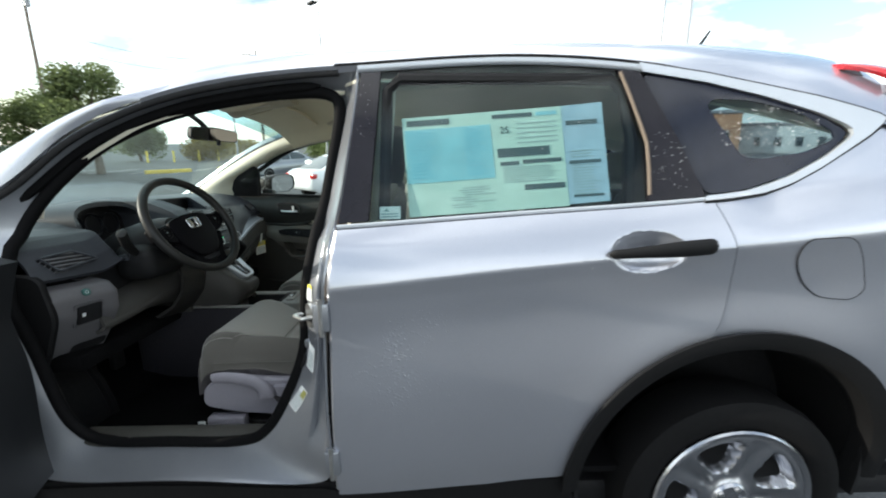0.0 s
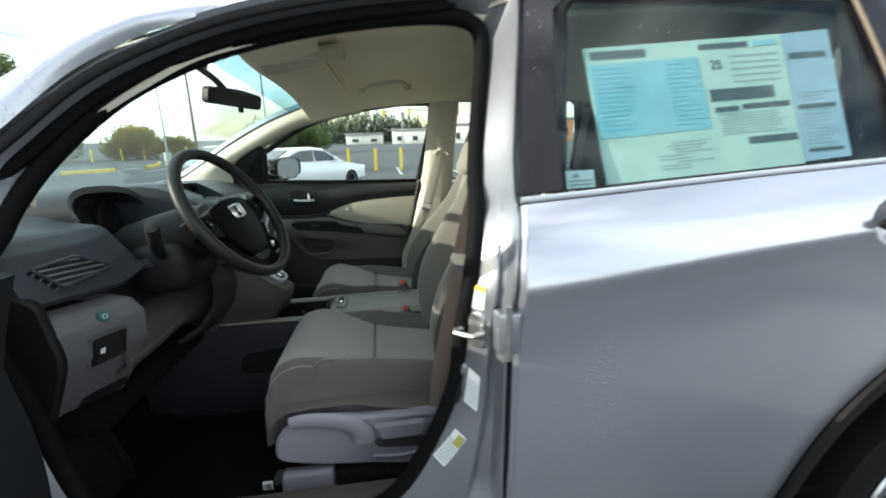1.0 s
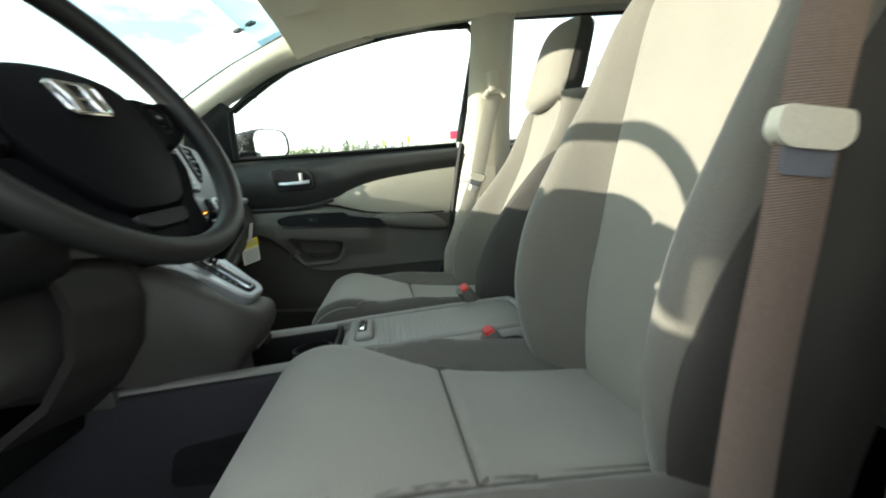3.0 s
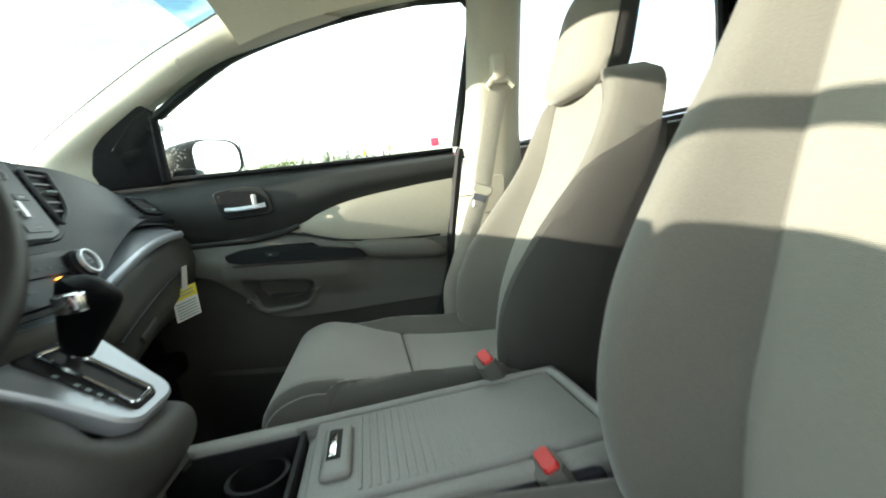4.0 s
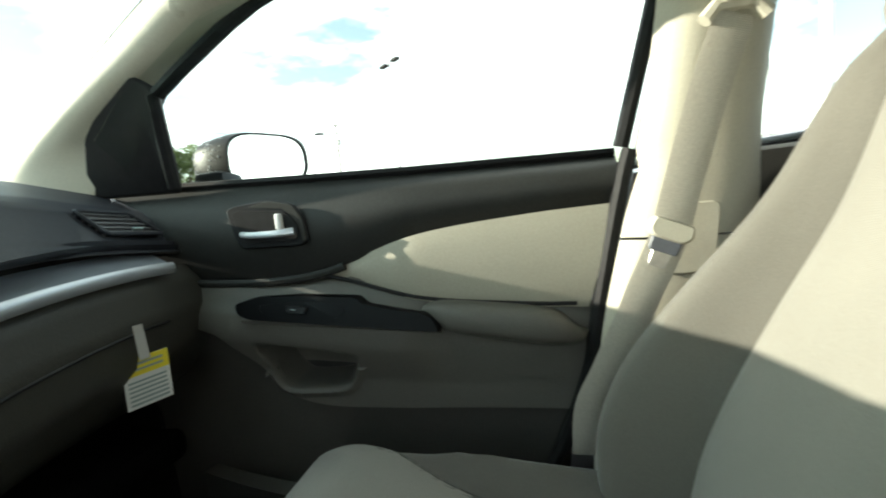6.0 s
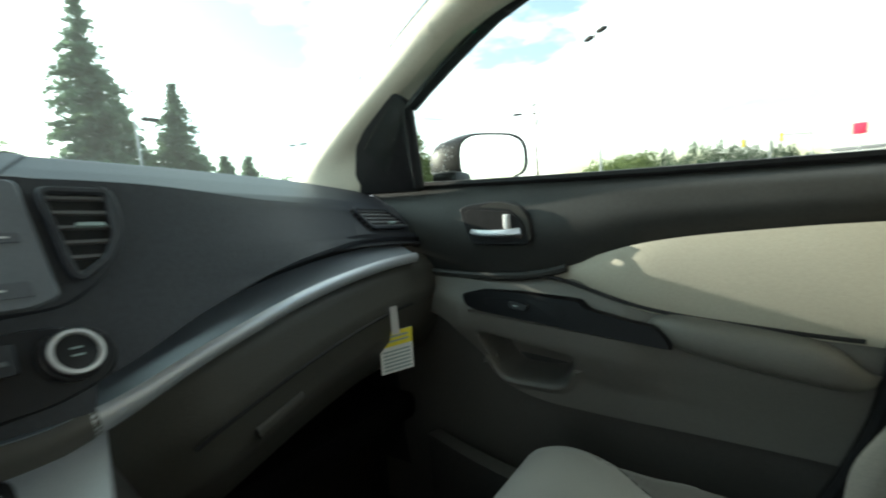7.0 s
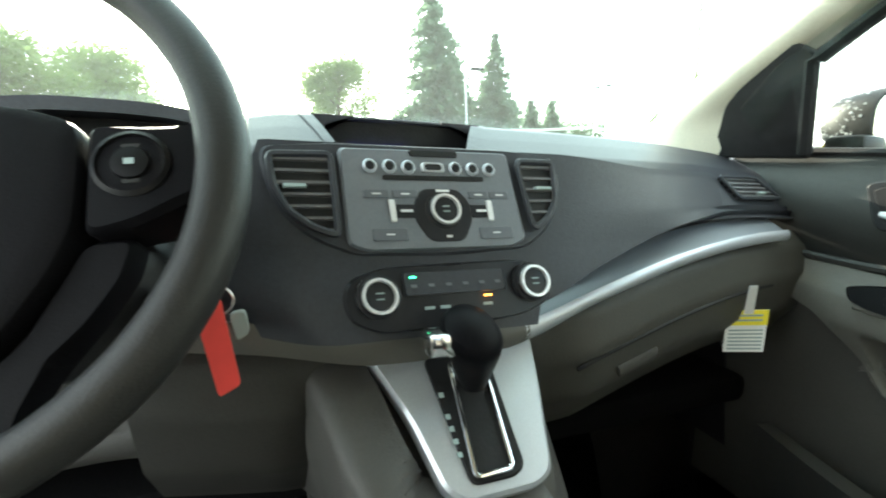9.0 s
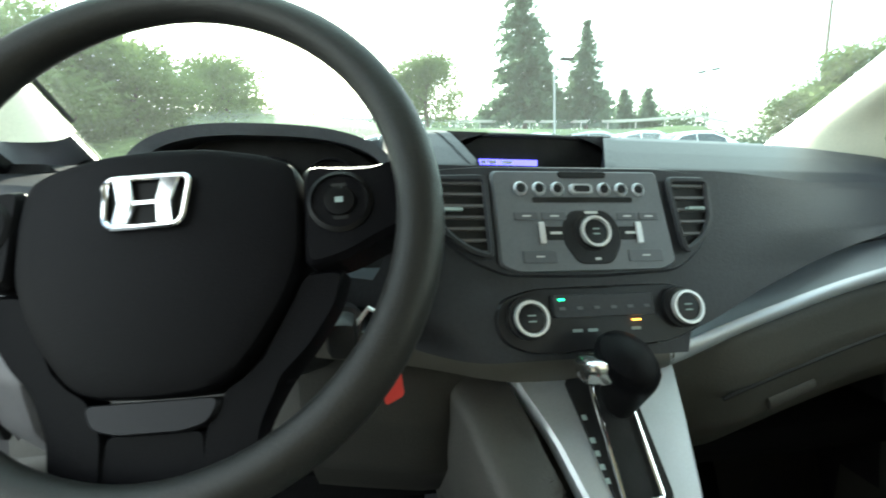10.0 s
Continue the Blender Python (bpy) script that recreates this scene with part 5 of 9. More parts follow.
part("handle_shoulder", plate(rounded([(-0.648, 1.186), (-0.584, 1.179), (-0.560, 1.152), (-0.557, 1.122), (-0.551, 1.124), (-0.554, 1.160), (-0.569, 1.184), (-0.611, 1.194)], 0.006), onp(0.684), 0.0, 0.003, 0.0012), BEZELLIGHT, bz, "charcoal highlight painted on the handle surround")
part("handle_cup", plate(rounded([(-0.678, 1.176), (-0.661, 1.126), (-0.566, 1.124), (-0.559, 1.148), (-0.582, 1.174), (-0.668, 1.182)], 0.010), onp(0.6835), 0.0, 0.004, 0.001), RUBBER, bz)
part("door_release", tube(spline([(-0.665, 0.680, 1.142), (-0.64, 0.668, 1.139), (-0.595, 0.665, 1.138), (-0.566, 0.672, 1.140)], 5), lambda t: 0.0050 + 0.0015 * t, 8, flat=0.6), SATIN, pd, "silver door release lever")
part("lock_knob", box(-0.596, -0.586, 0.668, 0.682, 1.144, 1.170, 0.003), PAPER, pd, "small white lock lever")
# black sail panel and window frame
sail = rounded([(-0.962, 1.230), (-0.785, 1.226), (-0.762, 1.388), (-0.79, 1.408), (-0.85, 1.385), (-0.92, 1.325)], 0.010)
part("sail_panel", plate(sail, lambda a, b, d: Vector((a, 0.712 - 0.30 * (b - 1.23) - d, b)), 0.0, 0.016, 0.004), RUBBER, pd, "black mirror sail panel")
fp = [Vector((x, max(0.662, 0.708 - 0.30 * (z - 1.22)), z)) for x, z in [(-0.792, 1.235), (-0.772, 1.378)] + [(lerp(-0.76, -0.02, i / 16), DOOR_LINE(lerp(-0.76, -0.02, i / 16)) + 0.004) for i in range(0, 15)] + [(0.008, 1.585), (0.030, 1.560), (0.022, 1.50), (-0.045, 1.222)]]
part("window_frame", tube(fp, 0.012, 8), RUBBER, pd, "black window frame")
pg = part("front_door_glass", shell(lambda u, v: (lambda x: Vector((x, 0.760 - 0.36 * lerp(0, 0.36, v), lerp(SILL(x) - 0.03, DOOR_LINE(max(x, -0.86)) + 0.02, v))))(lerp(-0.86, 0.03, u)), 16, 8, 0.004), PANE, pd)
pg.visible_shadow = False
part("door_edge_seal", tube(spline([(-0.036, 0.694, 1.215), (-0.047, 0.694, 1.177), (-0.065, 0.693, 1.103), (-0.091, 0.692, 0.984), (-0.110, 0.692, 0.885), (-0.145, 0.692, 0.79), (-0.181, 0.692, 0.718), (-0.25, 0.692, 0.62)], 5), 0.012, 8), RUBBER, pd, "black rubber edge seal")
# outside mirror
om = thing("door_mirror", "black door mirror beaded with rain, on the passenger side", "mirror", (-0.76, 0.86, 1.22))
MC, MU, MN = Vector((-0.712, 0.892, 1.296)), Vector((0.47, 0.883, 0.0)), Vector((0.883, -0.47, 0.0))


def rimmed(k, n=32):
    """Outline of the mirror: square below, rounded outer top."""
    out = []
    for i in range(n):
        q = 2 * math.pi * i / n + 0.05
        c, s_ = math.cos(q), math.sin(q)
        out.append((k * 0.094 * (abs(c) ** 0.55) * math.copysign(1, c), k * (0.060 if s_ > 0 else 0.048) * (abs(s_) ** 0.62) * math.copysign(1, s_) - (0.008 if c > 0.3 and s_ < 0 else 0) * -1))
    return out


onmir = lambda a, b, d: MC + MU * a + Vector((0, 0, 1)) * (b + 0.06 * a) + (MN if d > -0.006 else Vector((1.0, -0.06, 0.0))) * d
DROPS = beaded(mat("wet black plastic", (0.010, 0.011, 0.012), 0.45, grain=(90, 0.2), spec=0.25), 150, 0.55, 0.003)
rings = [[onmir(a - 0.02 * (1 - k), b, d) for a, b in rimmed(k)] for k, d in ((0.40, -0.105), (0.74, -0.098), (0.92, -0.075), (1.01, -0.040), (1.05, -0.010), (1.02, 0.004), (0.955, 0.004), (0.94, -0.004))]
part("mirror_housing", loft(rings), DROPS, om, "black housing covered with raindrops")
part("mirror_glass", plate(rimmed(0.945), onmir, -0.003, 0.001), MIRROR, om)


def on_housing(a, b):
    k, i = 1 + min(2, int(b * 3)), int(a * 32) % 32
    f, g = b * 3 - int(b * 3) if b < 1 else 1.0, a * 32 - int(a * 32)
    p = rings[k][i].lerp(rings[k][(i + 1) % 32], g).lerp(rings[k + 1][i].lerp(rings[k + 1][(i + 1) % 32], g), f)
    e1, e2 = rings[k][(i + 1) % 32] - rings[k][i], rings[k + 1][i] - rings[k][i]
    n = e1.cross(e2).normalized()
    return p, (n if n.dot(p - MC) > 0 else -n)


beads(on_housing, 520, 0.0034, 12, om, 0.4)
part("mirror_stem", box(-0.80, -0.735, 0.76, 0.83, 1.228, 1.268, 0.012), DROPS, om)

# rear doors inside
for side in (-1, 1):
    t = thing("rear_door_trim", "dark inner trim of a closed rear door", "door trim", (0.45, side * 0.73, 0.55), "rear door trims")
    part("trim_panel", plate(rounded([(0.10, 0.55), (0.70, 0.55), (0.80, 0.85), (0.83, 1.22), (0.10, 1.20)], 0.03), lambda a, b, d, side=side: Vector((a, side * (0.745 - d), b)), 0.0, 0.05, 0.01), LOWDOOR, t)
    part("armrest", box(0.20, 0.62, *sorted((side * 0.62, side * 0.70)), 0.93, 0.985, 0.018), DARK, t)
    fr = [Vector((x, side * (0.735 - 0.2 * (z - 1.22)), z)) for x, z in ((0.11, 1.22), (0.125, 1.57), (0.16, 1.605), (0.74, 1.60), (0.775, 1.57), (0.80, 1.42), (0.795, 1.25))]
    part("window_frame", tube(fr, 0.016, 8), RUBBER, t)

# ---------------------------------------------------------------- dashboard
dash = thing("dashboard", "charcoal dashboard with a grey lower half and a silver strip", "dashboard", (-0.95, 0.0, 0.80))
FACE = curve([-0.74, -0.55, -0.30, -0.12, 0, 0.12, 0.30, 0.53, 0.72], [-0.930, -0.855, -0.788, -0.768, -0.766, -0.768, -0.776, -0.812, -0.835])
EDGE_H = lambda y: lerp(0.023, 0.006, ease((y + 0.02) / 0.22))
STRIP = curve([-0.74, -0.45, -0.2, -0.08, 0.05, 0.11, 0.20, 0.34, 0.53, 0.74], [1.06, 1.045, 1.024, 1.000, 0.998, 1.012, 1.045, 1.080, 1.100, 1.106])


def pad(u, v, carve=True):
    """Upper pad: from the windscreen over the brow and down to the strip."""
    y = lerp(-0.735, 0.735, u)
    f, s = FACE(y), STRIP(y)
    prof = [(-1.36 + 0.30 * (y / 0.73) ** 2, 1.226), (-1.18, 1.252), (-1.06, 1.257), (f - 0.160, 1.254), (f - 0.115, 1.247), (f - 0.072, 1.229), (f - 0.030, 1.209), (f - 0.004, 1.188), (f + 0.026, 1.14), (f + 0.040, s + 0.040), (f + 0.030, s + 0.030), (f - 0.005, s + 0.026)]
    n = len(prof) - 1
    i = min(int(v * n), n - 1)
    t = v * n - i
    a, b = prof[i], prof[i + 1]
    x, z = lerp(a[0], b[0], t), lerp(a[1], b[1], t) - 0.012 * max(0, abs(y) - 0.5) / 0.23
    z -= 0.040 * ease((-0.44 - y) / 0.13)
    if z > 1.17:
        z -= 0.026 * min(1.0, max(0.0, (-0.14 - y) / 0.16)) * min(1.0, (z - 1.17) / 0.04)
    # hollow before the instruments
    w = min(1.0, max(0.0, (0.166 - abs(y + 0.348)) / 0.016))
    if x > -1.10:
        z = lerp(z, min(z, 1.075), w)
    # well of the display
    q = (x + 0.800) / -0.110
    if carve and -0.12 < q < 1.0 and lerp(-0.088, -0.106, q) < y < lerp(0.072, 0.134, q):
        z = min(z, 1.194)
    return Vector((x, y, z))


def pad_top(x, y):
    """Height of the pad's top at a place of the plan."""
    u = (y + 0.735) / 1.47
    for k in range(400):
        p = pad(u, k / 400, False)
        if p.x >= x:
            return p.z
    return p.z


part("upper_pad", shell(pad, 150, 110, -0.012), DASH, dash, "charcoal soft dashboard top")


def low_dash(u, v):
    y = lerp(-0.30, 0.735, u)
    f, s = FACE(y), STRIP(y)
    k = min(1.0, max(0.0, (abs(y - 0.01) - 0.10) / 0.10))
    k = 0.25 + 0.75 * k * k * (3 - 2 * k)
    prof = [(f + 0.040, s - 0.004), (f + 0.030 + 0.028 * k, s - 0.030), (f + 0.020 + 0.048 * k, s - 0.075), (f + 0.055 * k, s - 0.14), (f - 0.04 + 0.05 * k, s - 0.20), (f - 0.06, s - 0.245), (f - 0.20, s - 0.265)]
    i = min(int(v * 6), 5)
    t = v * 6 - i
    a, b = prof[i], prof[i + 1]
    return Vector((lerp(a[0], b[0], t), y, lerp(a[1], b[1], t)))


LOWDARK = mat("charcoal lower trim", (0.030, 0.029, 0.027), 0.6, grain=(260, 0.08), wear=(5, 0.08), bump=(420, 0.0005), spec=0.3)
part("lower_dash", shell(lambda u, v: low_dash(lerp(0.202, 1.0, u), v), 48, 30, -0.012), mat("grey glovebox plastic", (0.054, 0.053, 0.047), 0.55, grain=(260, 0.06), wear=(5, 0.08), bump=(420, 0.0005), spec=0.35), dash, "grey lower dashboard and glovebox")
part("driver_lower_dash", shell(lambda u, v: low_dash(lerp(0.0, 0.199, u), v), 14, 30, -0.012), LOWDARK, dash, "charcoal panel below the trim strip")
for y0, y1 in ((0.095, 0.635), (-0.30, 0.10)):
    st = part("silver_strip", shell(lambda u, v, y0=y0, y1=y1: (lambda y: Vector((FACE(y) + lerp(0.020, 0.058, v), y, STRIP(y) + lerp(0.020 + 0.4 * EDGE_H(y), -0.006 + EDGE_H(y), v))))(lerp(y0, y1, u)), 30, 4, -0.006), STRIPM, dash, "curved blue-grey satin trim strip")
    part("bright_edge", shell(lambda u, v, y0=y0, y1=y1: (lambda y: Vector((FACE(y) + 0.0585 + 0.003 * math.sin(math.pi * v), y, STRIP(y) - 0.011 + (0.004 + EDGE_H(y)) * v)))(lerp(y0, y1, u)), 40, 6, -0.006), SATIN if y1 > 0.2 else BANDM, st, "smooth lower edge")
    part("edge_line", tube([Vector((FACE(y) + 0.0585, y, STRIP(y) - 0.007 + EDGE_H(y))) for y in (lerp(y0, y1, i / 30) for i in range(31))], 0.0014, 6), SATIN, st)
part("trim_gap", shell(lambda u, v: (lambda y: Vector((FACE(y) + 0.012, y, STRIP(y) + lerp(0.012, 0.045, v))))(lerp(-0.30, 0.72, u)), 30, 2, 0.006), RUBBER, dash, "dark recess under the pad")
part("glovebox_seam", tube([Vector((FACE(y) + 0.066, y, STRIP(y) - 0.088)) for y in (lerp(0.17, 0.60, i / 14) for i in range(15))], 0.0025, 6), RUBBER, dash)
part("glovebox_latch", tube([Vector((FACE(y) + 0.062, y, STRIP(y) - 0.125)) for y in (0.24, 0.27, 0.31)], 0.008, 8, flat=0.4, side=(0, 0, 1)), LOWDOOR, dash, "glovebox latch")

# centre stack: face of its own, leaning back
CO, CUP, CN = Vector((-0.700, 0.0, 1.147)), Vector((-0.34, 0, 0.94)).normalized(), Vector((0.94, 0, 0.34)).normalized()


def stack(a, b, d):
    return CO + Vector((0, a, 0)) + CUP * b + CN * d


bez = [(-0.168, 0.060), (-0.105, 0.066), (0.085, 0.068), (0.146, 0.062), (0.148, 0.030), (0.138, 0.000), (0.118, -0.024), (0.090, -0.042), (0.0, -0.047), (-0.095, -0.044), (-0.130, -0.028), (-0.155, -0.004), (-0.166, 0.030)]
def stack_body(u, v):
    """The surround: flat in the middle, flowing out into the pad on both sides."""
    a = lerp(-0.33, 0.64, u) - 0.008
    b = lerp((0.067 if a < 0.14 else lerp(0.067, 0.055, ease((a - 0.14) / 0.2))) if a > -0.166 else lerp(0.067, -0.052, min(1.0, (-0.166 - a) / 0.05)), -0.124 if a < 0.09 else max(-0.124, (STRIP(a) + 0.043 - 1.147) / 0.94), v)
    p = stack(a, b, -0.007)
    f, s = FACE(a), STRIP(a)
    px_ = float(np.interp(p.z, [s + 0.02, s + 0.040, 1.14, 1.188, 1.215], [f + 0.005, f + 0.040, f + 0.026, f - 0.004, f - 0.045])) - 0.006
    half = float(np.interp(b, [-0.124, -0.085, -0.04, 0.0, 0.06], [0.104, 0.118, 0.118, 0.148, 0.162]))
    t = min(1.0, max(0.0, (abs(a + 0.008) - half) / (0.17 if a < 0 else 0.44)))
    w = t * t * (3 - 2 * t)
    return Vector((lerp(p.x, px_, w), a, p.z))


part("stack_surround", shell(stack_body, 130, 28, -0.006), DASH, dash, "smooth charcoal bulge round the radio and vents")
cs = part("centre_panel", plate(rounded(bez, 0.012, 3), stack, -0.03, -0.004, 0.003), DASH, dash, "centre stack surround")
fac = rounded([(-0.098, 0.060), (0.082, 0.062), (0.088, -0.034), (0.070, -0.041), (-0.084, -0.041), (-0.100, -0.034)], 0.006)
part("radio_face", plate(fac, stack, -0.01, 0.001, 0.003), RADIO, cs, "blue-grey radio faceplate")
low_bez = rounded([(-0.104, -0.066), (-0.070, -0.056), (0.0, -0.0545), (0.070, -0.054), (0.104, -0.060), (0.116, -0.078), (0.106, -0.100), (0.070, -0.112), (0.0, -0.118), (-0.080, -0.118), (-0.106, -0.106), (-0.112, -0.086)], 0.012)
part("climate_panel", plate(low_bez, stack, -0.02, -0.004, 0.003), PIANO, cs, "dark climate control panel")
part("button_strip", plate(rounded([(-0.054, -0.063), (0.054, -0.063), (0.054, -0.085), (-0.054, -0.085)], 0.003), stack, -0.01, 0.000, 0.002), DASH, cs)
part("stack_top_slot", plate(rounded([(-0.030, 0.0592), (0.024, 0.0598), (0.022, 0.0535), (-0.028, 0.0530)], 0.003), stack, -0.01, 0.0024, 0.001), DARK, cs)
for i, a in enumerate((-0.070, -0.051, -0.032, 0.018, 0.037, 0.056)):
    k = part("preset_button", lathe([(0.0070, 0.0), (0.0070, 0.003), (0.0055, 0.0045), (0.0045, 0.003), (0.001, 0.003)], stack(a, 0.0415, 0.0), CN, 16), SATIN, cs, "round silver-ringed button")
    part("button_face", lathe([(0.0042, 0.003), (0.0040, 0.0042), (0.001, 0.0042)], stack(a, 0.0415, 0.0), CN, 12), PIANO, k)
wide = part("wide_button", plate(rounded([(-0.019, 0.0470), (0.006, 0.0470), (0.006, 0.0360), (-0.019, 0.0360)], 0.005), stack, 0.0, 0.004, 0.0015), SATIN, cs)
part("button_face", plate(rounded([(-0.015, 0.0447), (0.002, 0.0447), (0.002, 0.0383), (-0.015, 0.0383)], 0.003), stack, 0.004, 0.0046), PIANO, wide)
part("disc_slot", plate(rounded([(-0.059, 0.0330), (0.048, 0.0336), (0.048, 0.0285), (-0.059, 0.0279)], 0.002), stack, 0.0, 0.0018), RUBBER, cs, "dark disc slot")
kp = [(-0.022, 0.020), (0.018, 0.020), (0.029, 0.004), (0.029, -0.012), (0.016, -0.034), (-0.020, -0.034), (-0.033, -0.012), (-0.033, 0.004)]
part("knob_plate", plate(rounded(kp, 0.008), stack, 0.0, 0.0022, 0.001), PIANO, cs)
for x0, x1 in ((-0.051, -0.030), (0.028, 0.047)):
    part("skip_button", plate(rounded([(x0, 0.004), (x1, 0.004), (x1, -0.010), (x0, -0.010)], 0.002), stack, 0.0, 0.0018, 0.001), PIANO, cs)
for a in (-0.054, 0.049):
    part("bright_bar", plate(rounded([(a - 0.003, 0.008), (a + 0.003, 0.008), (a + 0.003, -0.014), (a - 0.003, -0.014)], 0.0015), stack, 0.0018, 0.0042, 0.001), RING, cs)
for a0, a1, b0, b1 in ((-0.080, -0.055, 0.018, 0.010), (-0.052, -0.026, 0.018, 0.010), (0.028, 0.050, 0.018, 0.010), (0.052, 0.074, 0.018, 0.010), (-0.076, -0.042, -0.020, -0.032), (0.034, 0.072, -0.020, -0.032)):
    k = part("radio_button", plate(rounded([(a0, b0), (a1, b0), (a1, b1), (a0, b1)], 0.002), stack, 0.0, 0.0022, 0.0006), RADIOKEY, cs)
    m = (a0 + a1) / 2
    part("print", plate([(m - 0.0042, (b0 + b1) / 2 + 0.0007), (m + 0.0042, (b0 + b1) / 2 + 0.0007), (m + 0.0042, (b0 + b1) / 2 - 0.0007), (m - 0.0042, (b0 + b1) / 2 - 0.0007)], stack, 0.0022, 0.0026), PRINTW, k)
for a, b, w in ((0.0, 0.0175, 0.007), (0.0, -0.029, 0.003), (-0.040, -0.003, 0.006), (0.040, -0.003, 0.006)):
    part("print", plate([(a - w, b + 0.0012), (a + w, b + 0.0012), (a + w, b - 0.0012), (a - w, b - 0.0012)], stack, 0.0024, 0.0030), PRINTW, cs)


def dial(a, b, r, name, label):
    k = part(name, lathe([(r * 1.22, -0.006), (r * 1.22, 0.003), (r * 1.08, 0.004), (r * 1.03, 0.008)], stack(a, b, 0), CN, 32), PIANO, cs, label)
    part("dial_ring", lathe([(r, 0.004), (r, 0.0105), (r * 0.97, 0.0125), (r * 0.84, 0.0125), (r * 0.78, 0.0100), (r * 0.74, 0.006)], stack(a, b, 0), CN, 32), RING, k, "bright dial ring")
    part("dial_face", lathe([(r * 0.79, 0.004), (r * 0.78, 0.0095), (0.001, 0.0105)], stack(a, b, 0), CN, 28), PIANO, k)
    bars = bmesh.new()
    for q in (-0.16, 0.16):
        plate([(a - r * 0.22, b + r * q + r * 0.04), (a + r * 0.22, b + r * q + r * 0.04), (a + r * 0.22, b + r * q - r * 0.04), (a - r * 0.22, b + r * q - r * 0.04)], stack, 0.0102, 0.0110, bm=bars)
    part("print", bars, FAINT, k)


dial(-0.002, -0.003, 0.0155, "radio_dial", "radio dial with a bright ring")
dial(-0.079, -0.084, 0.0168, "climate_dial", "climate dial with a bright ring")
dial(0.083, -0.079, 0.0168, "climate_dial", "climate dial with a bright ring")
for i in range(6):
    a = -0.044 + 0.0177 * i
    part("print", plate([(a - 0.003, -0.0745), (a + 0.003, -0.0745), (a + 0.0035, -0.0775), (a - 0.0025, -0.0775)], stack, 0.0, 0.0006), mat("dim print", (0.11, 0.12, 0.13), 0.7) if i == 0 else bpy.data.materials["dim print"], cs)
part("green_indicator", plate([(-0.047, -0.0668), (-0.041, -0.0668), (-0.041, -0.0684), (-0.047, -0.0684)], stack, 0.0, 0.0010), GREENLED, cs, "lit green indicator")
part("orange_indicator", plate([(0.029, -0.0886), (0.036, -0.0886), (0.036, -0.0899), (0.029, -0.0899)], stack, -0.004, 0.0006), ORANGELED, cs, "lit orange indicator")
for a in (-0.030, -0.014, 0.032):
    part("print", plate([(a - 0.005, -0.096), (a + 0.005, -0.096), (a + 0.005, -0.099), (a - 0.005, -0.099)], stack, -0.004, -0.0032), FAINT, cs)


def air_vent(pts, place, slats, name="air_vent", knob=None):
    """A dark well with a frame and level slats."""
    v = part(name, plate(rounded(pts, 0.006), place, -0.05, -0.002, 0.0), RUBBER, dash, "black air vent with level slats")
    ring = [place(p[0], p[1], 0.001) for p in rounded(pts, 0.007)]
    part("vent_frame", tube(ring, 0.0035, 6, closed=True), DASH, v)
    lo, hi = min(p[1] for p in pts), max(p[1] for p in pts)
    for i in range(slats):
        b = lerp(lo, hi, (i + 0.5) / slats)
        xs_ = []
        n = len(pts)
        for k in range(n):
            p, q = pts[k], pts[(k + 1) % n]
            if (p[1] - b) * (q[1] - b) < 0:
                xs_.append(lerp(p[0], q[0], (b - p[1]) / (q[1] - p[1])))
        if len(xs_) >= 2:
            a0, a1 = min(xs_), max(xs_)
            bar = plate([(a0, b + 0.0013), (a1, b + 0.0013), (a1, b - 0.0013), (a0, b - 0.0013)], lambda a, bb, d, b=b: place(a, bb + d * 0.25, d), -0.03, 0.001, 0.0008)
            part("slat", bar, SLAT, v)
    if knob:
        part("vent_tab", plate(rounded([(knob[0] - 0.010, knob[1] + 0.0016), (knob[0] + 0.010, knob[1] + 0.0016), (knob[0] + 0.010, knob[1] - 0.0016), (knob[0] - 0.010, knob[1] - 0.0016)], 0.001), place, 0.0, 0.006, 0.001), FAINT, v)
    return v


air_vent([(0.092, 0.053), (0.138, 0.053), (0.134, 0.012), (0.122, -0.008), (0.100, -0.023), (0.097, -0.010)], stack, 6, knob=(0.118, 0.022))
air_vent([(-0.160, 0.050), (-0.105, 0.052), (-0.107, -0.026), (-0.128, -0.018), (-0.148, -0.002), (-0.158, 0.020)], stack, 7, knob=(-0.14, 0.02))
onface = lambda a, b, d: Vector((FACE(a) + 0.012 + d * 0.85 - (b - 1.17) * 0.60, a, b + d * 0.5))
air_vent([(0.528, 1.190), (0.630, 1.190), (0.680, 1.156), (0.560, 1.156)], onface, 5, knob=(0.625, 1.163))
# display well on top
wl_ = bmesh.new()
well_at = lambda q, k, z: Vector((-0.800 - 0.110 * q, lerp(lerp(-0.088, -0.106, q), lerp(0.076, 0.138, q), k), z))
grid(wl_, [[well_at(q, k, 1.200 + 0.002 * q) for k in (-0.02, 0.25, 0.5, 0.75, 1.02)] for q in (-0.10, 0.3, 0.6, 0.93)])
grid(wl_, [[well_at(0.93, k, z) for k in (-0.02, 0.25, 0.5, 0.75, 1.02)] for z in (1.200, 1.222, 1.2465)])
for k in (-0.02, 1.02):
    grid(wl_, [[well_at(q, k, z0 + (lerp(1.212, 1.2500, max(0, q)) - z0) * h) for q in (-0.10, 0.0, 0.2, 0.4, 0.6, 0.8, 0.96)] for h, z0 in ((0.0, 1.196), (1.0, 1.196))])
dh = part("display_well", wl_, RUBBER, dash, "hooded dark display")
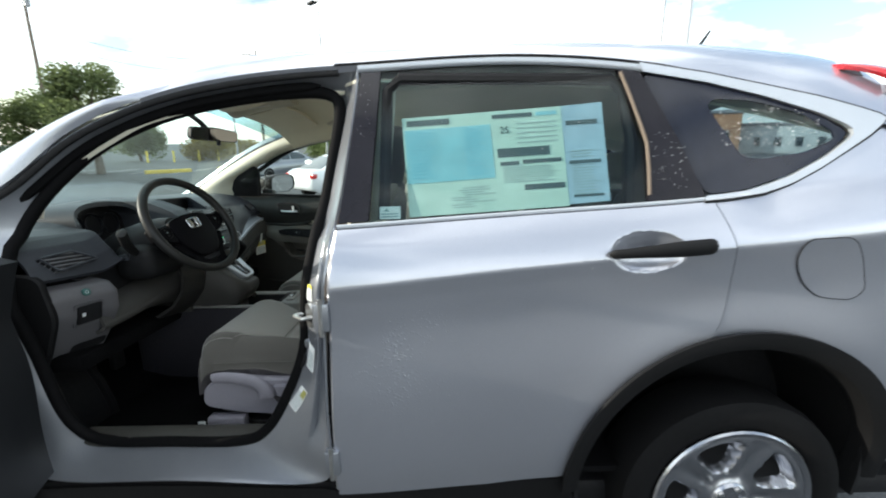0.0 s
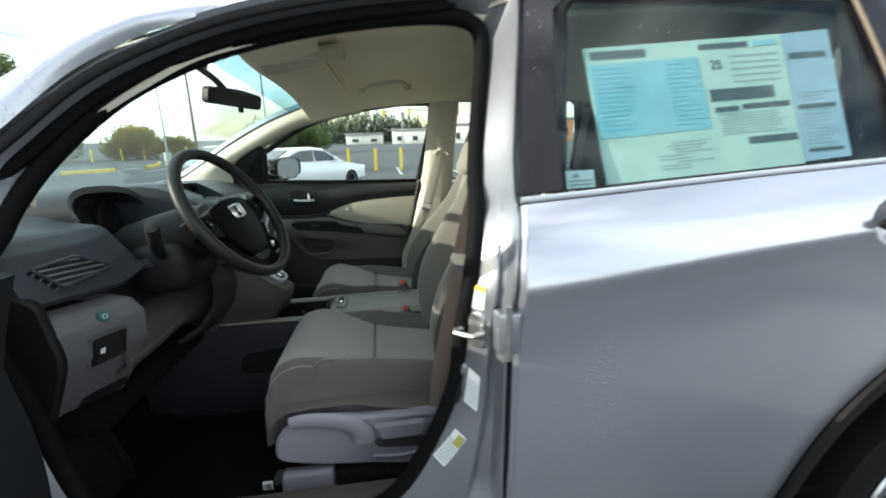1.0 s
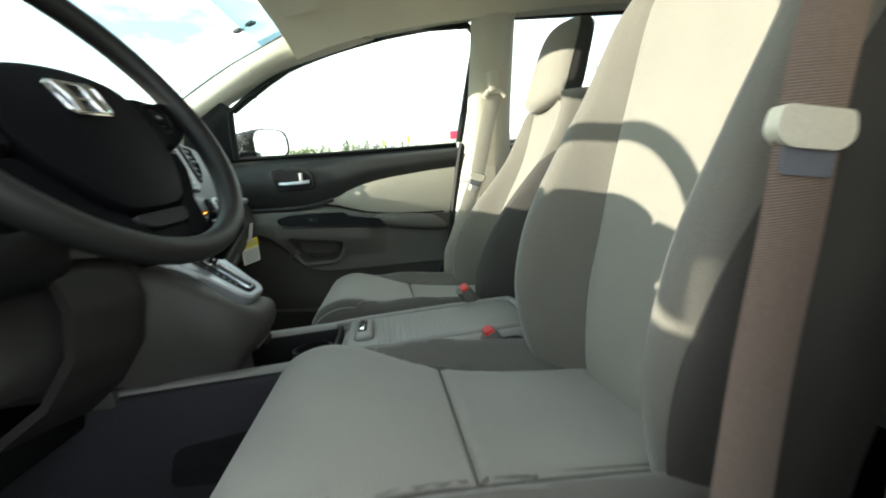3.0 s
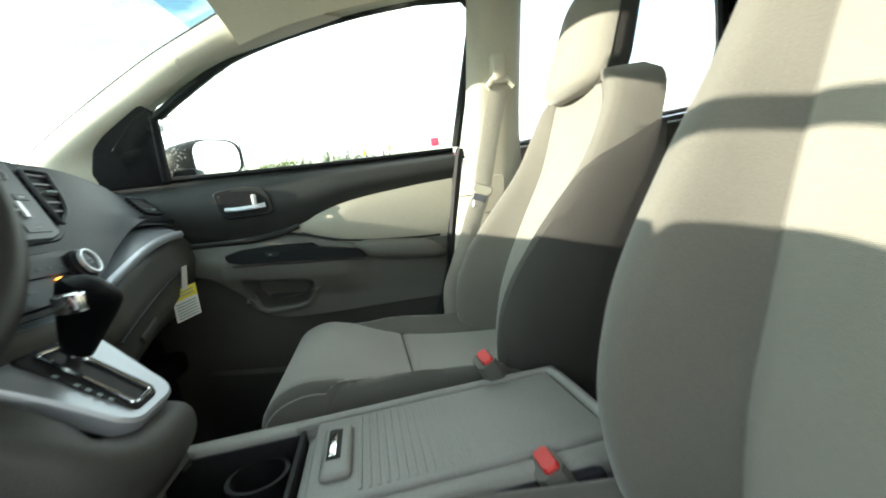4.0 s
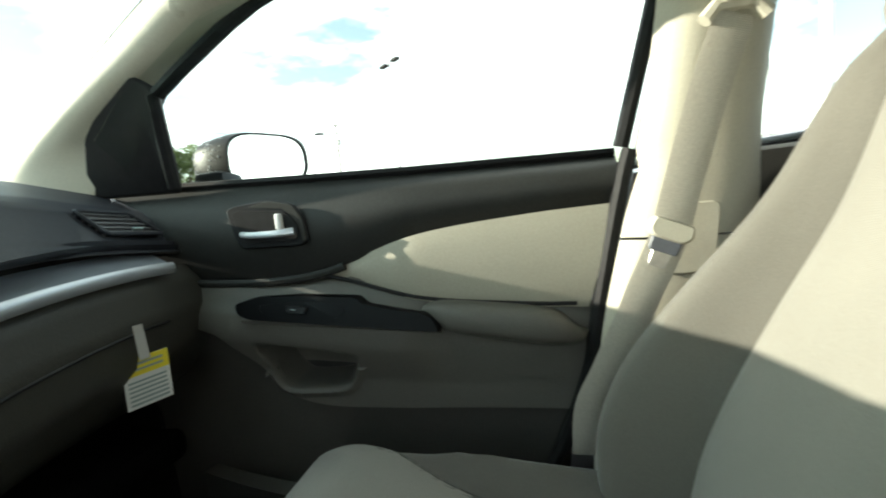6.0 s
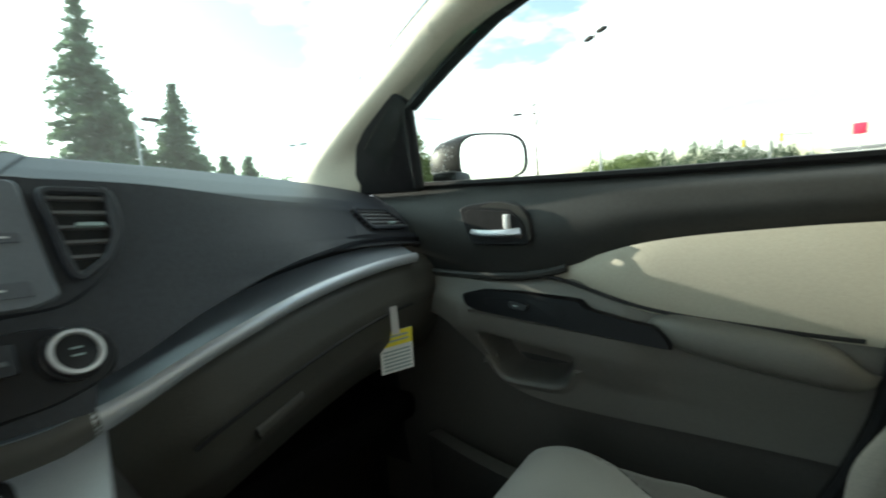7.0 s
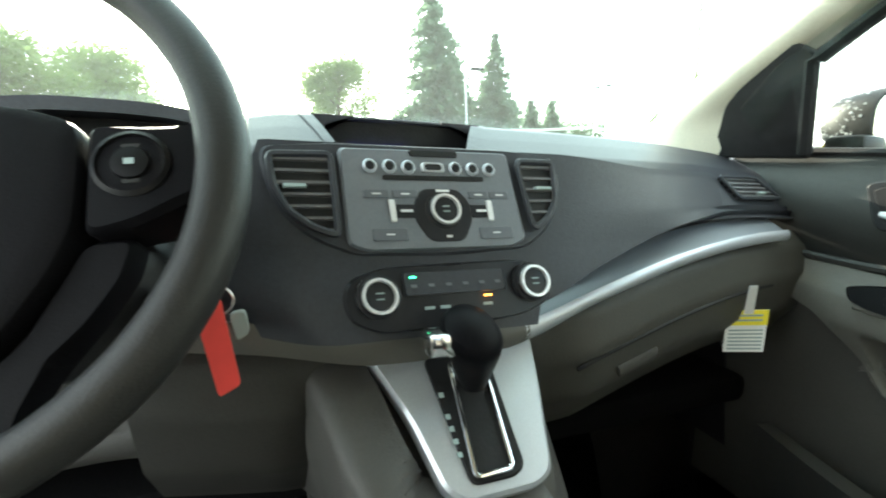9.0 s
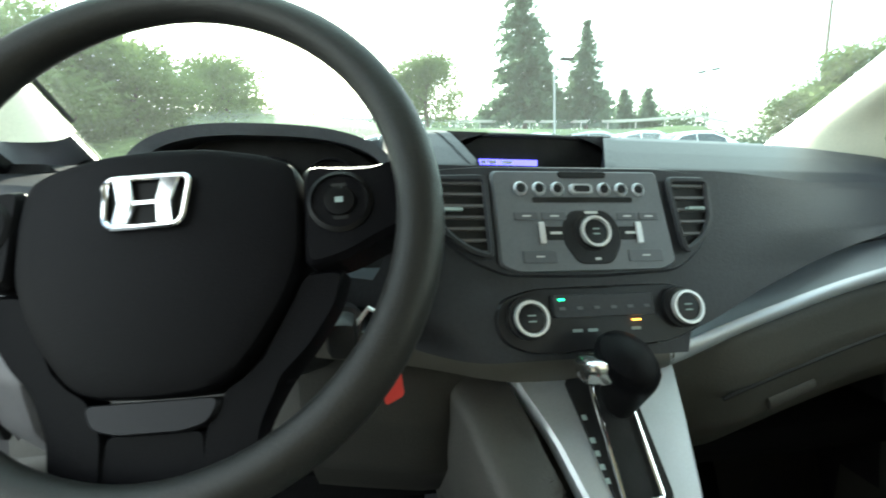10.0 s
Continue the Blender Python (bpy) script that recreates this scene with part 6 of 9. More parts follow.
for sgn, k0, k1 in ((-1, -0.07, 0.0), (1, 0.965, 1.05)):
    lip = bmesh.new()
    cols = [(q, [well_at(q, lerp(k0, k1, h), 0) for h in (0.0, 0.5, 1.0)]) for q in (lerp(-0.16, 1.04, i / 24) for i in range(25))]
    tops = [[Vector((p.x, p.y, pad_top(p.x, p.y) + 0.0018)) for p in c] for q, c in cols]
    edge_ = 2 if sgn < 0 else 0
    grid(lip, [[Vector((t[edge_].x, t[edge_].y, 1.19)) for t in tops]] + [[t[i] for t in tops] for i in ((2, 1, 0) if sgn < 0 else (0, 1, 2))])
    part("well_lip", lip, DASH, dh)
brow = [well_at(0.90, k, 1.2475 + 0.002 * math.sin(math.pi * k)) for k in (lerp(0.0, 1.0, i / 14) for i in range(15))]
part("display_brow", tube(brow, 0.0030, 8), DASH, dh)
for k_, sg_ in ((0.0, 1), (1.0, -1)):
    o_ = well_at(0.885, k_, 1.2475)
    pts_ = [(0.0, 0.004), (sg_ * 0.056, 0.004)] + [(sg_ * 0.056 * (1 - math.sin(q)), -0.034 * (1 - math.cos(q))) for q in (lerp(0.0, math.pi / 2, i / 8) for i in range(9))]
    part("well_corner", plate(pts_, lambda a, b, d, o_=o_: Vector((o_.x + d, o_.y + a, o_.z + b)), 0.0, 0.006), DASH, dh)
ondis = lambda a, b, d: Vector((-0.9005 + d, a, b))
part("display_strip", plate([(-0.060, 1.2085), (0.024, 1.2085), (0.024, 1.2165), (-0.060, 1.2165)], ondis, 0.0, 0.002), SCREEN, dh, "lit blue display strip")
bars = bmesh.new()
for a0, a1 in ((-0.057, -0.050), (-0.047, -0.036), (-0.028, -0.012)):
    plate([(a0, 1.2100), (a1, 1.2100), (a1, 1.2150), (a0, 1.2150)], ondis, 0.002, 0.0026, bm=bars)
part("print", bars, PRINTW, dh)


# instrument hood and cluster
def hood(u, v):
    q = lerp(-0.10, math.pi + 0.10, u)
    w, h = 0.172, 0.075
    c, s_ = math.cos(q), math.sin(q)
    return Vector((lerp(-0.915, -1.12, v) - 0.035 * max(0, s_) * (1 - v), -0.340 - w * (abs(c) ** 0.72) * math.copysign(1, c) * (1 + 0.05 * v), 1.182 + h * max(-0.2, math.copysign(abs(s_) ** 0.85, s_)) * lerp(1.0, 0.88, v)))


ih = part("instrument_hood", shell(hood, 48, 10, 0.016), DASH, dash, "arched instrument hood")
part("instrument_face", plate([(-0.340 - 0.168 * math.cos(q), 1.145 + 0.105 * math.sin(q)) for q in (lerp(-0.75, math.pi + 0.75, i / 28) for i in range(29))], lambda a, b, d: Vector((-1.000 + d + (b - 1.15) * -0.2, a, b)), 0.0, 0.01), RUBBER, ih, "dark instrument face")
for y in (-0.435, -0.348, -0.262):
    part("gauge_ring", lathe([(0.042, 0.0), (0.042, 0.008), (0.039, 0.010), (0.038, 0.0)], (-0.992, y, 1.172), (1, 0, 0.1), 28, closed=True), PIANO, ih)
part("instrument_shelf", box(-1.00, -0.885, -0.505, -0.19, 1.062, 1.088, 0.010), DARK, ih, "black shelf below the instruments")
part("gauge_print", box(-0.905, -0.885, -0.485, -0.425, 1.0885, 1.0905, 0.0), PRINTW, ih)
# left end: vent, knee panel, switches
air_vent([(-0.705, 1.112), (-0.625, 1.122), (-0.572, 1.090), (-0.680, 1.070)], lambda a, b, d: Vector((FACE(a) + 0.034 + d * 0.90 - (b - 1.10) * 0.5, a, b + d * 0.4)), 5)


def knee(u, v):
    y = lerp(-0.735, -0.548, u)
    prof = [(-0.830, 1.024), (-0.790, 1.014), (-0.768, 0.985), (-0.772, 0.925), (-0.812, 0.850), (-0.865, 0.775), (-0.93, 0.73)]
    i = min(int(v * 6), 5)
    t = v * 6 - i
    a, b = prof[i], prof[i + 1]
    return Vector((lerp(a[0], b[0], t) - 0.55 * max(0.0, -0.56 - y) - 0.10 * max(0.0, (u - 0.80) / 0.20) ** 3, y, lerp(a[1], b[1], t) - 0.03 * u * max(0, v - 0.6)))


KNEE = mat("light grey knee plastic", (0.090, 0.087, 0.093), 0.55, grain=(260, 0.06), wear=(5, 0.06), bump=(420, 0.0005))
part("knee_panel", shell(knee, 28, 28, -0.014), KNEE, dash, "light grey knee panel")
part("dash_end", plate(rounded([(-0.866, 1.02), (-0.850, 0.93), (-0.90, 0.80), (-0.965, 0.70), (-1.16, 0.70), (-1.16, 1.07), (-0.90, 1.07), (-0.87, 1.05)], 0.03), lambda a, b, d: Vector((a, -0.722 - d, b)), 0.0, 0.018, 0.006), CLAD, dash, "black end cover of the dashboard")
onk = lambda a, b, d: knee((a + 0.735) / 0.187, b) + Vector((0.85, -0.45, 0.2)).normalized() * d
part("switch_bezel", plate(rounded([(-0.683, 0.395), (-0.612, 0.38), (-0.608, 0.575), (-0.679, 0.59)], 0.016), onk, -0.006, 0.004, 0.002), KNEE, dash)
sw = part("switch_block", plate(rounded([(-0.676, 0.42), (-0.619, 0.405), (-0.616, 0.555), (-0.673, 0.57)], 0.010), onk, 0.0, 0.009, 0.002), RUBBER, dash, "black switch block")
part("print", plate([(-0.668, 0.48), (-0.660, 0.48), (-0.660, 0.51), (-0.668, 0.51)], onk, 0.009, 0.0098), PRINTW, sw)
ec = part("round_button", lathe([(0.0118, -0.004), (0.0118, 0.004), (0.0098, 0.0065), (0.001, 0.0075)], onk(-0.645, 0.275, 0.0), (0.85, -0.45, 0.2), 20), mat("green-grey button", (0.03, 0.11, 0.095), 0.4), dash, "round green-grey button")
part("print", lathe([(0.0050, 0.006), (0.0050, 0.0080), (0.0037, 0.0080), (0.0037, 0.006)], onk(-0.645, 0.275, 0.0), (0.85, -0.45, 0.2), 16, closed=True), PRINTW, ec)
part("column_cover", box(-1.02, -0.86, -0.56, -0.14, 0.84, 1.10, 0.03, 3), RUBBER, dash, "dark panel below the steering column")
part("lower_pocket", plate(rounded([(-0.66, 0.72), (-0.58, 0.70), (-0.58, 0.76), (-0.66, 0.80)], 0.02), onk, -0.005, 0.002), RUBBER, dash)
part("under_dash", box(-1.20, -0.84, -0.70, 0.70, 0.74, 0.80, 0.02), CARPET, dash)
part("lower_column_cover", box(-0.86, -0.715, -0.475, -0.245, 0.985, 1.115, 0.045, 4), RUBBER, dash, "black lower steering column cover")
col = lathe([(0.075, -0.05), (0.085, 0.0), (0.080, 0.08), (0.070, 0.15), (0.055, 0.19)], (-0.86, -0.362, 1.075), Vector((0.87, 0.0, 0.36)), 20)
part("column_shroud", col, RUBBER, dash, "black steering column shroud")
part("indicator_stalk", tube(spline([(-0.79, -0.42, 1.075), (-0.772, -0.47, 1.090), (-0.752, -0.53, 1.126), (-0.738, -0.562, 1.155), (-0.731, -0.578, 1.172)], 6), lambda t: (0.0115 + 0.006 * min(1, t * 2)) * min(1.0, 0.45 + ((1 - t) / 0.10) ** 0.5), 14, flat=0.8), RIMSKIN, dash, "thick black indicator stalk")
part("wiper_stalk", tube(spline([(-0.76, -0.30, 1.11), (-0.755, -0.25, 1.12), (-0.75, -0.205, 1.135)], 5), lambda t: 0.007 + 0.005 * t, 10), DARK, dash)
ig = part("ignition_lock", lathe([(0.020, 0.0), (0.020, 0.020), (0.016, 0.026), (0.001, 0.026)], (-0.725, -0.255, 1.055), (0.87, 0.25, 0.2), 20), PIANO, dash, "ignition lock")
part("key_head", box(-0.700, -0.660, -0.262, -0.236, 1.040, 1.075, 0.008), RUBBER, ig, "black key head")
tag = thing("key_tag", "red paper tag hanging from the ignition key", "tag", (-0.66, -0.225, 0.99))
part("tag_card", plate(rounded([(-0.022, 0.0), (0.022, 0.0), (0.020, -0.082), (-0.020, -0.084)], 0.006), lambda a, b, d: Vector((-0.654 + 0.1 * b + d, -0.215 + a * 0.44 - 0.08 * b, 1.082 + b * 0.98 + a * 0.18)), 0.0, 0.0015), REDTAG, tag)
part("key_fob", plate(rounded([(-0.008, 0.0), (0.008, -0.002), (0.010, -0.020), (-0.004, -0.023)], 0.005), lambda a, b, d: Vector((-0.668 + d, -0.196 + a * 0.8, 1.068 + b * 1.15 + a * 0.3)), 0.0, 0.004, 0.0012), mat("clear grey key fob", (0.22, 0.25, 0.24), 0.35), tag, "pale key fob")
part("key_ring", tube([(-0.662, -0.209 + 0.012 * math.cos(q), 1.078 + 0.012 * math.sin(q)) for q in (2 * math.pi * i / 20 for i in range(20))], 0.0010, 6, closed=True), STEEL, tag)
part("tag_tie", tube([(-0.690, -0.240, 1.060), (-0.672, -0.224, 1.084), (-0.658, -0.212, 1.080)], 0.0022, 6), PAPER, tag)
# tag under the glovebox
yt = thing("hang_tag", "yellow and white paper tag hanging from the glovebox", "tag", (-0.765, 0.57, 0.86))
ontag = lambda a, b, d: Vector((-0.751 + a * 0.62 + d * 0.7, 0.540 + a * 0.72 - d * 0.7, 0.978 + b * 0.80 + a * 0.16))
part("tag_card", plate([(-0.030, 0.0), (0.030, 0.0), (0.028, -0.090), (-0.032, -0.090)], ontag, 0.0, 0.0014), PAPER, yt)
part("yellow_band", plate([(-0.030, 0.0), (0.030, 0.0), (0.0293, -0.032), (-0.0307, -0.032)], ontag, 0.0014, 0.0024), YELLOW, yt)
bars = bmesh.new()
for i in range(6):
    plate([(-0.026, -0.041 - 0.008 * i), (0.024, -0.041 - 0.008 * i), (0.024, -0.0445 - 0.008 * i), (-0.026, -0.0445 - 0.008 * i)], ontag, 0.0014, 0.0022, bm=bars)
for i in range(2):
    plate([(-0.022, -0.009 - 0.010 * i), (0.022, -0.009 - 0.010 * i), (0.022, -0.013 - 0.010 * i), (-0.022, -0.013 - 0.010 * i)], ontag, 0.0024, 0.0030, bm=bars)
part("print", bars, FAINT, yt)
part("tag_strap", plate([(-0.007, -0.006), (0.007, -0.006), (0.003, 0.062), (-0.009, 0.062)], lambda a, b, d: ontag(a, b, d + 0.50 * max(0.0, b)), 0.006, 0.0075), PAPER, yt)


# ---------------------------------------------------------------- steering wheel
WC = Vector((-0.639, -0.3555, 1.165))
WUP = Vector((-math.sin(radians(30.6)), 0, math.cos(radians(30.6))))
WY = Vector((math.sin(radians(13.5)), math.cos(radians(13.5)), 0))
WY = (WY - WUP * WY.dot(WUP)).normalized()
WN = WY.cross(WUP).normalized()
if WN.x < 0:
    WN = -WN


def onw(a, b, d):
    return WC + WY * a + WUP * b + WN * d


sw = thing("steering_wheel", "black four-spoke steering wheel with a chrome emblem", "steering wheel", tuple(WC))
RIM = 0.1785
rim = [onw(RIM * math.cos(q), RIM * math.sin(q), 0.018) for q in (2 * math.pi * i / 72 for i in range(72))]
part("rim", tube(rim, lambda t: 0.0134 + 0.0022 * abs(math.cos(2 * math.pi * t)), 16, closed=True), RIMSKIN, sw, "black grained steering wheel rim")
pad_o = [(-0.095, 0.029), (-0.072, 0.037), (-0.035, 0.0425), (0.0, 0.0435), (0.035, 0.0425), (0.072, 0.037), (0.095, 0.029), (0.0965, 0.0), (0.094, -0.040),
         (0.084, -0.066), (0.067, -0.092), (0.050, -0.112), (0.034, -0.119), (0.0, -0.121), (-0.034, -0.119), (-0.050, -0.112), (-0.067, -0.092), (-0.084, -0.066), (-0.094, -0.040), (-0.0965, 0.0)]


def dome(a, b, d):
    return onw(a, b, d + 0.013 + 0.010 * (1 - (a / 0.10) ** 2 - (b / 0.12) ** 2))


bmh = bmesh.new()
ro = rounded(pad_o, 0.010, 3)
rows = []
for sc, e in ((0.985, -0.050), (1.0, -0.012), (1.0, -0.004), (0.985, -0.0008), (0.96, 0.0), (0.85, 0.0), (0.7, 0.0), (0.5, 0.0), (0.3, 0.0), (0.1, 0.0), (0.002, 0.0)):
    rows.append([dome(p[0] * sc, p[1] * sc, e) for p in ro])
vs = grid(bmh, rows, close_u=True)
bmh.faces.new(vs[-1])
part("hub_pad", bmh, LEATHER, sw, "black airbag cover")
# side spokes flush with the cover, then a forked lower spoke running down to the rim
for sgn in (-1, 1):
    side_sp = rounded([(sgn * 0.0985, 0.0285), (sgn * 0.128, 0.026), (sgn * 0.152, 0.026), (sgn * 0.168, 0.032), (sgn * 0.170, -0.020), (sgn * 0.150, -0.030), (sgn * 0.125, -0.042), (sgn * 0.0975, -0.047)], 0.009)
    p = part("side_spoke", plate(side_sp, lambda a, b, d: onw(a, b, d - 0.06 * max(0.0, abs(a) - 0.13)), -0.02, 0.0125, 0.0045), LEATHER, sw, "spoke with round switch pad")
    c = onw(sgn * 0.124, -0.002, 0.0105)
    part("switch_pad", lathe([(0.0225, -0.002), (0.0225, 0.0025), (0.0195, 0.004), (0.0185, 0.0015), (0.0115, 0.0010), (0.0105, 0.0040), (0.006, 0.0046), (0.001, 0.0046)], c, WN, 28), SWITCHBLACK, p)
    part("switch_button", plate(rounded([(sgn * 0.124 - 0.006, 0.0115), (sgn * 0.124 + 0.006, 0.0115), (sgn * 0.124 + 0.005, 0.0085), (sgn * 0.124 - 0.005, 0.0085)], 0.001), onw, 0.010, 0.0128, 0.0006), RIMSKIN, p)
    part("switch_button", plate(rounded([(sgn * 0.124 - 0.006, -0.0125), (sgn * 0.124 + 0.006, -0.0125), (sgn * 0.124 + 0.005, -0.0155), (sgn * 0.124 - 0.005, -0.0155)], 0.001), onw, 0.010, 0.0128, 0.0006), RIMSKIN, p)
    part("print", plate([(sgn * 0.124 - 0.0028, 0.000), (sgn * 0.124 + 0.0028, 0.000), (sgn * 0.124 + 0.0028, -0.004), (sgn * 0.124 - 0.0028, -0.004)], onw, 0.0145, 0.0153), FAINT, p)
    fork = [(sgn * 0.097, -0.046), (sgn * 0.122, -0.046), (sgn * 0.116, -0.068), (sgn * 0.100, -0.092), (sgn * 0.078, -0.118), (sgn * 0.064, -0.142), (sgn * 0.060, -0.166), (sgn * 0.028, -0.172), (sgn * 0.030, -0.140),
            (sgn * 0.040, -0.120), (sgn * 0.052, -0.113), (sgn * 0.069, -0.093), (sgn * 0.086, -0.067)]
    part("lower_spoke", plate(rounded(fork, 0.006), onw, -0.014, 0.004, 0.004), LEATHER, sw)
part("bottom_spoke", plate(rounded([(-0.044, -0.1215), (0.044, -0.1215), (0.038, -0.136), (0.020, -0.141), (-0.020, -0.141), (-0.038, -0.136)], 0.006), onw, -0.010, 0.0075, 0.003), mat("dark satin spoke plate", (0.010, 0.010, 0.013), 0.5, 0.3, grain=(300, 0.08), spec=0.3), sw, "dark satin spoke plate")
part("spoke_foot", plate(rounded([(-0.032, -0.139), (0.032, -0.139), (0.034, -0.170), (-0.034, -0.170)], 0.006), onw, -0.014, 0.002, 0.003), LEATHER, sw)
# emblem: bright frame with two uprights and a bar
em = bmesh.new()
oc = [(-0.0290, 0.0205), (0.0290, 0.0205), (0.0250, -0.0150), (-0.0250, -0.0150)]
EB = -0.019
tube([dome(p[0], p[1], 0.003) for p in rounded(oc, 0.008, 5)], 0.0021, 8, closed=True, bm=em)
for sgn in (-1, 1):
    plate([(sgn * 0.0225, 0.0390 + EB), (sgn * 0.0105, 0.0390 + EB), (sgn * 0.0072, 0.0225 + EB), (sgn * 0.0072, 0.0190 + EB), (sgn * 0.0098, 0.0048 + EB), (sgn * 0.0200, 0.0048 + EB), (sgn * 0.0185, 0.0205 + EB)][:: sgn], dome, 0.0, 0.005, 0.0014, bm=em)
plate([(-0.0080, 0.0218 + EB), (0.0080, 0.0218 + EB), (0.0080, 0.0188 + EB), (-0.0080, 0.0188 + EB)], dome, 0.0, 0.0042, 0.0008, bm=em)
part("emblem", em, CHROME, sw, "chrome emblem")
part("emblem_ground", plate([(p[0] * 0.97, p[1] * 0.97) for p in rounded(oc, 0.008, 5)], dome, -0.001, 0.0008), SWITCHBLACK, sw)

# ---------------------------------------------------------------- console and gear lever
con = thing("centre_console", "grey centre console with tray, ribbed lid and gear lever", "console", (-0.40, 0.0, 0.46))


def island(u, v):
    """Sides of the stack flowing down and back into the console."""
    t = u
    x = lerp(-0.93, -0.600, t)
    top = curve([0, 0.4, 0.55, 0.8, 0.93, 1.0], [1.00, 0.990, 0.978, 0.896, 0.852, 0.80])(t)
    w = curve([0, 0.4, 0.8, 0.93, 1.0], [0.150, 0.135, 0.112, 0.095, 0.060])(t)
    q = lerp(-0.45, 1, v)
    a = abs(q)
    if a < 0.45:
        return Vector((x, 0.008 + w * q / 0.45 * 0.80, top))
    k = (a - 0.45) / 0.55
    return Vector((x - 0.02 * k, 0.008 + math.copysign(w * (0.80 + 0.20 * math.sin(min(1, k * 2.2) * math.pi / 2) + 0.10 * k), q), top - 0.012 * min(1, k * 4) - k * (top - 0.783)))


MOULD = mat("neutral grey moulding", (0.056, 0.054, 0.051), 0.55, grain=(260, 0.06), wear=(5, 0.08), bump=(420, 0.0005))
part("gear_island", shell(island, 24, 34, 0.012), MOULD, con, "grey moulding round the gear lever")
# its driver's side: round the nose, along the lever, then sweeping out under the column
SWEEP = spline([(-0.600, 0.060, 0), (-0.595, 0.01, 0), (-0.596, -0.035, 0), (-0.601, -0.067, 0), (-0.614, -0.093, 0), (-0.644, -0.111, 0), (-0.70, -0.127, 0), (-0.755, -0.148, 0), (-0.790, -0.190, 0), (-0.806, -0.25, 0), (-0.813, -0.34, 0), (-0.818, -0.46, 0), (-0.822, -0.62, 0)], 6)
CREST = curve([-0.62, -0.50, -0.42, -0.34, -0.25, -0.19, -0.148, -0.127, -0.111, -0.094, -0.068, -0.035, 0.06], [0.890, 0.893, 0.900, 0.913, 0.930, 0.952, 0.980, 0.966, 0.924, 0.900, 0.884, 0.876, 0.872])
HEM = curve([-0.62, -0.50, -0.42, -0.34, -0.25, -0.19, -0.12, 0.06], [0.855, 0.858, 0.864, 0.866, 0.852, 0.826, 0.786, 0.786])


def wing(u, v):
    i = u * (len(SWEEP) - 1)
    k = min(int(i), len(SWEEP) - 2)
    p, way = SWEEP[k].lerp(SWEEP[k + 1], i - k), (SWEEP[k + 1] - SWEEP[k]).normalized()
    inner = Vector((way.y, -way.x, 0))
    far = ease((-0.14 - p.y) / 0.08)
    lo, hi = HEM(p.y), CREST(p.y)
    if v < 0.7:
        t = v / 0.7
        return p + inner * (lerp(0.016, 0.050, ease((p.y + 0.11) / 0.05)) * (1 - t) ** 1.6 - 0.010 * math.sin(math.pi * t) - 0.006 * t) + Vector((0, 0, lerp(lo, hi - 0.010, t)))
    t = (v - 0.7) / 0.3
    return p + inner * (lerp(0.048, 0.060, far) * (1 - math.cos(t * math.pi / 2)) - 0.006) + Vector((0, 0, hi - 0.010 + lerp(0.014, 0.062, far) * math.sin(t * math.pi / 2)))


part("gear_side", box(-1.02, -0.790, -0.158, -0.140, 0.770, 0.920, 0.008), MOULD, con)
part("gear_wing", shell(wing, 110, 22, 0.010), MOULD, con, "smooth grey moulding sweeping out under the column")
GO, GUP, GN = Vector((-0.720, 0.015, 1.000)), Vector((-0.15, 0, 0.125)).normalized(), Vector((0.125, 0, 0.15)).normalized()


def gear(a, b, d):
    return GO + Vector((0, a, 0)) + GUP * b + GN * d


part("silver_panel", plate(rounded([(-0.106, 0.004), (0.096, 0.004), (0.076, -0.07), (0.050, -0.152), (0.030, -0.162), (-0.044, -0.162), (-0.060, -0.148), (-0.075, -0.08)], 0.014), gear, -0.020, 0.002, 0.004), SATIN, con, "satin silver gear panel")
part("gate_surround", plate(rounded([(-0.046, -0.022), (0.028, -0.022), (0.022, -0.142), (0.010, -0.150), (-0.036, -0.150)], 0.010), gear, 0.0, 0.005, 0.002), RUBBER, con, "black gear gate")
part("gate_frame", tube([gear(p[0], p[1], 0.007) for p in rounded([(-0.020, -0.032), (0.018, -0.034), (0.008, -0.142), (-0.030, -0.144)], 0.006)], 0.0026, 8, closed=True), CHROME, con, "chrome gate frame")
bars = bmesh.new()
for i, b in enumerate((-0.064, -0.086, -0.098, -0.110, -0.122)):
    plate([(-0.041, b + 0.0025), (-0.036, b + 0.0025), (-0.036, b - 0.0025), (-0.041, b - 0.0025)], gear, 0.005, 0.0056, bm=bars)
part("print", bars, FAINT, con)
gl = thing("gear_lever", "black gear lever knob with a bright release button", "gear lever", tuple(gear(0.0, -0.05, 0.0)))
base = gear(-0.002, -0.062, 0.0)
tip = Vector((-0.614, -0.012, 1.057))
part("lever_rod", tube([base, base.lerp(tip, 0.5)], 0.008, 10), CHROME, gl)
rings = []
for k in range(13):
    t = k / 12
    c = base.lerp(tip, 0.20 + 0.82 * t)
    r = curve([0, 0.2, 0.5, 0.75, 0.9, 1.0], [0.015, 0.019, 0.0245, 0.0285, 0.0265, 0.010])(t)
    d = (tip - base).normalized()
    u_ = Vector((0, 1, 0))
    w_ = d.cross(u_)
    rings.append([c + u_ * math.cos(q) * r * 0.95 + w_ * math.sin(q) * r * 1.08 for q in (2 * math.pi * i / 20 for i in range(20))])
part("knob", loft(rings), LEATHER, gl, "black grained gear knob")
kb = base.lerp(tip, 0.84)
part("release_button", box(kb.x - 0.012, kb.x + 0.014, kb.y - 0.044, kb.y - 0.018, kb.z - 0.014, kb.z + 0.008, 0.005), CHROME, gl, "chrome release button")

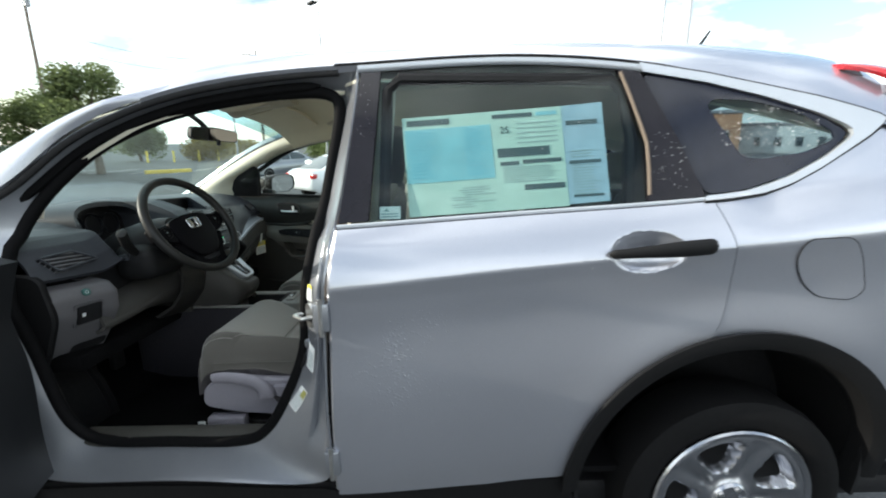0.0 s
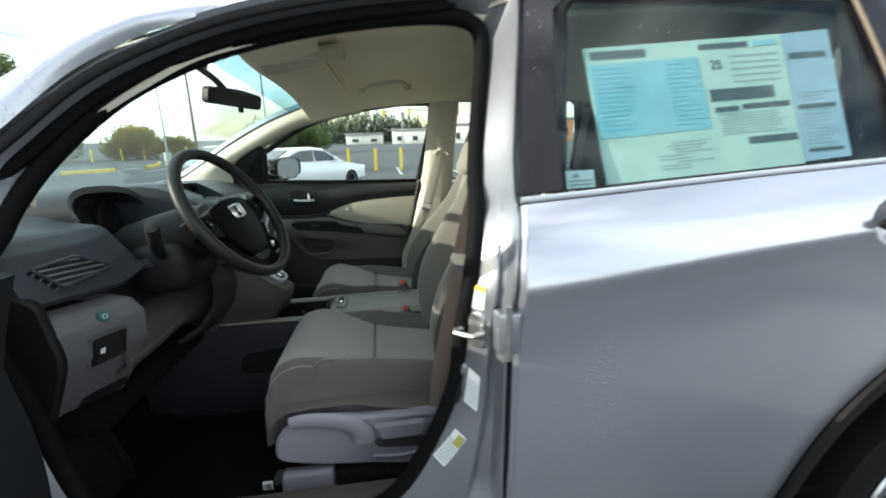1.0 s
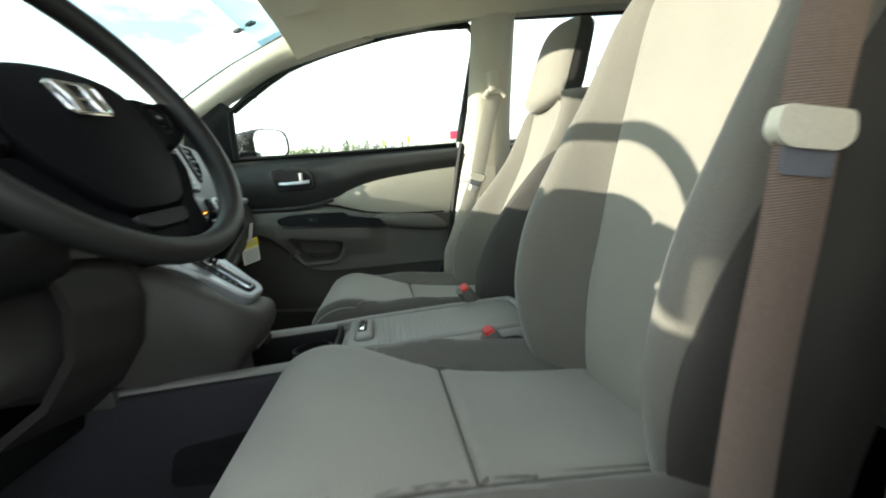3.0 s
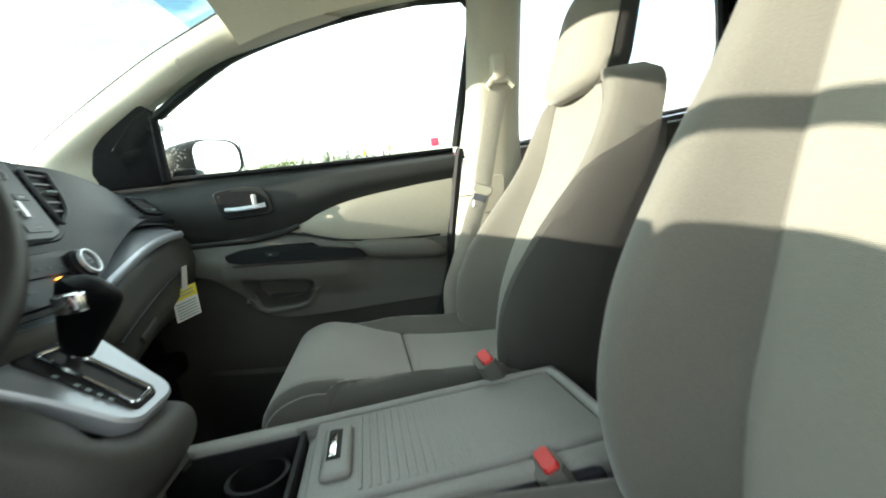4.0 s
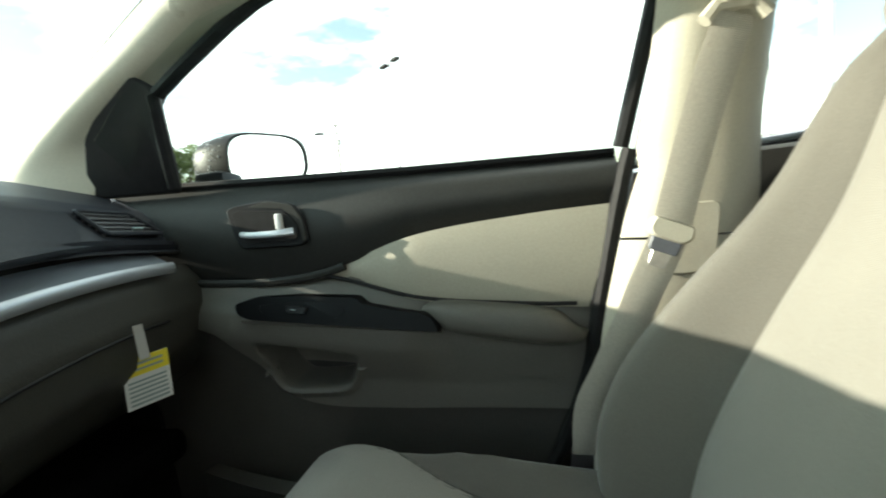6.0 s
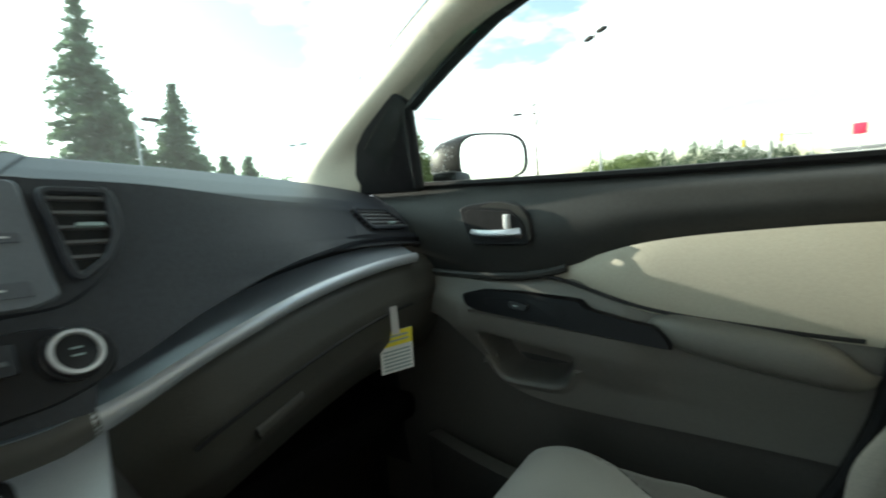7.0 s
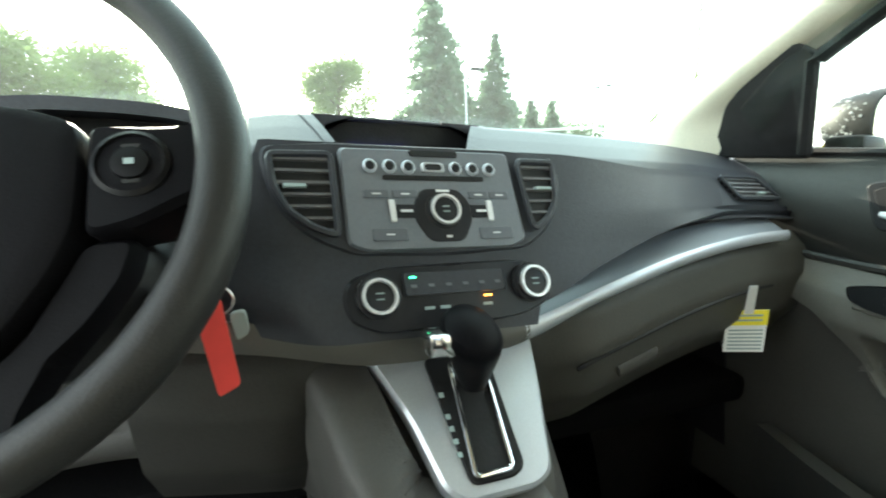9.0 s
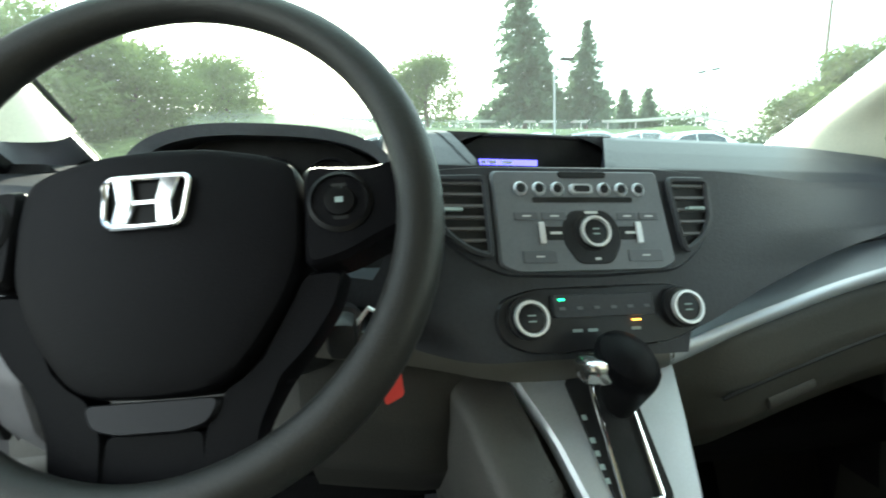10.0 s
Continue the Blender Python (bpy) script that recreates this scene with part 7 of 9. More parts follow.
# console body: an open tray in front of a ribbed lid
CW0, CW1 = -0.118, 0.100
body = bmesh.new()
for y0, y1 in ((CW0 - 0.022, CW0 + 0.012), (CW1 - 0.012, CW1 + 0.022)):
    box(-0.86, -0.06, y0, y1, 0.47, 0.790, 0.010, 3, bm=body)
box(-0.455, -0.06, CW0, CW1, 0.47, 0.775, 0.008, 2, bm=body)
box(-0.86, -0.44, CW0, CW1, 0.47, 0.70, 0.006, 2, bm=body)
part("console_body", body, CONS, con, "grey plastic console sides")
part("tray_liner", box(-0.655, -0.462, CW0 + 0.012, CW1 - 0.012, 0.698, 0.715, 0.004), RUBBER, con)
for y0, y1 in ((CW0 + 0.0121, CW0 + 0.018), (CW1 - 0.018, CW1 - 0.0121)):
    part("tray_wall", box(-0.655, -0.462, y0, y1, 0.70, 0.782, 0.002), RUBBER, con)
part("tray_end", box(-0.464, -0.457, CW0 + 0.012, CW1 - 0.012, 0.70, 0.786, 0.002), RUBBER, con)
for y in (-0.065, 0.045):
    part("cup_holder", lathe([(0.040, 0.0), (0.042, 0.045), (0.036, 0.045), (0.034, 0.0)], (-0.52, y, 0.714), (0, 0, 1), 24, closed=True), RUBBER, con, "round black cup holder")
part("tray_button", box(-0.605, -0.560, -0.03, 0.0, 0.716, 0.735, 0.006), CONS, con)
lid = part("console_lid", box(-0.438, -0.086, CW0 + 0.010, CW1 - 0.016, 0.772, 0.7945, 0.006, 3), CONS, con, "grey console lid with fine ribs")
part("console_rim", tube(spline([(-0.470, CW1 - 0.006, 0.787), (-0.40, CW1 - 0.006, 0.790), (-0.25, CW1 - 0.007, 0.7915), (-0.10, CW1 - 0.010, 0.7915), (-0.079, CW1 - 0.022, 0.7915), (-0.076, CW1 - 0.06, 0.7915), (-0.076, CW0 + 0.05, 0.790), (-0.078, CW0 + 0.02, 0.787)], 6), 0.0080, 10), CONS, con, "rounded raised rim")
for i in range(14):
    x = -0.378 + 0.0102 * i
    k = 1 - 0.055 * i
    part("rib", box(x, x + 0.0045, CW0 + 0.020, CW1 - 0.026, 0.7938, 0.7943 + 0.0022 * k, 0.0010, 1), CONS, lid)
lt = part("lid_latch", box(-0.422, -0.386, -0.072, 0.046, 0.792, 0.8045, 0.008, 4), CONS, lid, "rounded console lid latch")
part("latch_recess", box(-0.415, -0.398, -0.042, 0.030, 0.8040, 0.8052, 0.0005), RUBBER, lt)
part("latch_bar", box(-0.412, -0.403, -0.038, 0.026, 0.8052, 0.8082, 0.0014), CHROME, lt)
part("side_slot", plate(rounded([(-0.745, 0.615), (-0.590, 0.600), (-0.560, 0.640), (-0.560, 0.698), (-0.725, 0.682)], 0.02), lambda a, b, d: Vector((a, CW0 - 0.034 - d, b)), 0.0, 0.004, 0.001), RUBBER, con, "dark storage slot in the console side")
part("lower_side", box(-1.05, -0.12, CW0 - 0.035, CW0 - 0.015, 0.46, 0.784, 0.012), LOWCON, con)
part("lower_side", box(-1.05, -0.30, CW1 + 0.015, CW1 + 0.035, 0.46, 0.74, 0.012), LOWCON, con)
# pedals
for y, w in ((-0.42, 0.05), (-0.25, 0.03)):
    p = thing("pedal", "black rubber foot pedal", "pedal", (-1.06, y, 0.55), "pedals")
    part("pedal_pad", box(-1.09, -1.06, y - w, y + w, 0.56, 0.65, 0.008), RUBBER, p)
    part("pedal_arm", tube([(-1.085, y, 0.62), (-1.14, y, 0.80)], 0.010, 8), STEEL, p)


# ---------------------------------------------------------------- seats
def seat(yc, rise_c, up, line, words):
    """line: how the backrest's front runs back from its foot to its top; rise_c, up: how much higher cushion and backrest are set."""
    back_up, up = up, rise_c
    s = thing("front_seat", words, "seat", (-0.30, yc, 0.46), "front seats")
    W = 0.228
    out = -1 if yc < 0 else 1
    BASE = curve([-0.548, -0.535, -0.50, -0.44, -0.28, -0.12, -0.02], [0.735, 0.785, 0.818, 0.826, 0.778, 0.752, 0.742])
    SEAMQ = curve([-0.56, -0.46, -0.40, -0.32, -0.22, -0.02], [1.02, 1.0, 0.86, 0.70, 0.62, 0.60])

    def cush(u, v, rise=0.0):
        x = lerp(-0.548, -0.02, u)
        q = 2 * v - 1
        a = abs(q)
        k = SEAMQ(x)
        bol = 0.034 * min(1.0, max(0.0, (a - k) / 0.22)) ** 1.3 * min(1.0, max(0.0, (x + 0.48) / 0.16))
        drop = 0.120 * max(0, (a - 0.84) / 0.16) ** 2.4
        notch = 0.006 * math.exp(-((a - k) / 0.018) ** 2)
        cross = 0.006 * math.exp(-((x + 0.285) / 0.006) ** 2) * (1 if a < k else 0)
        return Vector((x, yc + W * math.copysign(a - 0.16 * max(0, a - 0.93), q), BASE(x) + up + bol - drop - notch - cross + rise))
    b = bmesh.new()
    nu, nv = 48, 60
    vs = grid(b, [[cush(i / nu, j / nv) for j in range(nv + 1)] for i in range(nu + 1)])
    # rounded skirt from the rim of the top down to the underside
    rim_ = [vs[i][0] for i in range(nu + 1)] + [vs[nu][j] for j in range(1, nv + 1)] + [vs[i][nv] for i in range(nu - 1, -1, -1)] + [vs[0][j] for j in range(nv - 1, 0, -1)]
    mid_c = Vector((-0.28, yc, 0.0))
    last = rim_
    skirt = []
    for z_, k_ in ((0.735, 1.012), (0.705, 1.016), (0.680, 1.000), (0.662, 0.965), (0.655, 0.90)):
        ring = []
        for v0 in rim_:
            p = v0.co
            ring.append(b.verts.new((mid_c.x + (p.x - mid_c.x) * k_, mid_c.y + (p.y - mid_c.y) * k_, min(z_ + up, p.z - 0.002))))
        for q in range(len(ring)):
            b.faces.new((last[q], last[(q + 1) % len(ring)], ring[(q + 1) % len(ring)], ring[q]))
        last = ring
        skirt.append([Vector((mid_c.x + (w_.co.x - mid_c.x) * 1.005, mid_c.y + (w_.co.y - mid_c.y) * 1.006, w_.co.z - 0.001)) for w_ in ring])
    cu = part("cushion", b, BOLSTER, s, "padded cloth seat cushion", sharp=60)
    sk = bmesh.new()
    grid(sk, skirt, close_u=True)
    part("cushion_side", sk, SKIRT, cu, "dark cloth side of the cushion, light falloff in its colour", sharp=60)
    ins = shell(lambda u, v: (lambda x: cush((x + 0.548) / 0.528, 0.5 + (v - 0.5) * min(0.915, SEAMQ(x) * 0.975), 0.0010))(lerp(-0.536, -0.03, u)), 44, 24, 0.002)
    part("insert", ins, KNITX, cu, "lighter ribbed cloth centre panel", sharp=60)
    for sg in (-1, 1):
        part("seam", tube([cush((x + 0.548) / 0.528, 0.5 + sg * 0.5 * SEAMQ(x), 0.004) for x in (lerp(-0.44, -0.04, i / 24) for i in range(25))], 0.0016, 5), SEAM, cu)
    part("seam", tube([cush((0.548 - 0.285) / 0.528, 0.5 + 0.5 * q, 0.0065) for q in (lerp(-0.64, 0.64, i / 16) for i in range(17))], 0.0016, 5), SEAM, cu)
    for zz in (0.722,):
        part("piping", tube([Vector((-0.5515 + 0.020 * abs(2 * i / 20 - 1) ** 6, yc + W * 0.96 * (2 * i / 20 - 1), zz + up)) for i in range(21)], 0.0018, 5), SEAM, cu)
    part("piping", tube([Vector((lerp(-0.52, -0.08, i / 12), yc + out * (W * 0.998), 0.722 + up + 0.006 * math.sin(math.pi * i / 12))) for i in range(13)], 0.0018, 5), SEAM, cu)
    # backrest: rings up its height
    up = back_up
    ZS = [0.66, 0.76, 0.87, 0.95, 1.05, 1.15, 1.25, 1.305]
    XF = curve(ZS, line)
    HW = curve([0.66, 0.76, 0.9, 1.05, 1.18, 1.27, 1.305], [0.195, 0.210, 0.226, 0.226, 0.215, 0.197, 0.165])
    BOL = curve([0.66, 0.76, 0.88, 0.98, 1.08, 1.18, 1.30], [0.03, 0.066, 0.096, 0.098, 0.070, 0.036, 0.010])
    TH = curve([0.66, 0.9, 1.15, 1.27, 1.305], [0.12, 0.13, 0.11, 0.085, 0.045])

    def back(z, q):
        a = abs(q)
        t = min(1.0, max(0.0, (a - 0.56) / 0.22))
        bol = BOL(z) * t * t * (3 - 2 * t)
        notch = 0.007 * math.exp(-((a - 0.56) / 0.02) ** 2)
        curl = (0.075 + 0.6 * BOL(z)) * max(0, (a - 0.86) / 0.14) ** 2.2
        return Vector((XF(z) - bol + notch + curl, yc + HW(z) * q, z + up))
    rings = []
    nz, nq = 48, 56
    for k in range(nz + 1):
        z = lerp(0.66, 1.305, k / nz)
        ring = [back(z, 2 * j / nq - 1) for j in range(nq + 1)]
        hw, xb = HW(z), XF(z) + TH(z)
        for j in range(1, 16):
            q = 1 - 2 * j / 16
            ring.append(Vector((xb - 0.035 * abs(q) ** 5, yc + hw * 0.985 * q, z + up)))
        if k == nz:
            c = sum(ring, Vector()) / len(ring)
            ring = [c.lerp(p, 0.84) + Vector((0, 0, 0.008)) for p in ring]
        rings.append(ring)
    c = sum(rings[-1], Vector()) / len(rings[-1])
    rings.append([c.lerp(p, 0.5) + Vector((0, 0, 0.007)) for p in rings[-1]])
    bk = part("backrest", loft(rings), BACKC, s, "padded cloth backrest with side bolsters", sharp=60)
    ins = shell(lambda u, v: back(lerp(0.70, 1.295, u), lerp(-0.545, 0.545, v)) + Vector((-0.0025, 0, 0)), 40, 20, 0.002)
    part("insert", ins, KNIT, bk, "ribbed cloth centre panel", sharp=60)
    for sg in (-1, 1):
        def flank_of(u, v, sg=sg):
            z = lerp(0.69, 1.20, u)
            if v < 0.5:
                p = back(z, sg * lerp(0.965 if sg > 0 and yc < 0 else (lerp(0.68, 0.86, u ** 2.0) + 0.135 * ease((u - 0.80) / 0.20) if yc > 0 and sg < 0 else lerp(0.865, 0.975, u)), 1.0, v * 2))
            else:
                p = back(z, sg).lerp(Vector((XF(z) + TH(z) - 0.03, yc + sg * HW(z) * 0.99, z + up)), v * 2 - 1)
            return p + Vector((-0.001, sg * 0.0025, 0))
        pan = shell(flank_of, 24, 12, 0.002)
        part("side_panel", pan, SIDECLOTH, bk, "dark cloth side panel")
    for q0 in (-0.56, 0.56):
        part("seam", tube([back(lerp(0.69, 1.29, i / 24), q0) + Vector((-0.001, 0, 0)) for i in range(25)], 0.0018, 5), SEAM, bk)
    # head restraint
    x0 = XF(1.30) + 0.018
    lean = (line[-1] - line[3]) / (1.305 - 0.95)
    rings = []
    for k in range(25):
        t = 0.5 - 0.5 * math.cos(math.pi * k / 24)
        z = lerp(1.287, 1.507, t)
        g = (1 - abs(lerp(-0.97, 0.985, t)) ** 7) ** 0.5
        w, d = 0.129 * lerp(1.0, 0.82, t) * g, 0.062 * lerp(1.0, 0.78, t) * g
        xc = x0 + lean * 0.8 * (z - 1.305) - 0.004
        rings.append([Vector((xc + d * math.copysign(abs(math.cos(q)) ** 0.85, math.cos(q)) - 0.012 * (1 - abs(math.sin(q))), yc + w * math.copysign(abs(math.sin(q)) ** 0.75, math.sin(q)), z + up)) for q in (2 * math.pi * i / 32 for i in range(32))])
    hr = part("head_restraint", loft(rings), CLOTH, s, "cloth head restraint", sharp=60)
    hx = sum(rings[12], Vector()) / 32
    dark = bmesh.new()
    grid(dark, [[p + Vector(((p.x - hx.x) * 0.03, (p.y - yc) * 0.022, 0.0)) for p in (ring[i % 32] for i in range(-9, 10))] for ring in rings[2:23]])
    part("side_panel", dark, SIDECLOTH, hr, "dark cloth side and back panel")
    for e_ in (-9, 9):
        part("seam", tube([ring[e_ % 32] + Vector((-0.001, math.copysign(0.002, ring[e_ % 32].y - yc), 0)) for ring in rings[1:24]], 0.0018, 5), SEAM, hr)
    for dy in (-0.05, 0.05):
        part("post", tube([(x0 - 0.005, yc + dy, 1.25 + up), (x0 + 0.008, yc + dy, 1.335 + up)], 0.007, 8), STEEL, hr)
    # plastic side cover, levers and base
    up = rise_c
    yy = yc + out * (W + 0.004)
    ons = lambda a, bb, d: Vector((a, yy + out * d, bb + up))
    sc = part("side_cover", plate(rounded([(-0.537, 0.578), (-0.430, 0.552), (-0.300, 0.536), (-0.200, 0.526), (-0.145, 0.545), (-0.100, 0.620), (-0.078, 0.676), (-0.300, 0.676), (-0.420, 0.688), (-0.490, 0.672), (-0.530, 0.640)], 0.022), ons, -0.03, 0.016, 0.008), SIDEGREY, s, "light grey plastic side cover")
    lever = spline([(-0.492, 0.684, 0), (-0.455, 0.688, 0), (-0.40, 0.682, 0), (-0.350, 0.668, 0), (-0.322, 0.640, 0), (-0.318, 0.612, 0)], 6)
    part("height_lever", tube([ons(p[0], p[1], 0.026) for p in lever], lambda t: (0.016 + 0.013 * t) * min(1.0, 0.5 + (t / 0.06) ** 0.5, 0.55 + ((1 - t) / 0.08) ** 0.5), 16, flat=0.5, side=(0, 0, 1)), SIDEGREY, sc, "grey seat height lever")
    part("lever_recess", plate(rounded([(-0.300, 0.612), (-0.185, 0.616), (-0.165, 0.598), (-0.180, 0.576), (-0.285, 0.586)], 0.012), ons, 0.012, 0.0175, 0.0), SKIRT, sc)
    part("recline_lever", plate(rounded([(-0.293, 0.656), (-0.172, 0.658), (-0.160, 0.640), (-0.168, 0.616), (-0.282, 0.616)], 0.010), ons, 0.014, 0.034, 0.008), SIDEGREY, sc, "grey recline lever")
    part("cover_rib", tube([ons(p[0], p[1], 0.016) for p in spline([(-0.300, 0.562, 0), (-0.220, 0.556, 0), (-0.168, 0.572, 0), (-0.140, 0.618, 0), (-0.140, 0.655, 0), (-0.165, 0.668, 0), (-0.250, 0.668, 0)], 6)], 0.006, 8), SIDEGREY, sc)
    part("seat_base", box(-0.50, -0.08, yc - 0.19, yc + 0.19, 0.49, 0.66 + up, 0.02), RUBBER, s, "dark seat base")
    part("rail_cover", box(-0.525, -0.40, yy - 0.029, yy + 0.016, 0.462, 0.538, 0.008), SIDEGREY, s)
    for dy in (-0.18, 0.18):
        part("seat_rail", box(-0.56, -0.04, yc + dy - 0.02, yc + dy + 0.02, 0.452, 0.492, 0.004), STEEL, s)
    if yc < 0:
        tg = part("floor_label", box(-0.585, -0.560, yy + 0.02, yy + 0.024, 0.463, 0.495, 0.001), PAPER, s, "small white label by the seat rail")
        for k in range(3):
            part("print", box(-0.581, -0.564, yy + 0.0185, yy + 0.0203, 0.470 + 0.007 * k, 0.473 + 0.007 * k), INK, tg)
    return s


SIDEGREY = mat("cool grey side plastic", (0.25, 0.24, 0.275), 0.5, grain=(260, 0.05), wear=(6, 0.05), bump=(420, 0.0004))
# Dark cloth, coloured darker still for light falling off below the seam.
SKIRT = mat("charcoal cushion cloth with light falloff", (0.058, 0.054, 0.057), 0.95, grain=(650, 0.10), wear=(7, 0.08), bump=(900, 0.0006))
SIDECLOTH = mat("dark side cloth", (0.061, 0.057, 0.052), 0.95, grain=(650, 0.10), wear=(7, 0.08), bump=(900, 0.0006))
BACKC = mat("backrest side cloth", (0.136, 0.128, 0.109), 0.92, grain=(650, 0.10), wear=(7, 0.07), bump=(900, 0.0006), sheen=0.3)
seat(-0.365, 0.0, 0.0, [-0.045, -0.056, -0.044, -0.024, 0.000, 0.026, 0.052, 0.070], "driver's seat in grey-beige ribbed cloth with side bolsters")
seat(0.365, 0.0, -0.04, [-0.058, -0.060, -0.036, -0.004, 0.048, 0.102, 0.136, 0.148], "passenger seat in grey-beige ribbed cloth, backrest further reclined")
for sx, yb, rz in ((-0.190, -0.128, 0.0), (-0.185, 0.128, 0.03)):
    k = thing("belt_buckle", "grey seat belt buckle with a red button", "seat belt buckle", (sx, yb, 0.76), "buckles")
    d = Vector((-0.42, 0.10 if yb < 0 else -0.05, 0.90)).normalized()
    o = Vector((sx + 0.035, yb - 0.010, 0.735 + rz))
    u_ = Vector((0, 1, 0)) - d * d.y
    w_ = d.cross(u_.normalized())
    rings = [[o + d * h + u_.normalized() * (a * r) + w_ * (b * r * 0.6) for a, b in ((-1, -0.6), (-0.7, -1), (0.7, -1), (1, -0.6), (1, 0.6), (0.7, 1), (-0.7, 1), (-1, 0.6))] for h, r in ((-0.03, 0.022), (0.0, 0.027), (0.05, 0.029), (0.066, 0.026))]
    part("buckle_body", loft(rings), GREY, k)
    rings = [[o + d * h + w_ * -0.0035 + u_.normalized() * (a * r) + w_ * (b * r * 0.5) for a, b in ((-1, -0.5), (-0.8, -0.8), (0.8, -0.8), (1, -0.5), (1, 0.5), (0.8, 0.8), (-0.8, 0.8), (-1, 0.5))] for h, r in ((0.050, 0.0225), (0.0690, 0.0220), (0.0715, 0.0195))]
    part("release_button", loft(rings), RED, k, "red release button")
    tb = [[o + d * h - w_ * 0.0135 + u_.normalized() * a + d * b for a, b in ((-0.018, 0.0), (0.018, 0.0), (0.018, 0.028), (-0.018, 0.028))] for h in (0.034,)]
    part("release_face", loft([[p + w_ * 0.004 for p in tb[0]], [p - w_ * 0.0012 for p in tb[0]]]), RED, k)
    part("buckle_stalk", tube([o - d * 0.02, o - d * 0.10], 0.014, 8, flat=0.4), RUBBER, k)

# rear bench
rs = thing("rear_bench", "rear bench seat in grey-beige cloth", "seat", (0.75, 0.0, 0.46))
part("bench_cushion", box(0.40, 0.86, -0.66, 0.66, 0.58, 0.77, 0.05, 4), BOLSTER, rs)
for y0, y1 in ((-0.66, -0.15), (-0.14, 0.66)):
    part("bench_back", box(-0.07, 0.07, y0, y1, 0.0, 0.56, 0.05, 4, turn=Matrix.Translation((0.88, 0, 0.74)) @ Matrix.Rotation(radians(18), 4, "Y")), BOLSTER, rs)
for y in (-0.38, 0.0, 0.38):
    part("head_restraint", box(1.02, 1.11, y - 0.13, y + 0.13, 1.30, 1.44, 0.04, 4), CLOTH, rs)
for y in (-0.60, 0.60):
    part("rear_belt", tube(spline([(1.00, y, 1.56), (0.98, y, 1.40), (0.90, y * 0.96, 1.18), (0.84, y * 0.95, 0.80)], 5), 0.022, 8, flat=0.1, side=(0, 1, 0)), RUBBER, rs, "black rear seat belt")

# ---------------------------------------------------------------- overhead things
rv = thing("rear_view_mirror", "black rear view mirror hung from the windscreen", "mirror", (-0.72, 0.03, 1.60))
mo = rounded([(-0.112, -0.026), (0.112, -0.030), (0.118, 0.022), (0.02, 0.034), (-0.108, 0.030)], 0.018, 5)
MD = Vector((0.80, -0.56, -0.16)).normalized()
MY = Vector((0.57, 0.82, 0)).normalized()
MZ = MD.cross(MY)
if MZ.z < 0:
    MZ = -MZ
onm = lambda a, b, d: Vector((-0.700, 0.045, 1.522)) + MY * a * 0.92 + MZ * b * 0.92 + MD * d
part("mirror_shell", plate(mo, onm, -0.028, 0.004, 0.003), RUBBER, rv)
part("mirror_face", plate([(p[0] * 0.95, p[1] * 0.86) for p in mo], onm, 0.0, 0.006), MIRROR, rv)
part("mirror_arm", tube(spline([onm(0.0, 0.0, -0.02), Vector((-0.745, 0.02, 1.575)), Vector((-0.800, 0.01, 1.620))], 5), 0.011, 8), RUBBER, rv)
part("mirror_foot", box(-0.84, -0.77, -0.03, 0.05, 1.615, 1.632, 0.006), RUBBER, rv)
part("mirror_tab", box(-0.695, -0.680, 0.04, 0.055, 1.478, 1.502, 0.003), RUBBER, rv)


def under(u, v, d):
    p = liner(u, v)
    return Vector((p.x, p.y, p.z - 0.012 - d))


for y0, y1, lab in ((0.12, 0.46, "passenger sun visor"), (0.56, 0.88, "passenger sun visor")):
    vs_ = thing("sun_visor", "beige sun visor folded up against the headliner", "sun visor", (-0.47, (y0 + y1 - 1) * 0.62, 1.60), "sun visors")
    part("visor_board", shell(lambda u, v, y0=y0, y1=y1: under(lerp(0.022, 0.105, u), lerp(y0, y1, v), 0.006 + 0.010 * math.sin(math.pi * u) + 0.002 * (1 - u)), 8, 16, 0.016), LINER, vs_)
    part("visor_label", shell(lambda u, v, y0=y0, y1=y1: under(lerp(0.040, 0.075, u), lerp(lerp(y0, y1, 0.4), lerp(y0, y1, 0.7), v), 0.024), 4, 6, 0.002), CREAM, vs_)
oc = thing("overhead_console", "beige overhead lamp console", "lamp console", (-0.50, 0.0, 1.65))
part("console_shell", shell(lambda u, v: under(lerp(0.02, 0.14, u), lerp(0.445, 0.555, v), 0.010 + 0.014 * math.sin(math.pi * v)), 10, 10, 0.014), CREAM, oc)
part("lamp_lens", shell(lambda u, v: under(lerp(0.06, 0.10, u), lerp(0.465, 0.535, v), 0.030), 4, 4, 0.004), PAPER, oc)
for side in (1,):
    gh = thing("grab_handle", "beige fold-down grab handle above the passenger door", "grab handle", (-0.17, side * 0.58, 1.60))
    y = side * 0.560
    part("handle_bar", tube(spline([(-0.285, y + 0.02 * side, 1.640), (-0.268, y, 1.612), (-0.235, y - 0.004, 1.604), (-0.105, y - 0.004, 1.608), (-0.075, y, 1.618), (-0.060, y + 0.02 * side, 1.645)], 5), 0.010, 8), CREAM, gh)
    part("handle_recess", plate(rounded([(-0.265, 0.0), (-0.08, 0.0), (-0.095, 0.03), (-0.25, 0.03)], 0.012), lambda a, b, d: Vector((a, y + 0.035 + d, 1.618 + b)), 0.0, 0.01, 0.003), LINER, gh)

# ---------------------------------------------------------------- papers behind the rear door glass
stk = thing("window_sticker", "large pale green and blue price sticker inside the rear window", "sticker", (0.45, -0.76, 1.24))


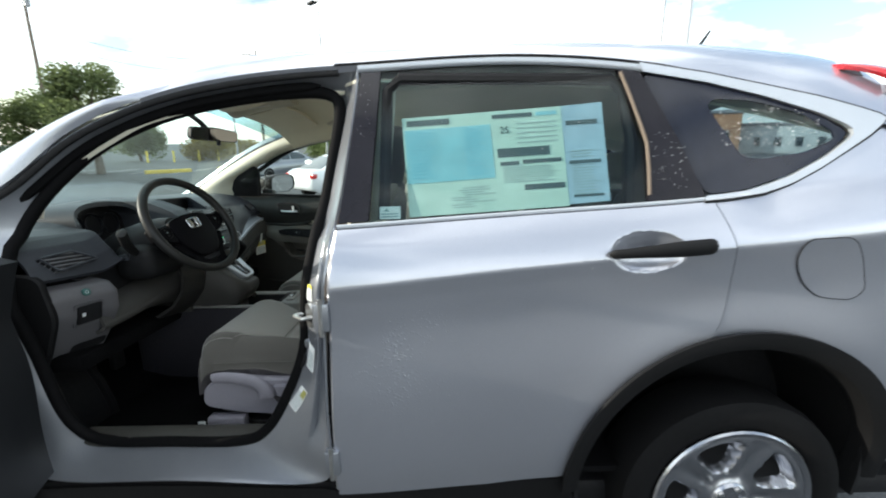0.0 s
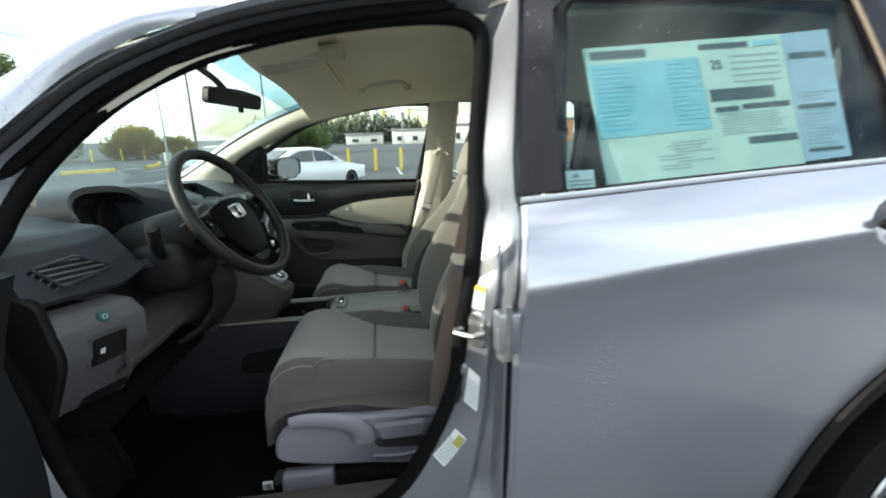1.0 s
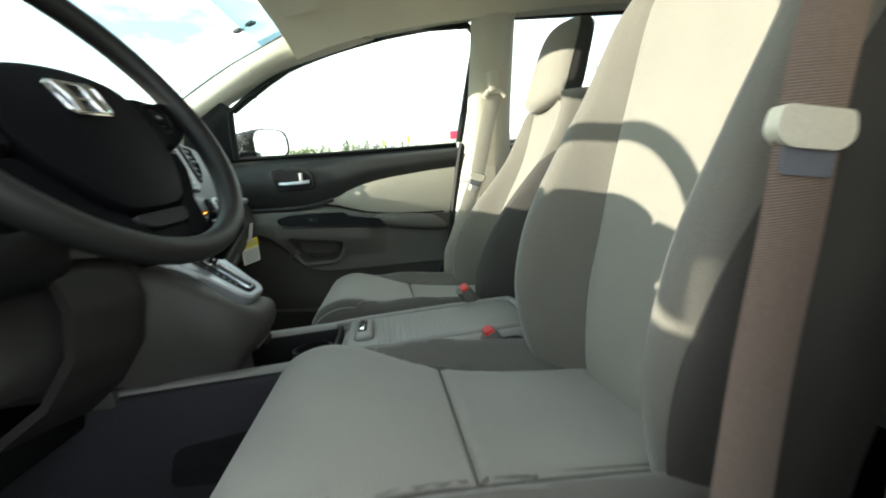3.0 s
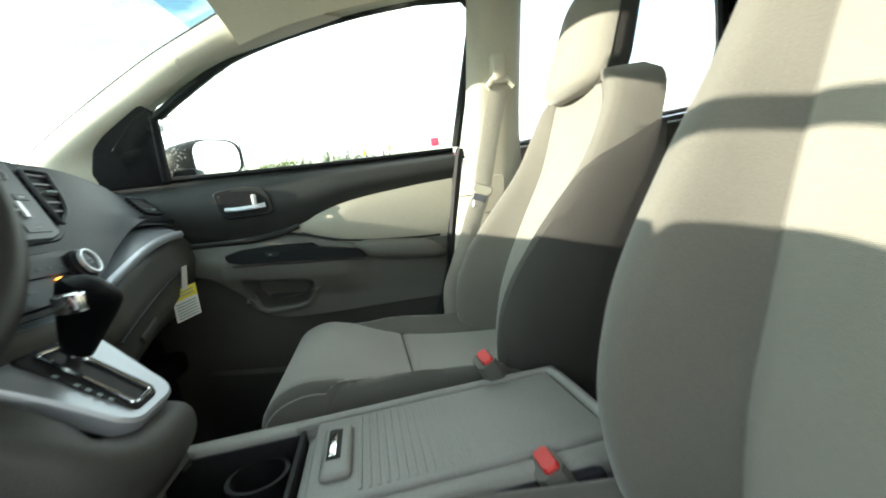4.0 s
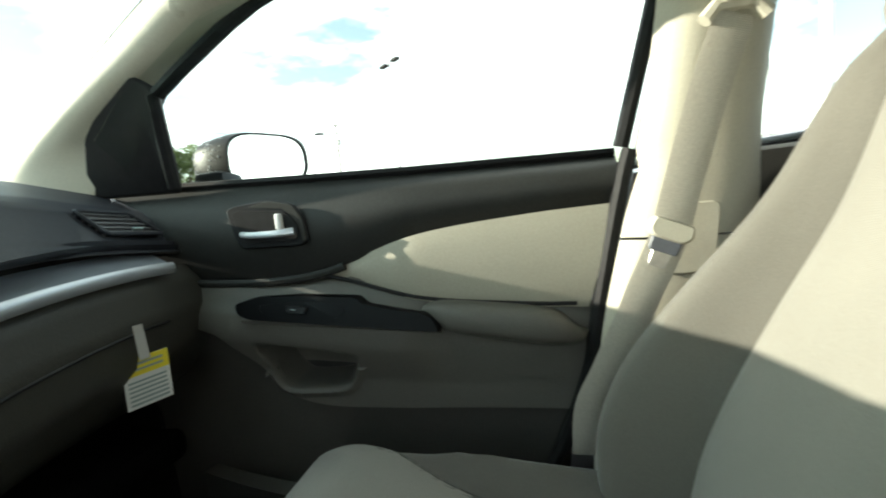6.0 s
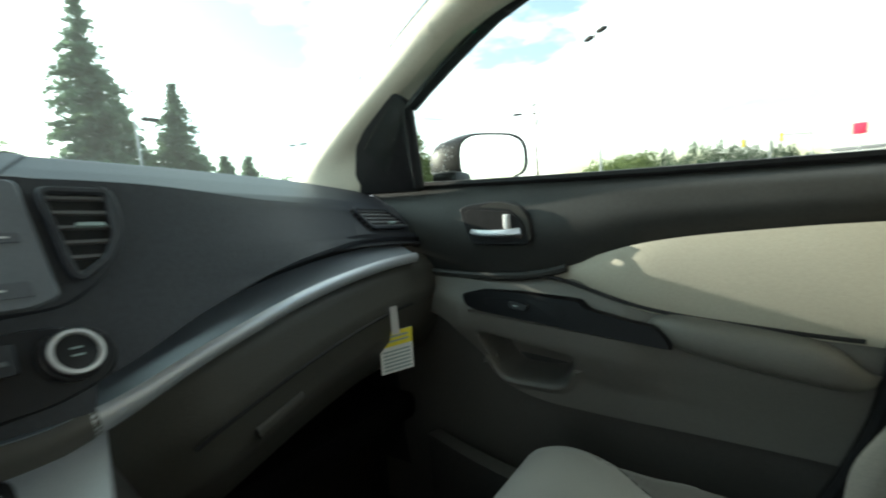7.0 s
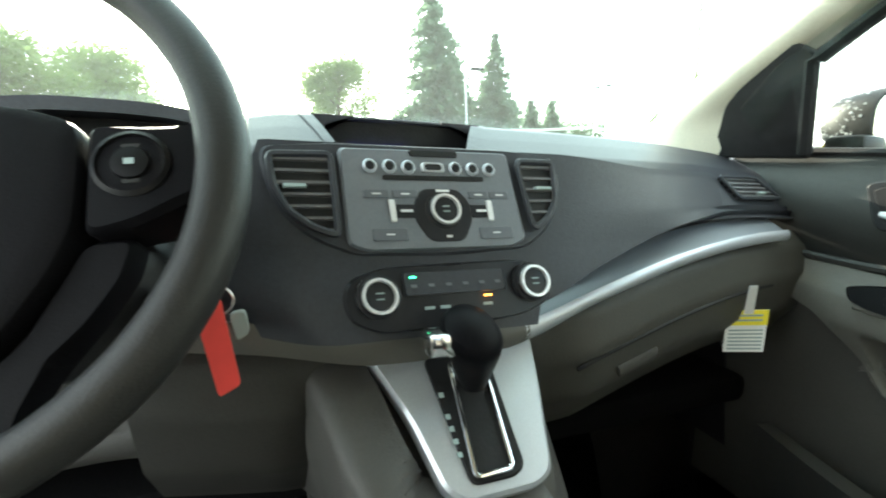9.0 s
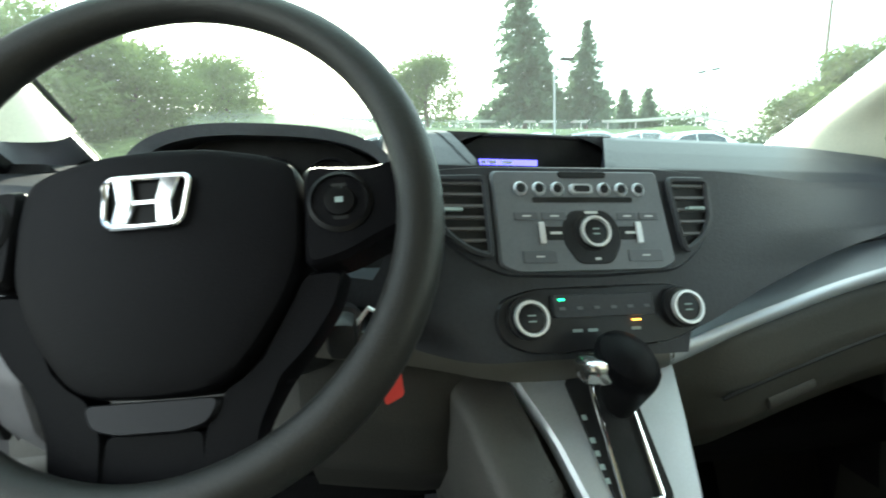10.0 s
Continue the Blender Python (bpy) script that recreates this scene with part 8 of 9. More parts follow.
def onglass(a, b, d):
    """a along, b up the pane from its lower front corner."""
    x = 0.163 + a + 0.022 * (1 - b / 0.27) * (1 if a < 0.3 else 0.6)
    z = 1.2305 + b + 0.062 * a
    return Vector((x, -(0.790 - 0.358 * (z - BELT_Z(x))) + d * -1.0, z))


part("sheet", plate([(0.0, 0.0), (0.435, 0.0), (0.435, 0.268), (0.0, 0.264)], onglass, 0.0, 0.001), MINT, stk)
part("second_sheet", plate([(0.432, 0.004), (0.545, 0.006), (0.548, 0.272), (0.432, 0.268)], onglass, -0.001, 0.0), PALEBLUE, stk, "pale blue second sheet")
part("blue_field", plate([(0.004, 0.086), (0.238, 0.088), (0.238, 0.232), (0.004, 0.230)], onglass, 0.001, 0.002), CYAN, stk, "printed light blue field")
dk = bmesh.new()
for a0, a1, b0, b1 in ((0.012, 0.128, 0.240, 0.256), (0.245, 0.355, 0.246, 0.257), (0.250, 0.395, 0.140, 0.164), (0.255, 0.310, 0.118, 0.128), (0.320, 0.425, 0.120, 0.130), (0.320, 0.428, 0.050, 0.064)):
    plate([(a0, b0), (a1, b0), (a1, b1), (a0, b1)], onglass, 0.001, 0.0022, bm=dk)
for a0, a1, b0, b1 in ((0.445, 0.530, 0.215, 0.227), (0.445, 0.530, 0.110, 0.119), (0.450, 0.530, 0.022, 0.028)):
    plate([(a0, b0), (a1, b0), (a1, b1), (a0, b1)], onglass, 0.0, 0.0014, bm=dk)
part("dark_print", dk, INK, stk)
ft, bl = bmesh.new(), bmesh.new()
rng = random.Random(4)
for i in range(26):
    b = 0.016 + 0.0062 * (i % 9)
    a0 = 0.105 + 0.05 * rng.random() if i < 9 else (0.26 if i < 18 else 0.33)
    b = b if i < 9 else (0.072 + 0.0055 * (i % 9) if i < 18 else 0.072 + 0.0055 * (i % 9))
    plate([(a0, b), (a0 + 0.05 + 0.04 * rng.random(), b), (a0 + 0.05 + 0.04 * rng.random(), b + 0.0022), (a0, b + 0.0022)], onglass, 0.001, 0.0018, bm=ft)
for i in range(14):
    b = 0.100 + 0.0092 * i
    plate([(0.014, b), (0.065 + 0.03 * rng.random(), b), (0.065, b + 0.0025), (0.014, b + 0.0025)], onglass, 0.002, 0.0028, bm=bl)
    plate([(0.165, b), (0.205 + 0.03 * rng.random(), b), (0.205, b + 0.0025), (0.165, b + 0.0025)], onglass, 0.002, 0.0028, bm=bl)
for i in range(16):
    b = 0.030 + 0.0075 * i
    if abs(b - 0.114) > 0.008:
        plate([(0.450, b), (0.505 + 0.03 * rng.random(), b), (0.505, b + 0.0022), (0.450, b + 0.0022)], onglass, 0.0, 0.0010, bm=ft)
for i in range(5):
    plate([(0.31, 0.175 + 0.013 * i), (0.42, 0.175 + 0.013 * i), (0.42, 0.178 + 0.013 * i), (0.31, 0.178 + 0.013 * i)], onglass, 0.001, 0.0018, bm=ft)
part("fine_print", ft, FAINT, stk)
part("blue_print", bl, mat("deeper blue print", (0.11, 0.36, 0.46), 0.6), stk)
part("blue_tab", plate([(0.365, 0.246), (0.422, 0.247), (0.422, 0.258), (0.365, 0.257)], onglass, 0.001, 0.0022), CYAN, stk)
txt = bpy.data.curves.new("figure", "FONT")
txt.body, txt.size, txt.extrude = "25", 0.026, 0.0004
fo = bpy.data.objects.new("figure", txt)
me = bpy.data.meshes.new_from_object(fo)
bpy.data.objects.remove(fo)
b = bmesh.new()
b.from_mesh(me)
for v in b.verts:
    v.co = onglass(0.262 + v.co.x, 0.205 + v.co.y, 0.0022 + v.co.z)
part("figure", b, INK, stk, "the number 25")
sm = thing("small_sticker", "small white sticker in the corner of the rear window", "sticker", (0.13, -0.79, 1.226))
onsm = lambda a, b, d: Vector((0.104 + a, -(0.792 - 0.358 * (1.226 + b - BELT_Z(0.104 + a))) - d, 1.226 + b))
part("sheet", plate([(0.0, 0.0), (0.056, 0.001), (0.056, 0.034), (0.0, 0.033)], onsm, 0.0, 0.001), PAPER, sm)
b = bmesh.new()
plate([(0.006, 0.005), (0.050, 0.006), (0.050, 0.009), (0.006, 0.008)], onsm, 0.001, 0.0018, bm=b)
plate([(0.006, 0.012), (0.050, 0.013), (0.050, 0.016), (0.006, 0.015)], onsm, 0.001, 0.0018, bm=b)
plate([(0.010, 0.020), (0.028, 0.020), (0.020, 0.029)], onsm, 0.001, 0.0018, bm=b)
part("print", b, FAINT, sm)


# ---------------------------------------------------------------- surroundings
LOT = -0.45


def bank(az):
    """Height of the grass bank before the lot, by bearing."""
    return ease((az - 42) / 9) * (2.9 + 0.055 * max(0.0, az - 58))


def away(az, dist, z=0.0):
    """A place by its bearing (degrees left of the car's right side) and distance."""
    return Vector((-math.sin(radians(az)) * dist, math.cos(radians(az)) * dist, z))


def parked(name_label, at, heading, paint, scale=1.0, estate=False):
    """A parked saloon: body, cabin, glass, lamps and wheels."""
    m = Matrix.Translation(at) @ Matrix.Rotation(radians(heading), 4, "Z") @ Matrix.Scale(scale, 4)
    c = new("parked_car")
    c.matrix_basis = Matrix.Translation(at)
    tagged(c, name_label, "car", "parked cars")

    def put(name, b, mt, parent=c, label=""):
        bmesh.ops.transform(b, matrix=m, verts=b.verts)
        return part(name, b, mt, parent, label, lean=False)
    rings = []
    for x, w, zl, zh in ((-2.25, 0.62, 0.38, 0.62), (-2.15, 0.80, 0.26, 0.74), (-1.5, 0.88, 0.20, 0.86), (-0.8, 0.90, 0.18, 0.94), (0.3, 0.91, 0.18, 0.97), (1.3, 0.90, 0.20, 1.00), (2.0, 0.84, 0.28, 1.00), (2.22, 0.74, 0.36, 0.92), (2.28, 0.62, 0.45, 0.80)):
        rings.append([Vector((x, w * a, lerp(zl, zh, b))) for a, b in ((-0.9, 0), (-1, 0.15), (-1, 0.6), (-0.97, 0.85), (-0.85, 1), (0.85, 1), (0.97, 0.85), (1, 0.6), (1, 0.15), (0.9, 0))])
    put("body", loft(rings), paint)
    rings = []
    for x, w, h in ((-1.15, 0.76, 0.95), (-0.95, 0.76, 1.05), (-0.30, 0.66, 1.40), (0.20, 0.64, 1.46), (0.80, 0.64, 1.44), (1.35, 0.68, 1.22), (1.80, 0.72, 1.01), (1.90, 0.72, 0.98)):
        rings.append([Vector((x, s * ww, z)) for s, ww, z in ((-1, 0.80, 0.92), (-1, w + 0.02, max(0.93, h - 0.05)), (-1, w - 0.08, h), (1, w - 0.08, h), (1, w + 0.02, max(0.93, h - 0.05)), (1, 0.80, 0.92))])
    put("cabin", loft(rings), paint)
    for s in (-1, 1):
        for pts in (((-0.88, 0.99), (-0.32, 1.31), (0.14, 1.37), (0.16, 1.00)), ((0.22, 1.00), (0.20, 1.37), (0.74, 1.35), (1.16, 1.20), (1.24, 1.02))):
            put("side_window", plate(pts, lambda a, b, d, s=s: Vector((a, s * (0.795 - (b - 0.92) * 0.24 + d), b)), -0.01, 0.012), CARGLASS)
        put("tail_lamp", box(2.02, 2.25, *sorted((s * 0.52, s * 0.80)), 0.72, 0.88, 0.03), TAIL)
        put("head_lamp", box(-2.20, -1.95, *sorted((s * 0.48, s * 0.78)), 0.60, 0.73, 0.03), CHROME)
        for x in (-1.35, 1.38):
            w = put("wheel", lathe([(0.19, -0.09), (0.29, -0.10), (0.315, -0.08), (0.315, 0.08), (0.29, 0.10), (0.19, 0.09)], (x, s * 0.80, 0.315), (0, s, 0), 24), TYRE)
            put("rim", lathe([(0.19, 0.05), (0.195, 0.092), (0.10, 0.075), (0.001, 0.08)], (x, s * 0.80, 0.315), (0, s, 0), 20), SATIN, w)
        put("door_mirror", box(-0.72, -0.58, *sorted((s * 0.82, s * 0.98)), 0.98, 1.09, 0.03), paint)
    put("rear_window", plate([(-0.60, 1.02), (0.60, 1.02), (0.52, 1.38), (-0.52, 1.38)], lambda a, b, d: Vector((1.90 - (b - 0.97) * 2.15 + d * 0.5, a, b + d)), -0.01, 0.014), CARGLASS)
    put("windscreen", plate([(-0.64, 0.98), (0.64, 0.98), (0.54, 1.37), (-0.54, 1.37)], lambda a, b, d: Vector((-1.14 + (b - 0.94) * 1.72 - d * 0.5, a, b + d)), -0.01, 0.014), CARGLASS)
    put("number_plate", box(2.275, 2.295, -0.26, 0.26, 0.62, 0.74, 0.005), PAPER)
    return c


white = parked("white saloon car parked in the lot", Vector((-2.75, 14.6, LOT)), 48 + 180, WHITECAR)
part("window_paper", plate([(0.25 * math.cos(q), 0.07 * math.sin(q)) for q in (2 * math.pi * i / 20 for i in range(20))],
                           lambda a, b, d: Vector((-3.97 + 0.60 * a + 0.2 * b, 13.20 - 0.52 * a + 0.18 * b - d, LOT + 1.24 + b)), 0.0, 0.01), PAPER, white, "white paper oval on the glass", lean=False)
for az, dist, hd, paint, lab in ((58.6, 18.0, 84, WHITECAR, "white parked car"), (53.4, 17.5, 88, WHITECAR, "white parked car"), (64.0, 18.5, 82, GREYCAR, "grey parked car"), (70, 19.5, 80, WHITECAR, "white parked car"),
                                 (20, 24.0, 60, GREYCAR, "grey parked car"), (88, 21, 75, WHITECAR, "white parked car"), (103, 19, 70, GREYCAR, "grey parked car")):
    p = away(az, dist)
    parked(lab + " across the lot", Vector((p.x, p.y, ground_z(p.x, p.y))), hd, paint)

# kerbs, lines, posts
for k, (az0, az1, d0, d1) in enumerate(((34, 29.5, 32, 33), (26.5, 25, 34, 40))):
    pts = spline([away(az0, d0, LOT + 0.07), away(lerp(az0, az1, 0.3), lerp(d0, d1, 0.2), LOT + 0.07), away(lerp(az0, az1, 0.75), lerp(d0, d1, 0.45), LOT + 0.07), away(az1, d1, LOT + 0.07)], 8)
    kb = thing("kerb", "yellow painted kerb curving round a lot island", "kerb", tuple(pts[0]), "kerbs", lean=False)
    part("kerb_stone", tube(pts, 0.16, 8, flat=0.7, side=(0, 0, 1)), KERBY, kb, lean=False)
lines = bmesh.new()
for i in range(9):
    x = -10 + 2.7 * i
    box(x, x + 0.11, 19.5, 24.5, LOT + 0.004, LOT + 0.008, 0, bm=lines)
for i in range(8):
    x = -30 + 2.7 * i
    box(x, x + 0.11, 27, 32, LOT + 0.004, LOT + 0.008, 0, bm=lines)
tagged(part("parking_lines", lines, LINEW, lean=False), "worn white parking lines on the asphalt", "road marking", kind="structure")


def post(p, h=1.15):
    o = thing("bollard", "yellow painted steel bollard", "bollard", tuple(p), "bollards", lean=False)
    part("post", lathe([(0.085, 0.0), (0.085, h - 0.05), (0.07, h - 0.015), (0.03, h), (0.001, h)], p, (0, 0, 1), 14), BOLLARD, o, lean=False)


for az, d in ((0.8, 22.5), (-2.6, 22.5), (4.3, 24), (8, 26), (-6, 23), (33, 52), (30.5, 52), (28, 52), (26, 52), (22, 50), (20, 50), (17.5, 50), (14, 48)):
    post(away(az, d, LOT))


WHITEPOLE = mat("white pole paint", (0.78, 0.78, 0.77), 0.4, grain=(40, 0.04), wear=(2, 0.08))


def lamp_post(p, h, turn, heads=2):
    o = thing("lamp_post", "tall grey lot lamp post on a concrete foot", "lamp post", tuple(p), "lamp posts", lean=False)
    part("foot", lathe([(0.30, 0), (0.30, 0.75), (0.27, 0.80), (0.001, 0.80)], p, (0, 0, 1), 18), CONCRETE, o, "concrete foot", lean=False)
    part("mast", tube([p + Vector((0, 0, 0.7)), p + Vector((0, 0, h))], lambda t: 0.085 - 0.035 * t, 12), POLEMETAL, o, lean=False)
    for s in ((-1, 1) if heads == 2 else (1,)):
        a = Vector((math.cos(radians(turn)) * s, math.sin(radians(turn)) * s, 0))
        q = p + Vector((0, 0, h))
        arm = part("arm", tube([q, q + a * 0.5], 0.03, 8), POLEMETAL, o, lean=False)
        rot = Matrix.Translation(q + a * 0.85) @ Matrix.Rotation(radians(turn), 4, "Z")
        part("lamp_head", box(-0.42, 0.42, -0.2, 0.2, -0.09, 0.09, 0.05, 2, turn=rot), RUBBER, arm, "dark lamp head", lean=False)


lamp_post(away(13.6, 33, LOT), 11.4, 132)
lamp_post(away(24.0, 44, LOT), 8.6, 20, 1)
lamp_post(away(66.3, 29, LOT), 7.0, 100, 1)
lamp_post(away(-27.5, 30, LOT), 11.5, 10)
lamp_post(away(50, 60, LOT), 9.5, 10)


wp = away(-27.7, 18.0, LOT) + Vector((0.254, -1.96, 0))
wpo = thing("flag_pole", "white painted steel pole", "pole", tuple(wp), lean=False)
part("pole", tube([wp, wp + Vector((0, 0, 12.5))], lambda t: 0.16 - 0.03 * t, 16), WHITEPOLE, wpo, lean=False)
part("base_plate", box(wp.x - 0.25, wp.x + 0.25, wp.y - 0.25, wp.y + 0.25, wp.z, wp.z + 0.04, 0.01), CONCRETE, wpo, lean=False)


def utility(p, h, turn):
    o = thing("utility_pole", "weathered wooden utility pole with cross arms", "utility pole", tuple(p), "utility poles", lean=False)
    part("pole", tube([p, p + Vector((0, 0, h))], lambda t: 0.17 - 0.06 * t, 12), WOODPOLE, o, lean=False)
    for dz, w in ((0.5, 1.5), (1.5, 1.2)):
        a = Vector((math.cos(radians(turn)), math.sin(radians(turn)), 0)) * w
        q = p + Vector((0, 0, h - dz))
        ar = part("cross_arm", tube([q - a, q + a], 0.075, 6), WOODPOLE, o, lean=False)
        for s in (-0.9, -0.45, 0.45, 0.9):
            part("insulator", lathe([(0.05, 0), (0.07, 0.07), (0.04, 0.18), (0.001, 0.2)], q + a * s + Vector((0, 0, 0.05)), (0, 0, 1), 8), CONCRETE, ar, lean=False)
    part("transformer", lathe([(0.02, 0), (0.22, 0.05), (0.22, 0.75), (0.02, 0.8)], p + Vector((0.3, -0.1, h - 3.0)), (0, 0, 1), 12), POLEMETAL, o, lean=False)


U1, U2, U3 = away(20.8, 58, LOT), away(40.6, 52, LOT), away(72, 62, LOT)
utility(U1, 12.3, 15)
utility(U2, 16.0, 5)
for a, b, h in ((U1, U2, 11.6), (U1, U2, 10.4), (U2, U3, 15.2), (U1, away(-20, 75, LOT), 11.5)):
    pts = [a.lerp(b, t / 14) + Vector((0, 0, h - 1.2 * math.sin(math.pi * t / 14))) for t in range(15)]
    part("overhead_wire", tube(pts, 0.018, 5), RUBBER, lean=False)
    tagged(bpy.context.scene.objects[-1], "black overhead wire between utility poles", "wire", "wires")


# trees: trunk, limbs and a crown of many small leaf clumps
def leaf_cloud(centres, size, n, seed, droop=0.0):
    r = random.Random(seed)
    verts, faces = [], []
    for c, rad in centres:
        for _ in range(int(n)):
            d = Vector((r.gauss(0, 1), r.gauss(0, 1), r.gauss(0, 1))).normalized() * (r.random() ** 0.45) * rad
            p = c + Vector((d.x, d.y, d.z * 0.8))
            u_ = Vector((r.gauss(0, 1), r.gauss(0, 1), r.gauss(0, 0.6))).normalized()
            w_ = u_.cross(Vector((r.gauss(0, 1), r.gauss(0, 1), r.gauss(0, 1)))).normalized()
            s = size * (0.6 + 0.8 * r.random())
            k = len(verts)
            verts += [p + u_ * s, p + w_ * s * 0.55 - Vector((0, 0, droop * s)), p - u_ * s, p - w_ * s * 0.55 - Vector((0, 0, droop * s))]
            faces.append((k, k + 1, k + 2, k + 3))
    return verts, faces


def crown_part(name, verts, faces, material, parent, label):
    me = bpy.data.meshes.new(name)
    me.from_pydata([tuple(v) for v in verts], [], faces)
    me.materials.append(material)
    ob = new(name, me)
    ob.parent = parent
    ob.matrix_parent_inverse = parent.matrix_basis.inverted()
    ob["label"] = label
    return ob


def broadleaf(p, h, w, seed, material, label):
    r = random.Random(seed)
    o = thing("tree", label, "tree", tuple(p), "broadleaf trees", lean=False)
    tr = tube([p, p + Vector((0.05 * h * r.uniform(-1, 1), 0, 0.35 * h)), p + Vector((0, 0.05 * h, 0.75 * h))], lambda t: 0.035 * h * (1 - 0.75 * t) + 0.03, 10)
    cs_ = []
    for k in range(26):
        a = r.random() * 6.283
        zz = r.uniform(0.24, 0.95)
        rr = w * 0.5 * math.sin(math.pi * min(0.95, max(0.18, zz - 0.05))) ** 0.7 * r.uniform(0.35, 0.9)
        c = p + Vector((math.cos(a) * rr, math.sin(a) * rr, h * zz))
        cs_.append((c, w * r.uniform(0.17, 0.31)))
        if k < 8:
            tube([p + Vector((0, 0, h * max(0.2, zz - 0.3))), c], lambda t: 0.012 * h * (1 - 0.7 * t), 6, bm=tr)
    part("trunk", tr, BARK, o, "branching bark trunk", lean=False)
    v, f = leaf_cloud(cs_, 0.026 * w * 0.5 + 0.045, 640, seed)
    crown_part("crown", v, f, material, o, "loose leafy crown")


def conifer(p, h, w, seed):
    r = random.Random(seed)
    o = thing("conifer", "tall dark green conifer with layered branches", "tree", tuple(p), "conifers", lean=False)
    part("trunk", tube([p, p + Vector((0, 0, h))], lambda t: 0.018 * h * (1 - t) + 0.02, 8), BARK, o, lean=False)
    verts, faces = [], []
    nb = int(60 + h * 14)
    for k in range(nb):
        t = (k + r.random()) / nb
        z = lerp(0.08, 0.99, t) * h
        reach = w * 0.5 * (1 - t) ** 0.85 * r.uniform(0.55, 1.1) + 0.15
        a = r.random() * 6.283
        d = Vector((math.cos(a), math.sin(a), 0))
        n = max(4, int(reach / 0.16))
        for i in range(n):
            q = (i + r.random()) / n
            c = p + Vector((0, 0, z)) + d * reach * q + Vector((0, 0, -0.25 * reach * q * q + 0.1 * r.gauss(0, 1)))
            for _ in range(3):
                c2 = c + Vector((r.gauss(0, 0.14), r.gauss(0, 0.14), r.gauss(0, 0.10)))
                u_ = (d + Vector((r.gauss(0, 0.6), r.gauss(0, 0.6), r.gauss(0, 0.4)))).normalized()
                w_ = u_.cross(Vector((r.gauss(0, 1), r.gauss(0, 1), r.gauss(0, 1)))).normalized()
                s = 0.34 * (0.6 + 0.7 * r.random()) * (1.1 - 0.5 * t)
                m = len(verts)
                verts += [c2 + u_ * s, c2 + w_ * s * 0.5, c2 - u_ * s, c2 - w_ * s * 0.5 - Vector((0, 0, s * 0.4))]
                faces.append((m, m + 1, m + 2, m + 3))
    crown_part("crown", verts, faces, NEEDLE, o, "layered needle crown")


conifer(away(69.6, 50, bank(69.6)), 17.2, 10.0, 11)
conifer(away(62.4, 50, bank(62.4)), 10.6, 6.6, 12)
conifer(away(58.2, 56, bank(58.2)), 4.6, 4.0, 13)
conifer(away(55.8, 57, bank(55.8)), 4.5, 3.8, 14)
conifer(away(65.6, 56, bank(65.6)), 5.2, 5.0, 15)
broadleaf(away(81.5, 48, bank(81.5)), 6.4, 7.5, 21, LEAFG, "hazy green broadleaf tree by the road")
broadleaf(away(104.5, 42, 1.9), 7.6, 7.6, 22, LEAFG, "leafy green broadleaf tree by the road")
broadleaf(away(113.0, 36, 1.2), 7.8, 8.0, 23, LEAFG, "leafy green broadleaf tree by the road")
broadleaf(away(119.0, 32, 0.9), 8.6, 8.0, 24, LEAFG, "leafy green broadleaf tree by the road")
broadleaf(away(37.8, 34, LOT), 6.5, 4.9, 25, LEAFG, "rounded green tree at the lot's edge")
broadleaf(away(41.6, 37, LOT), 4.6, 4.4, 26, LEAFG, "rounded green tree at the lot's edge")
broadleaf(away(26.6, 54, LOT), 2.6, 5.2, 27, LEAFY, "low yellowing autumn tree beyond the lot")
broadleaf(away(22.8, 55, LOT), 2.1, 3.6, 28, LEAFY, "low yellowing autumn tree beyond the lot")
broadleaf(away(13.0, 50, LOT), 2.8, 6.0, 29, LEAFG, "low green tree beyond the lot")
broadleaf(away(9.5, 54, LOT), 3.8, 6.5, 30, LEAFG, "bushy green tree beyond the lot")
broadleaf(away(33.5, 56, LOT), 4.6, 5.0, 31, LEAFG, "bushy green tree beyond the lot")
r = random.Random(77)
wv, wf = [], []
for az in np.arange(-16, 12, 0.36):
    base = away(float(az), 120 + r.uniform(-8, 8), LOT)
    hh = (2.2 + 5.9 * math.exp(-((az - 1.5) / 8.0) ** 4)) * r.uniform(0.62, 1.15)
    for i in range(760):
        t = 1 - r.random() ** 0.62
        reach = (0.25 + 0.26 * hh * (1 - t)) * (0.55 + 0.45 * abs(math.sin(9 * t + az))) * r.random() ** 0.4
        q = r.random() * 6.283
        c = base + Vector((math.cos(q) * reach, math.sin(q) * reach, 0.2 + hh * t))
        u_ = Vector((math.cos(q), math.sin(q), -0.5)).normalized() * r.uniform(0.2, 0.42)
        w_ = Vector((-math.sin(q), math.cos(q), r.gauss(0, 0.5))).normalized() * r.uniform(0.08, 0.15)
        k = len(wv)
        wv += [c - u_, c + w_, c + u_, c - w_]
        wf.append((k, k + 1, k + 2, k + 3))
for az in np.arange(44, 128, 0.8):
    base = away(float(az), 70 + r.uniform(-5, 5), bank(float(az)) if az > 50 else LOT)
    v, f = leaf_cloud([(base + Vector((0, 0, 1.0 + r.uniform(0, 1.3))), 2.2)], 0.26, 170, r.random())
    k = len(wv)
    wv += v
    wf += [tuple(q + k for q in ff) for ff in f]
me = bpy.data.meshes.new("far_woods")
me.from_pydata([tuple(v) for v in wv], [], wf)
me.materials.append(HEDGE)
tagged(new("far_woods", me), "far belt of dark trees beyond the road", "woods", kind="stuff")
verge = bmesh.new()
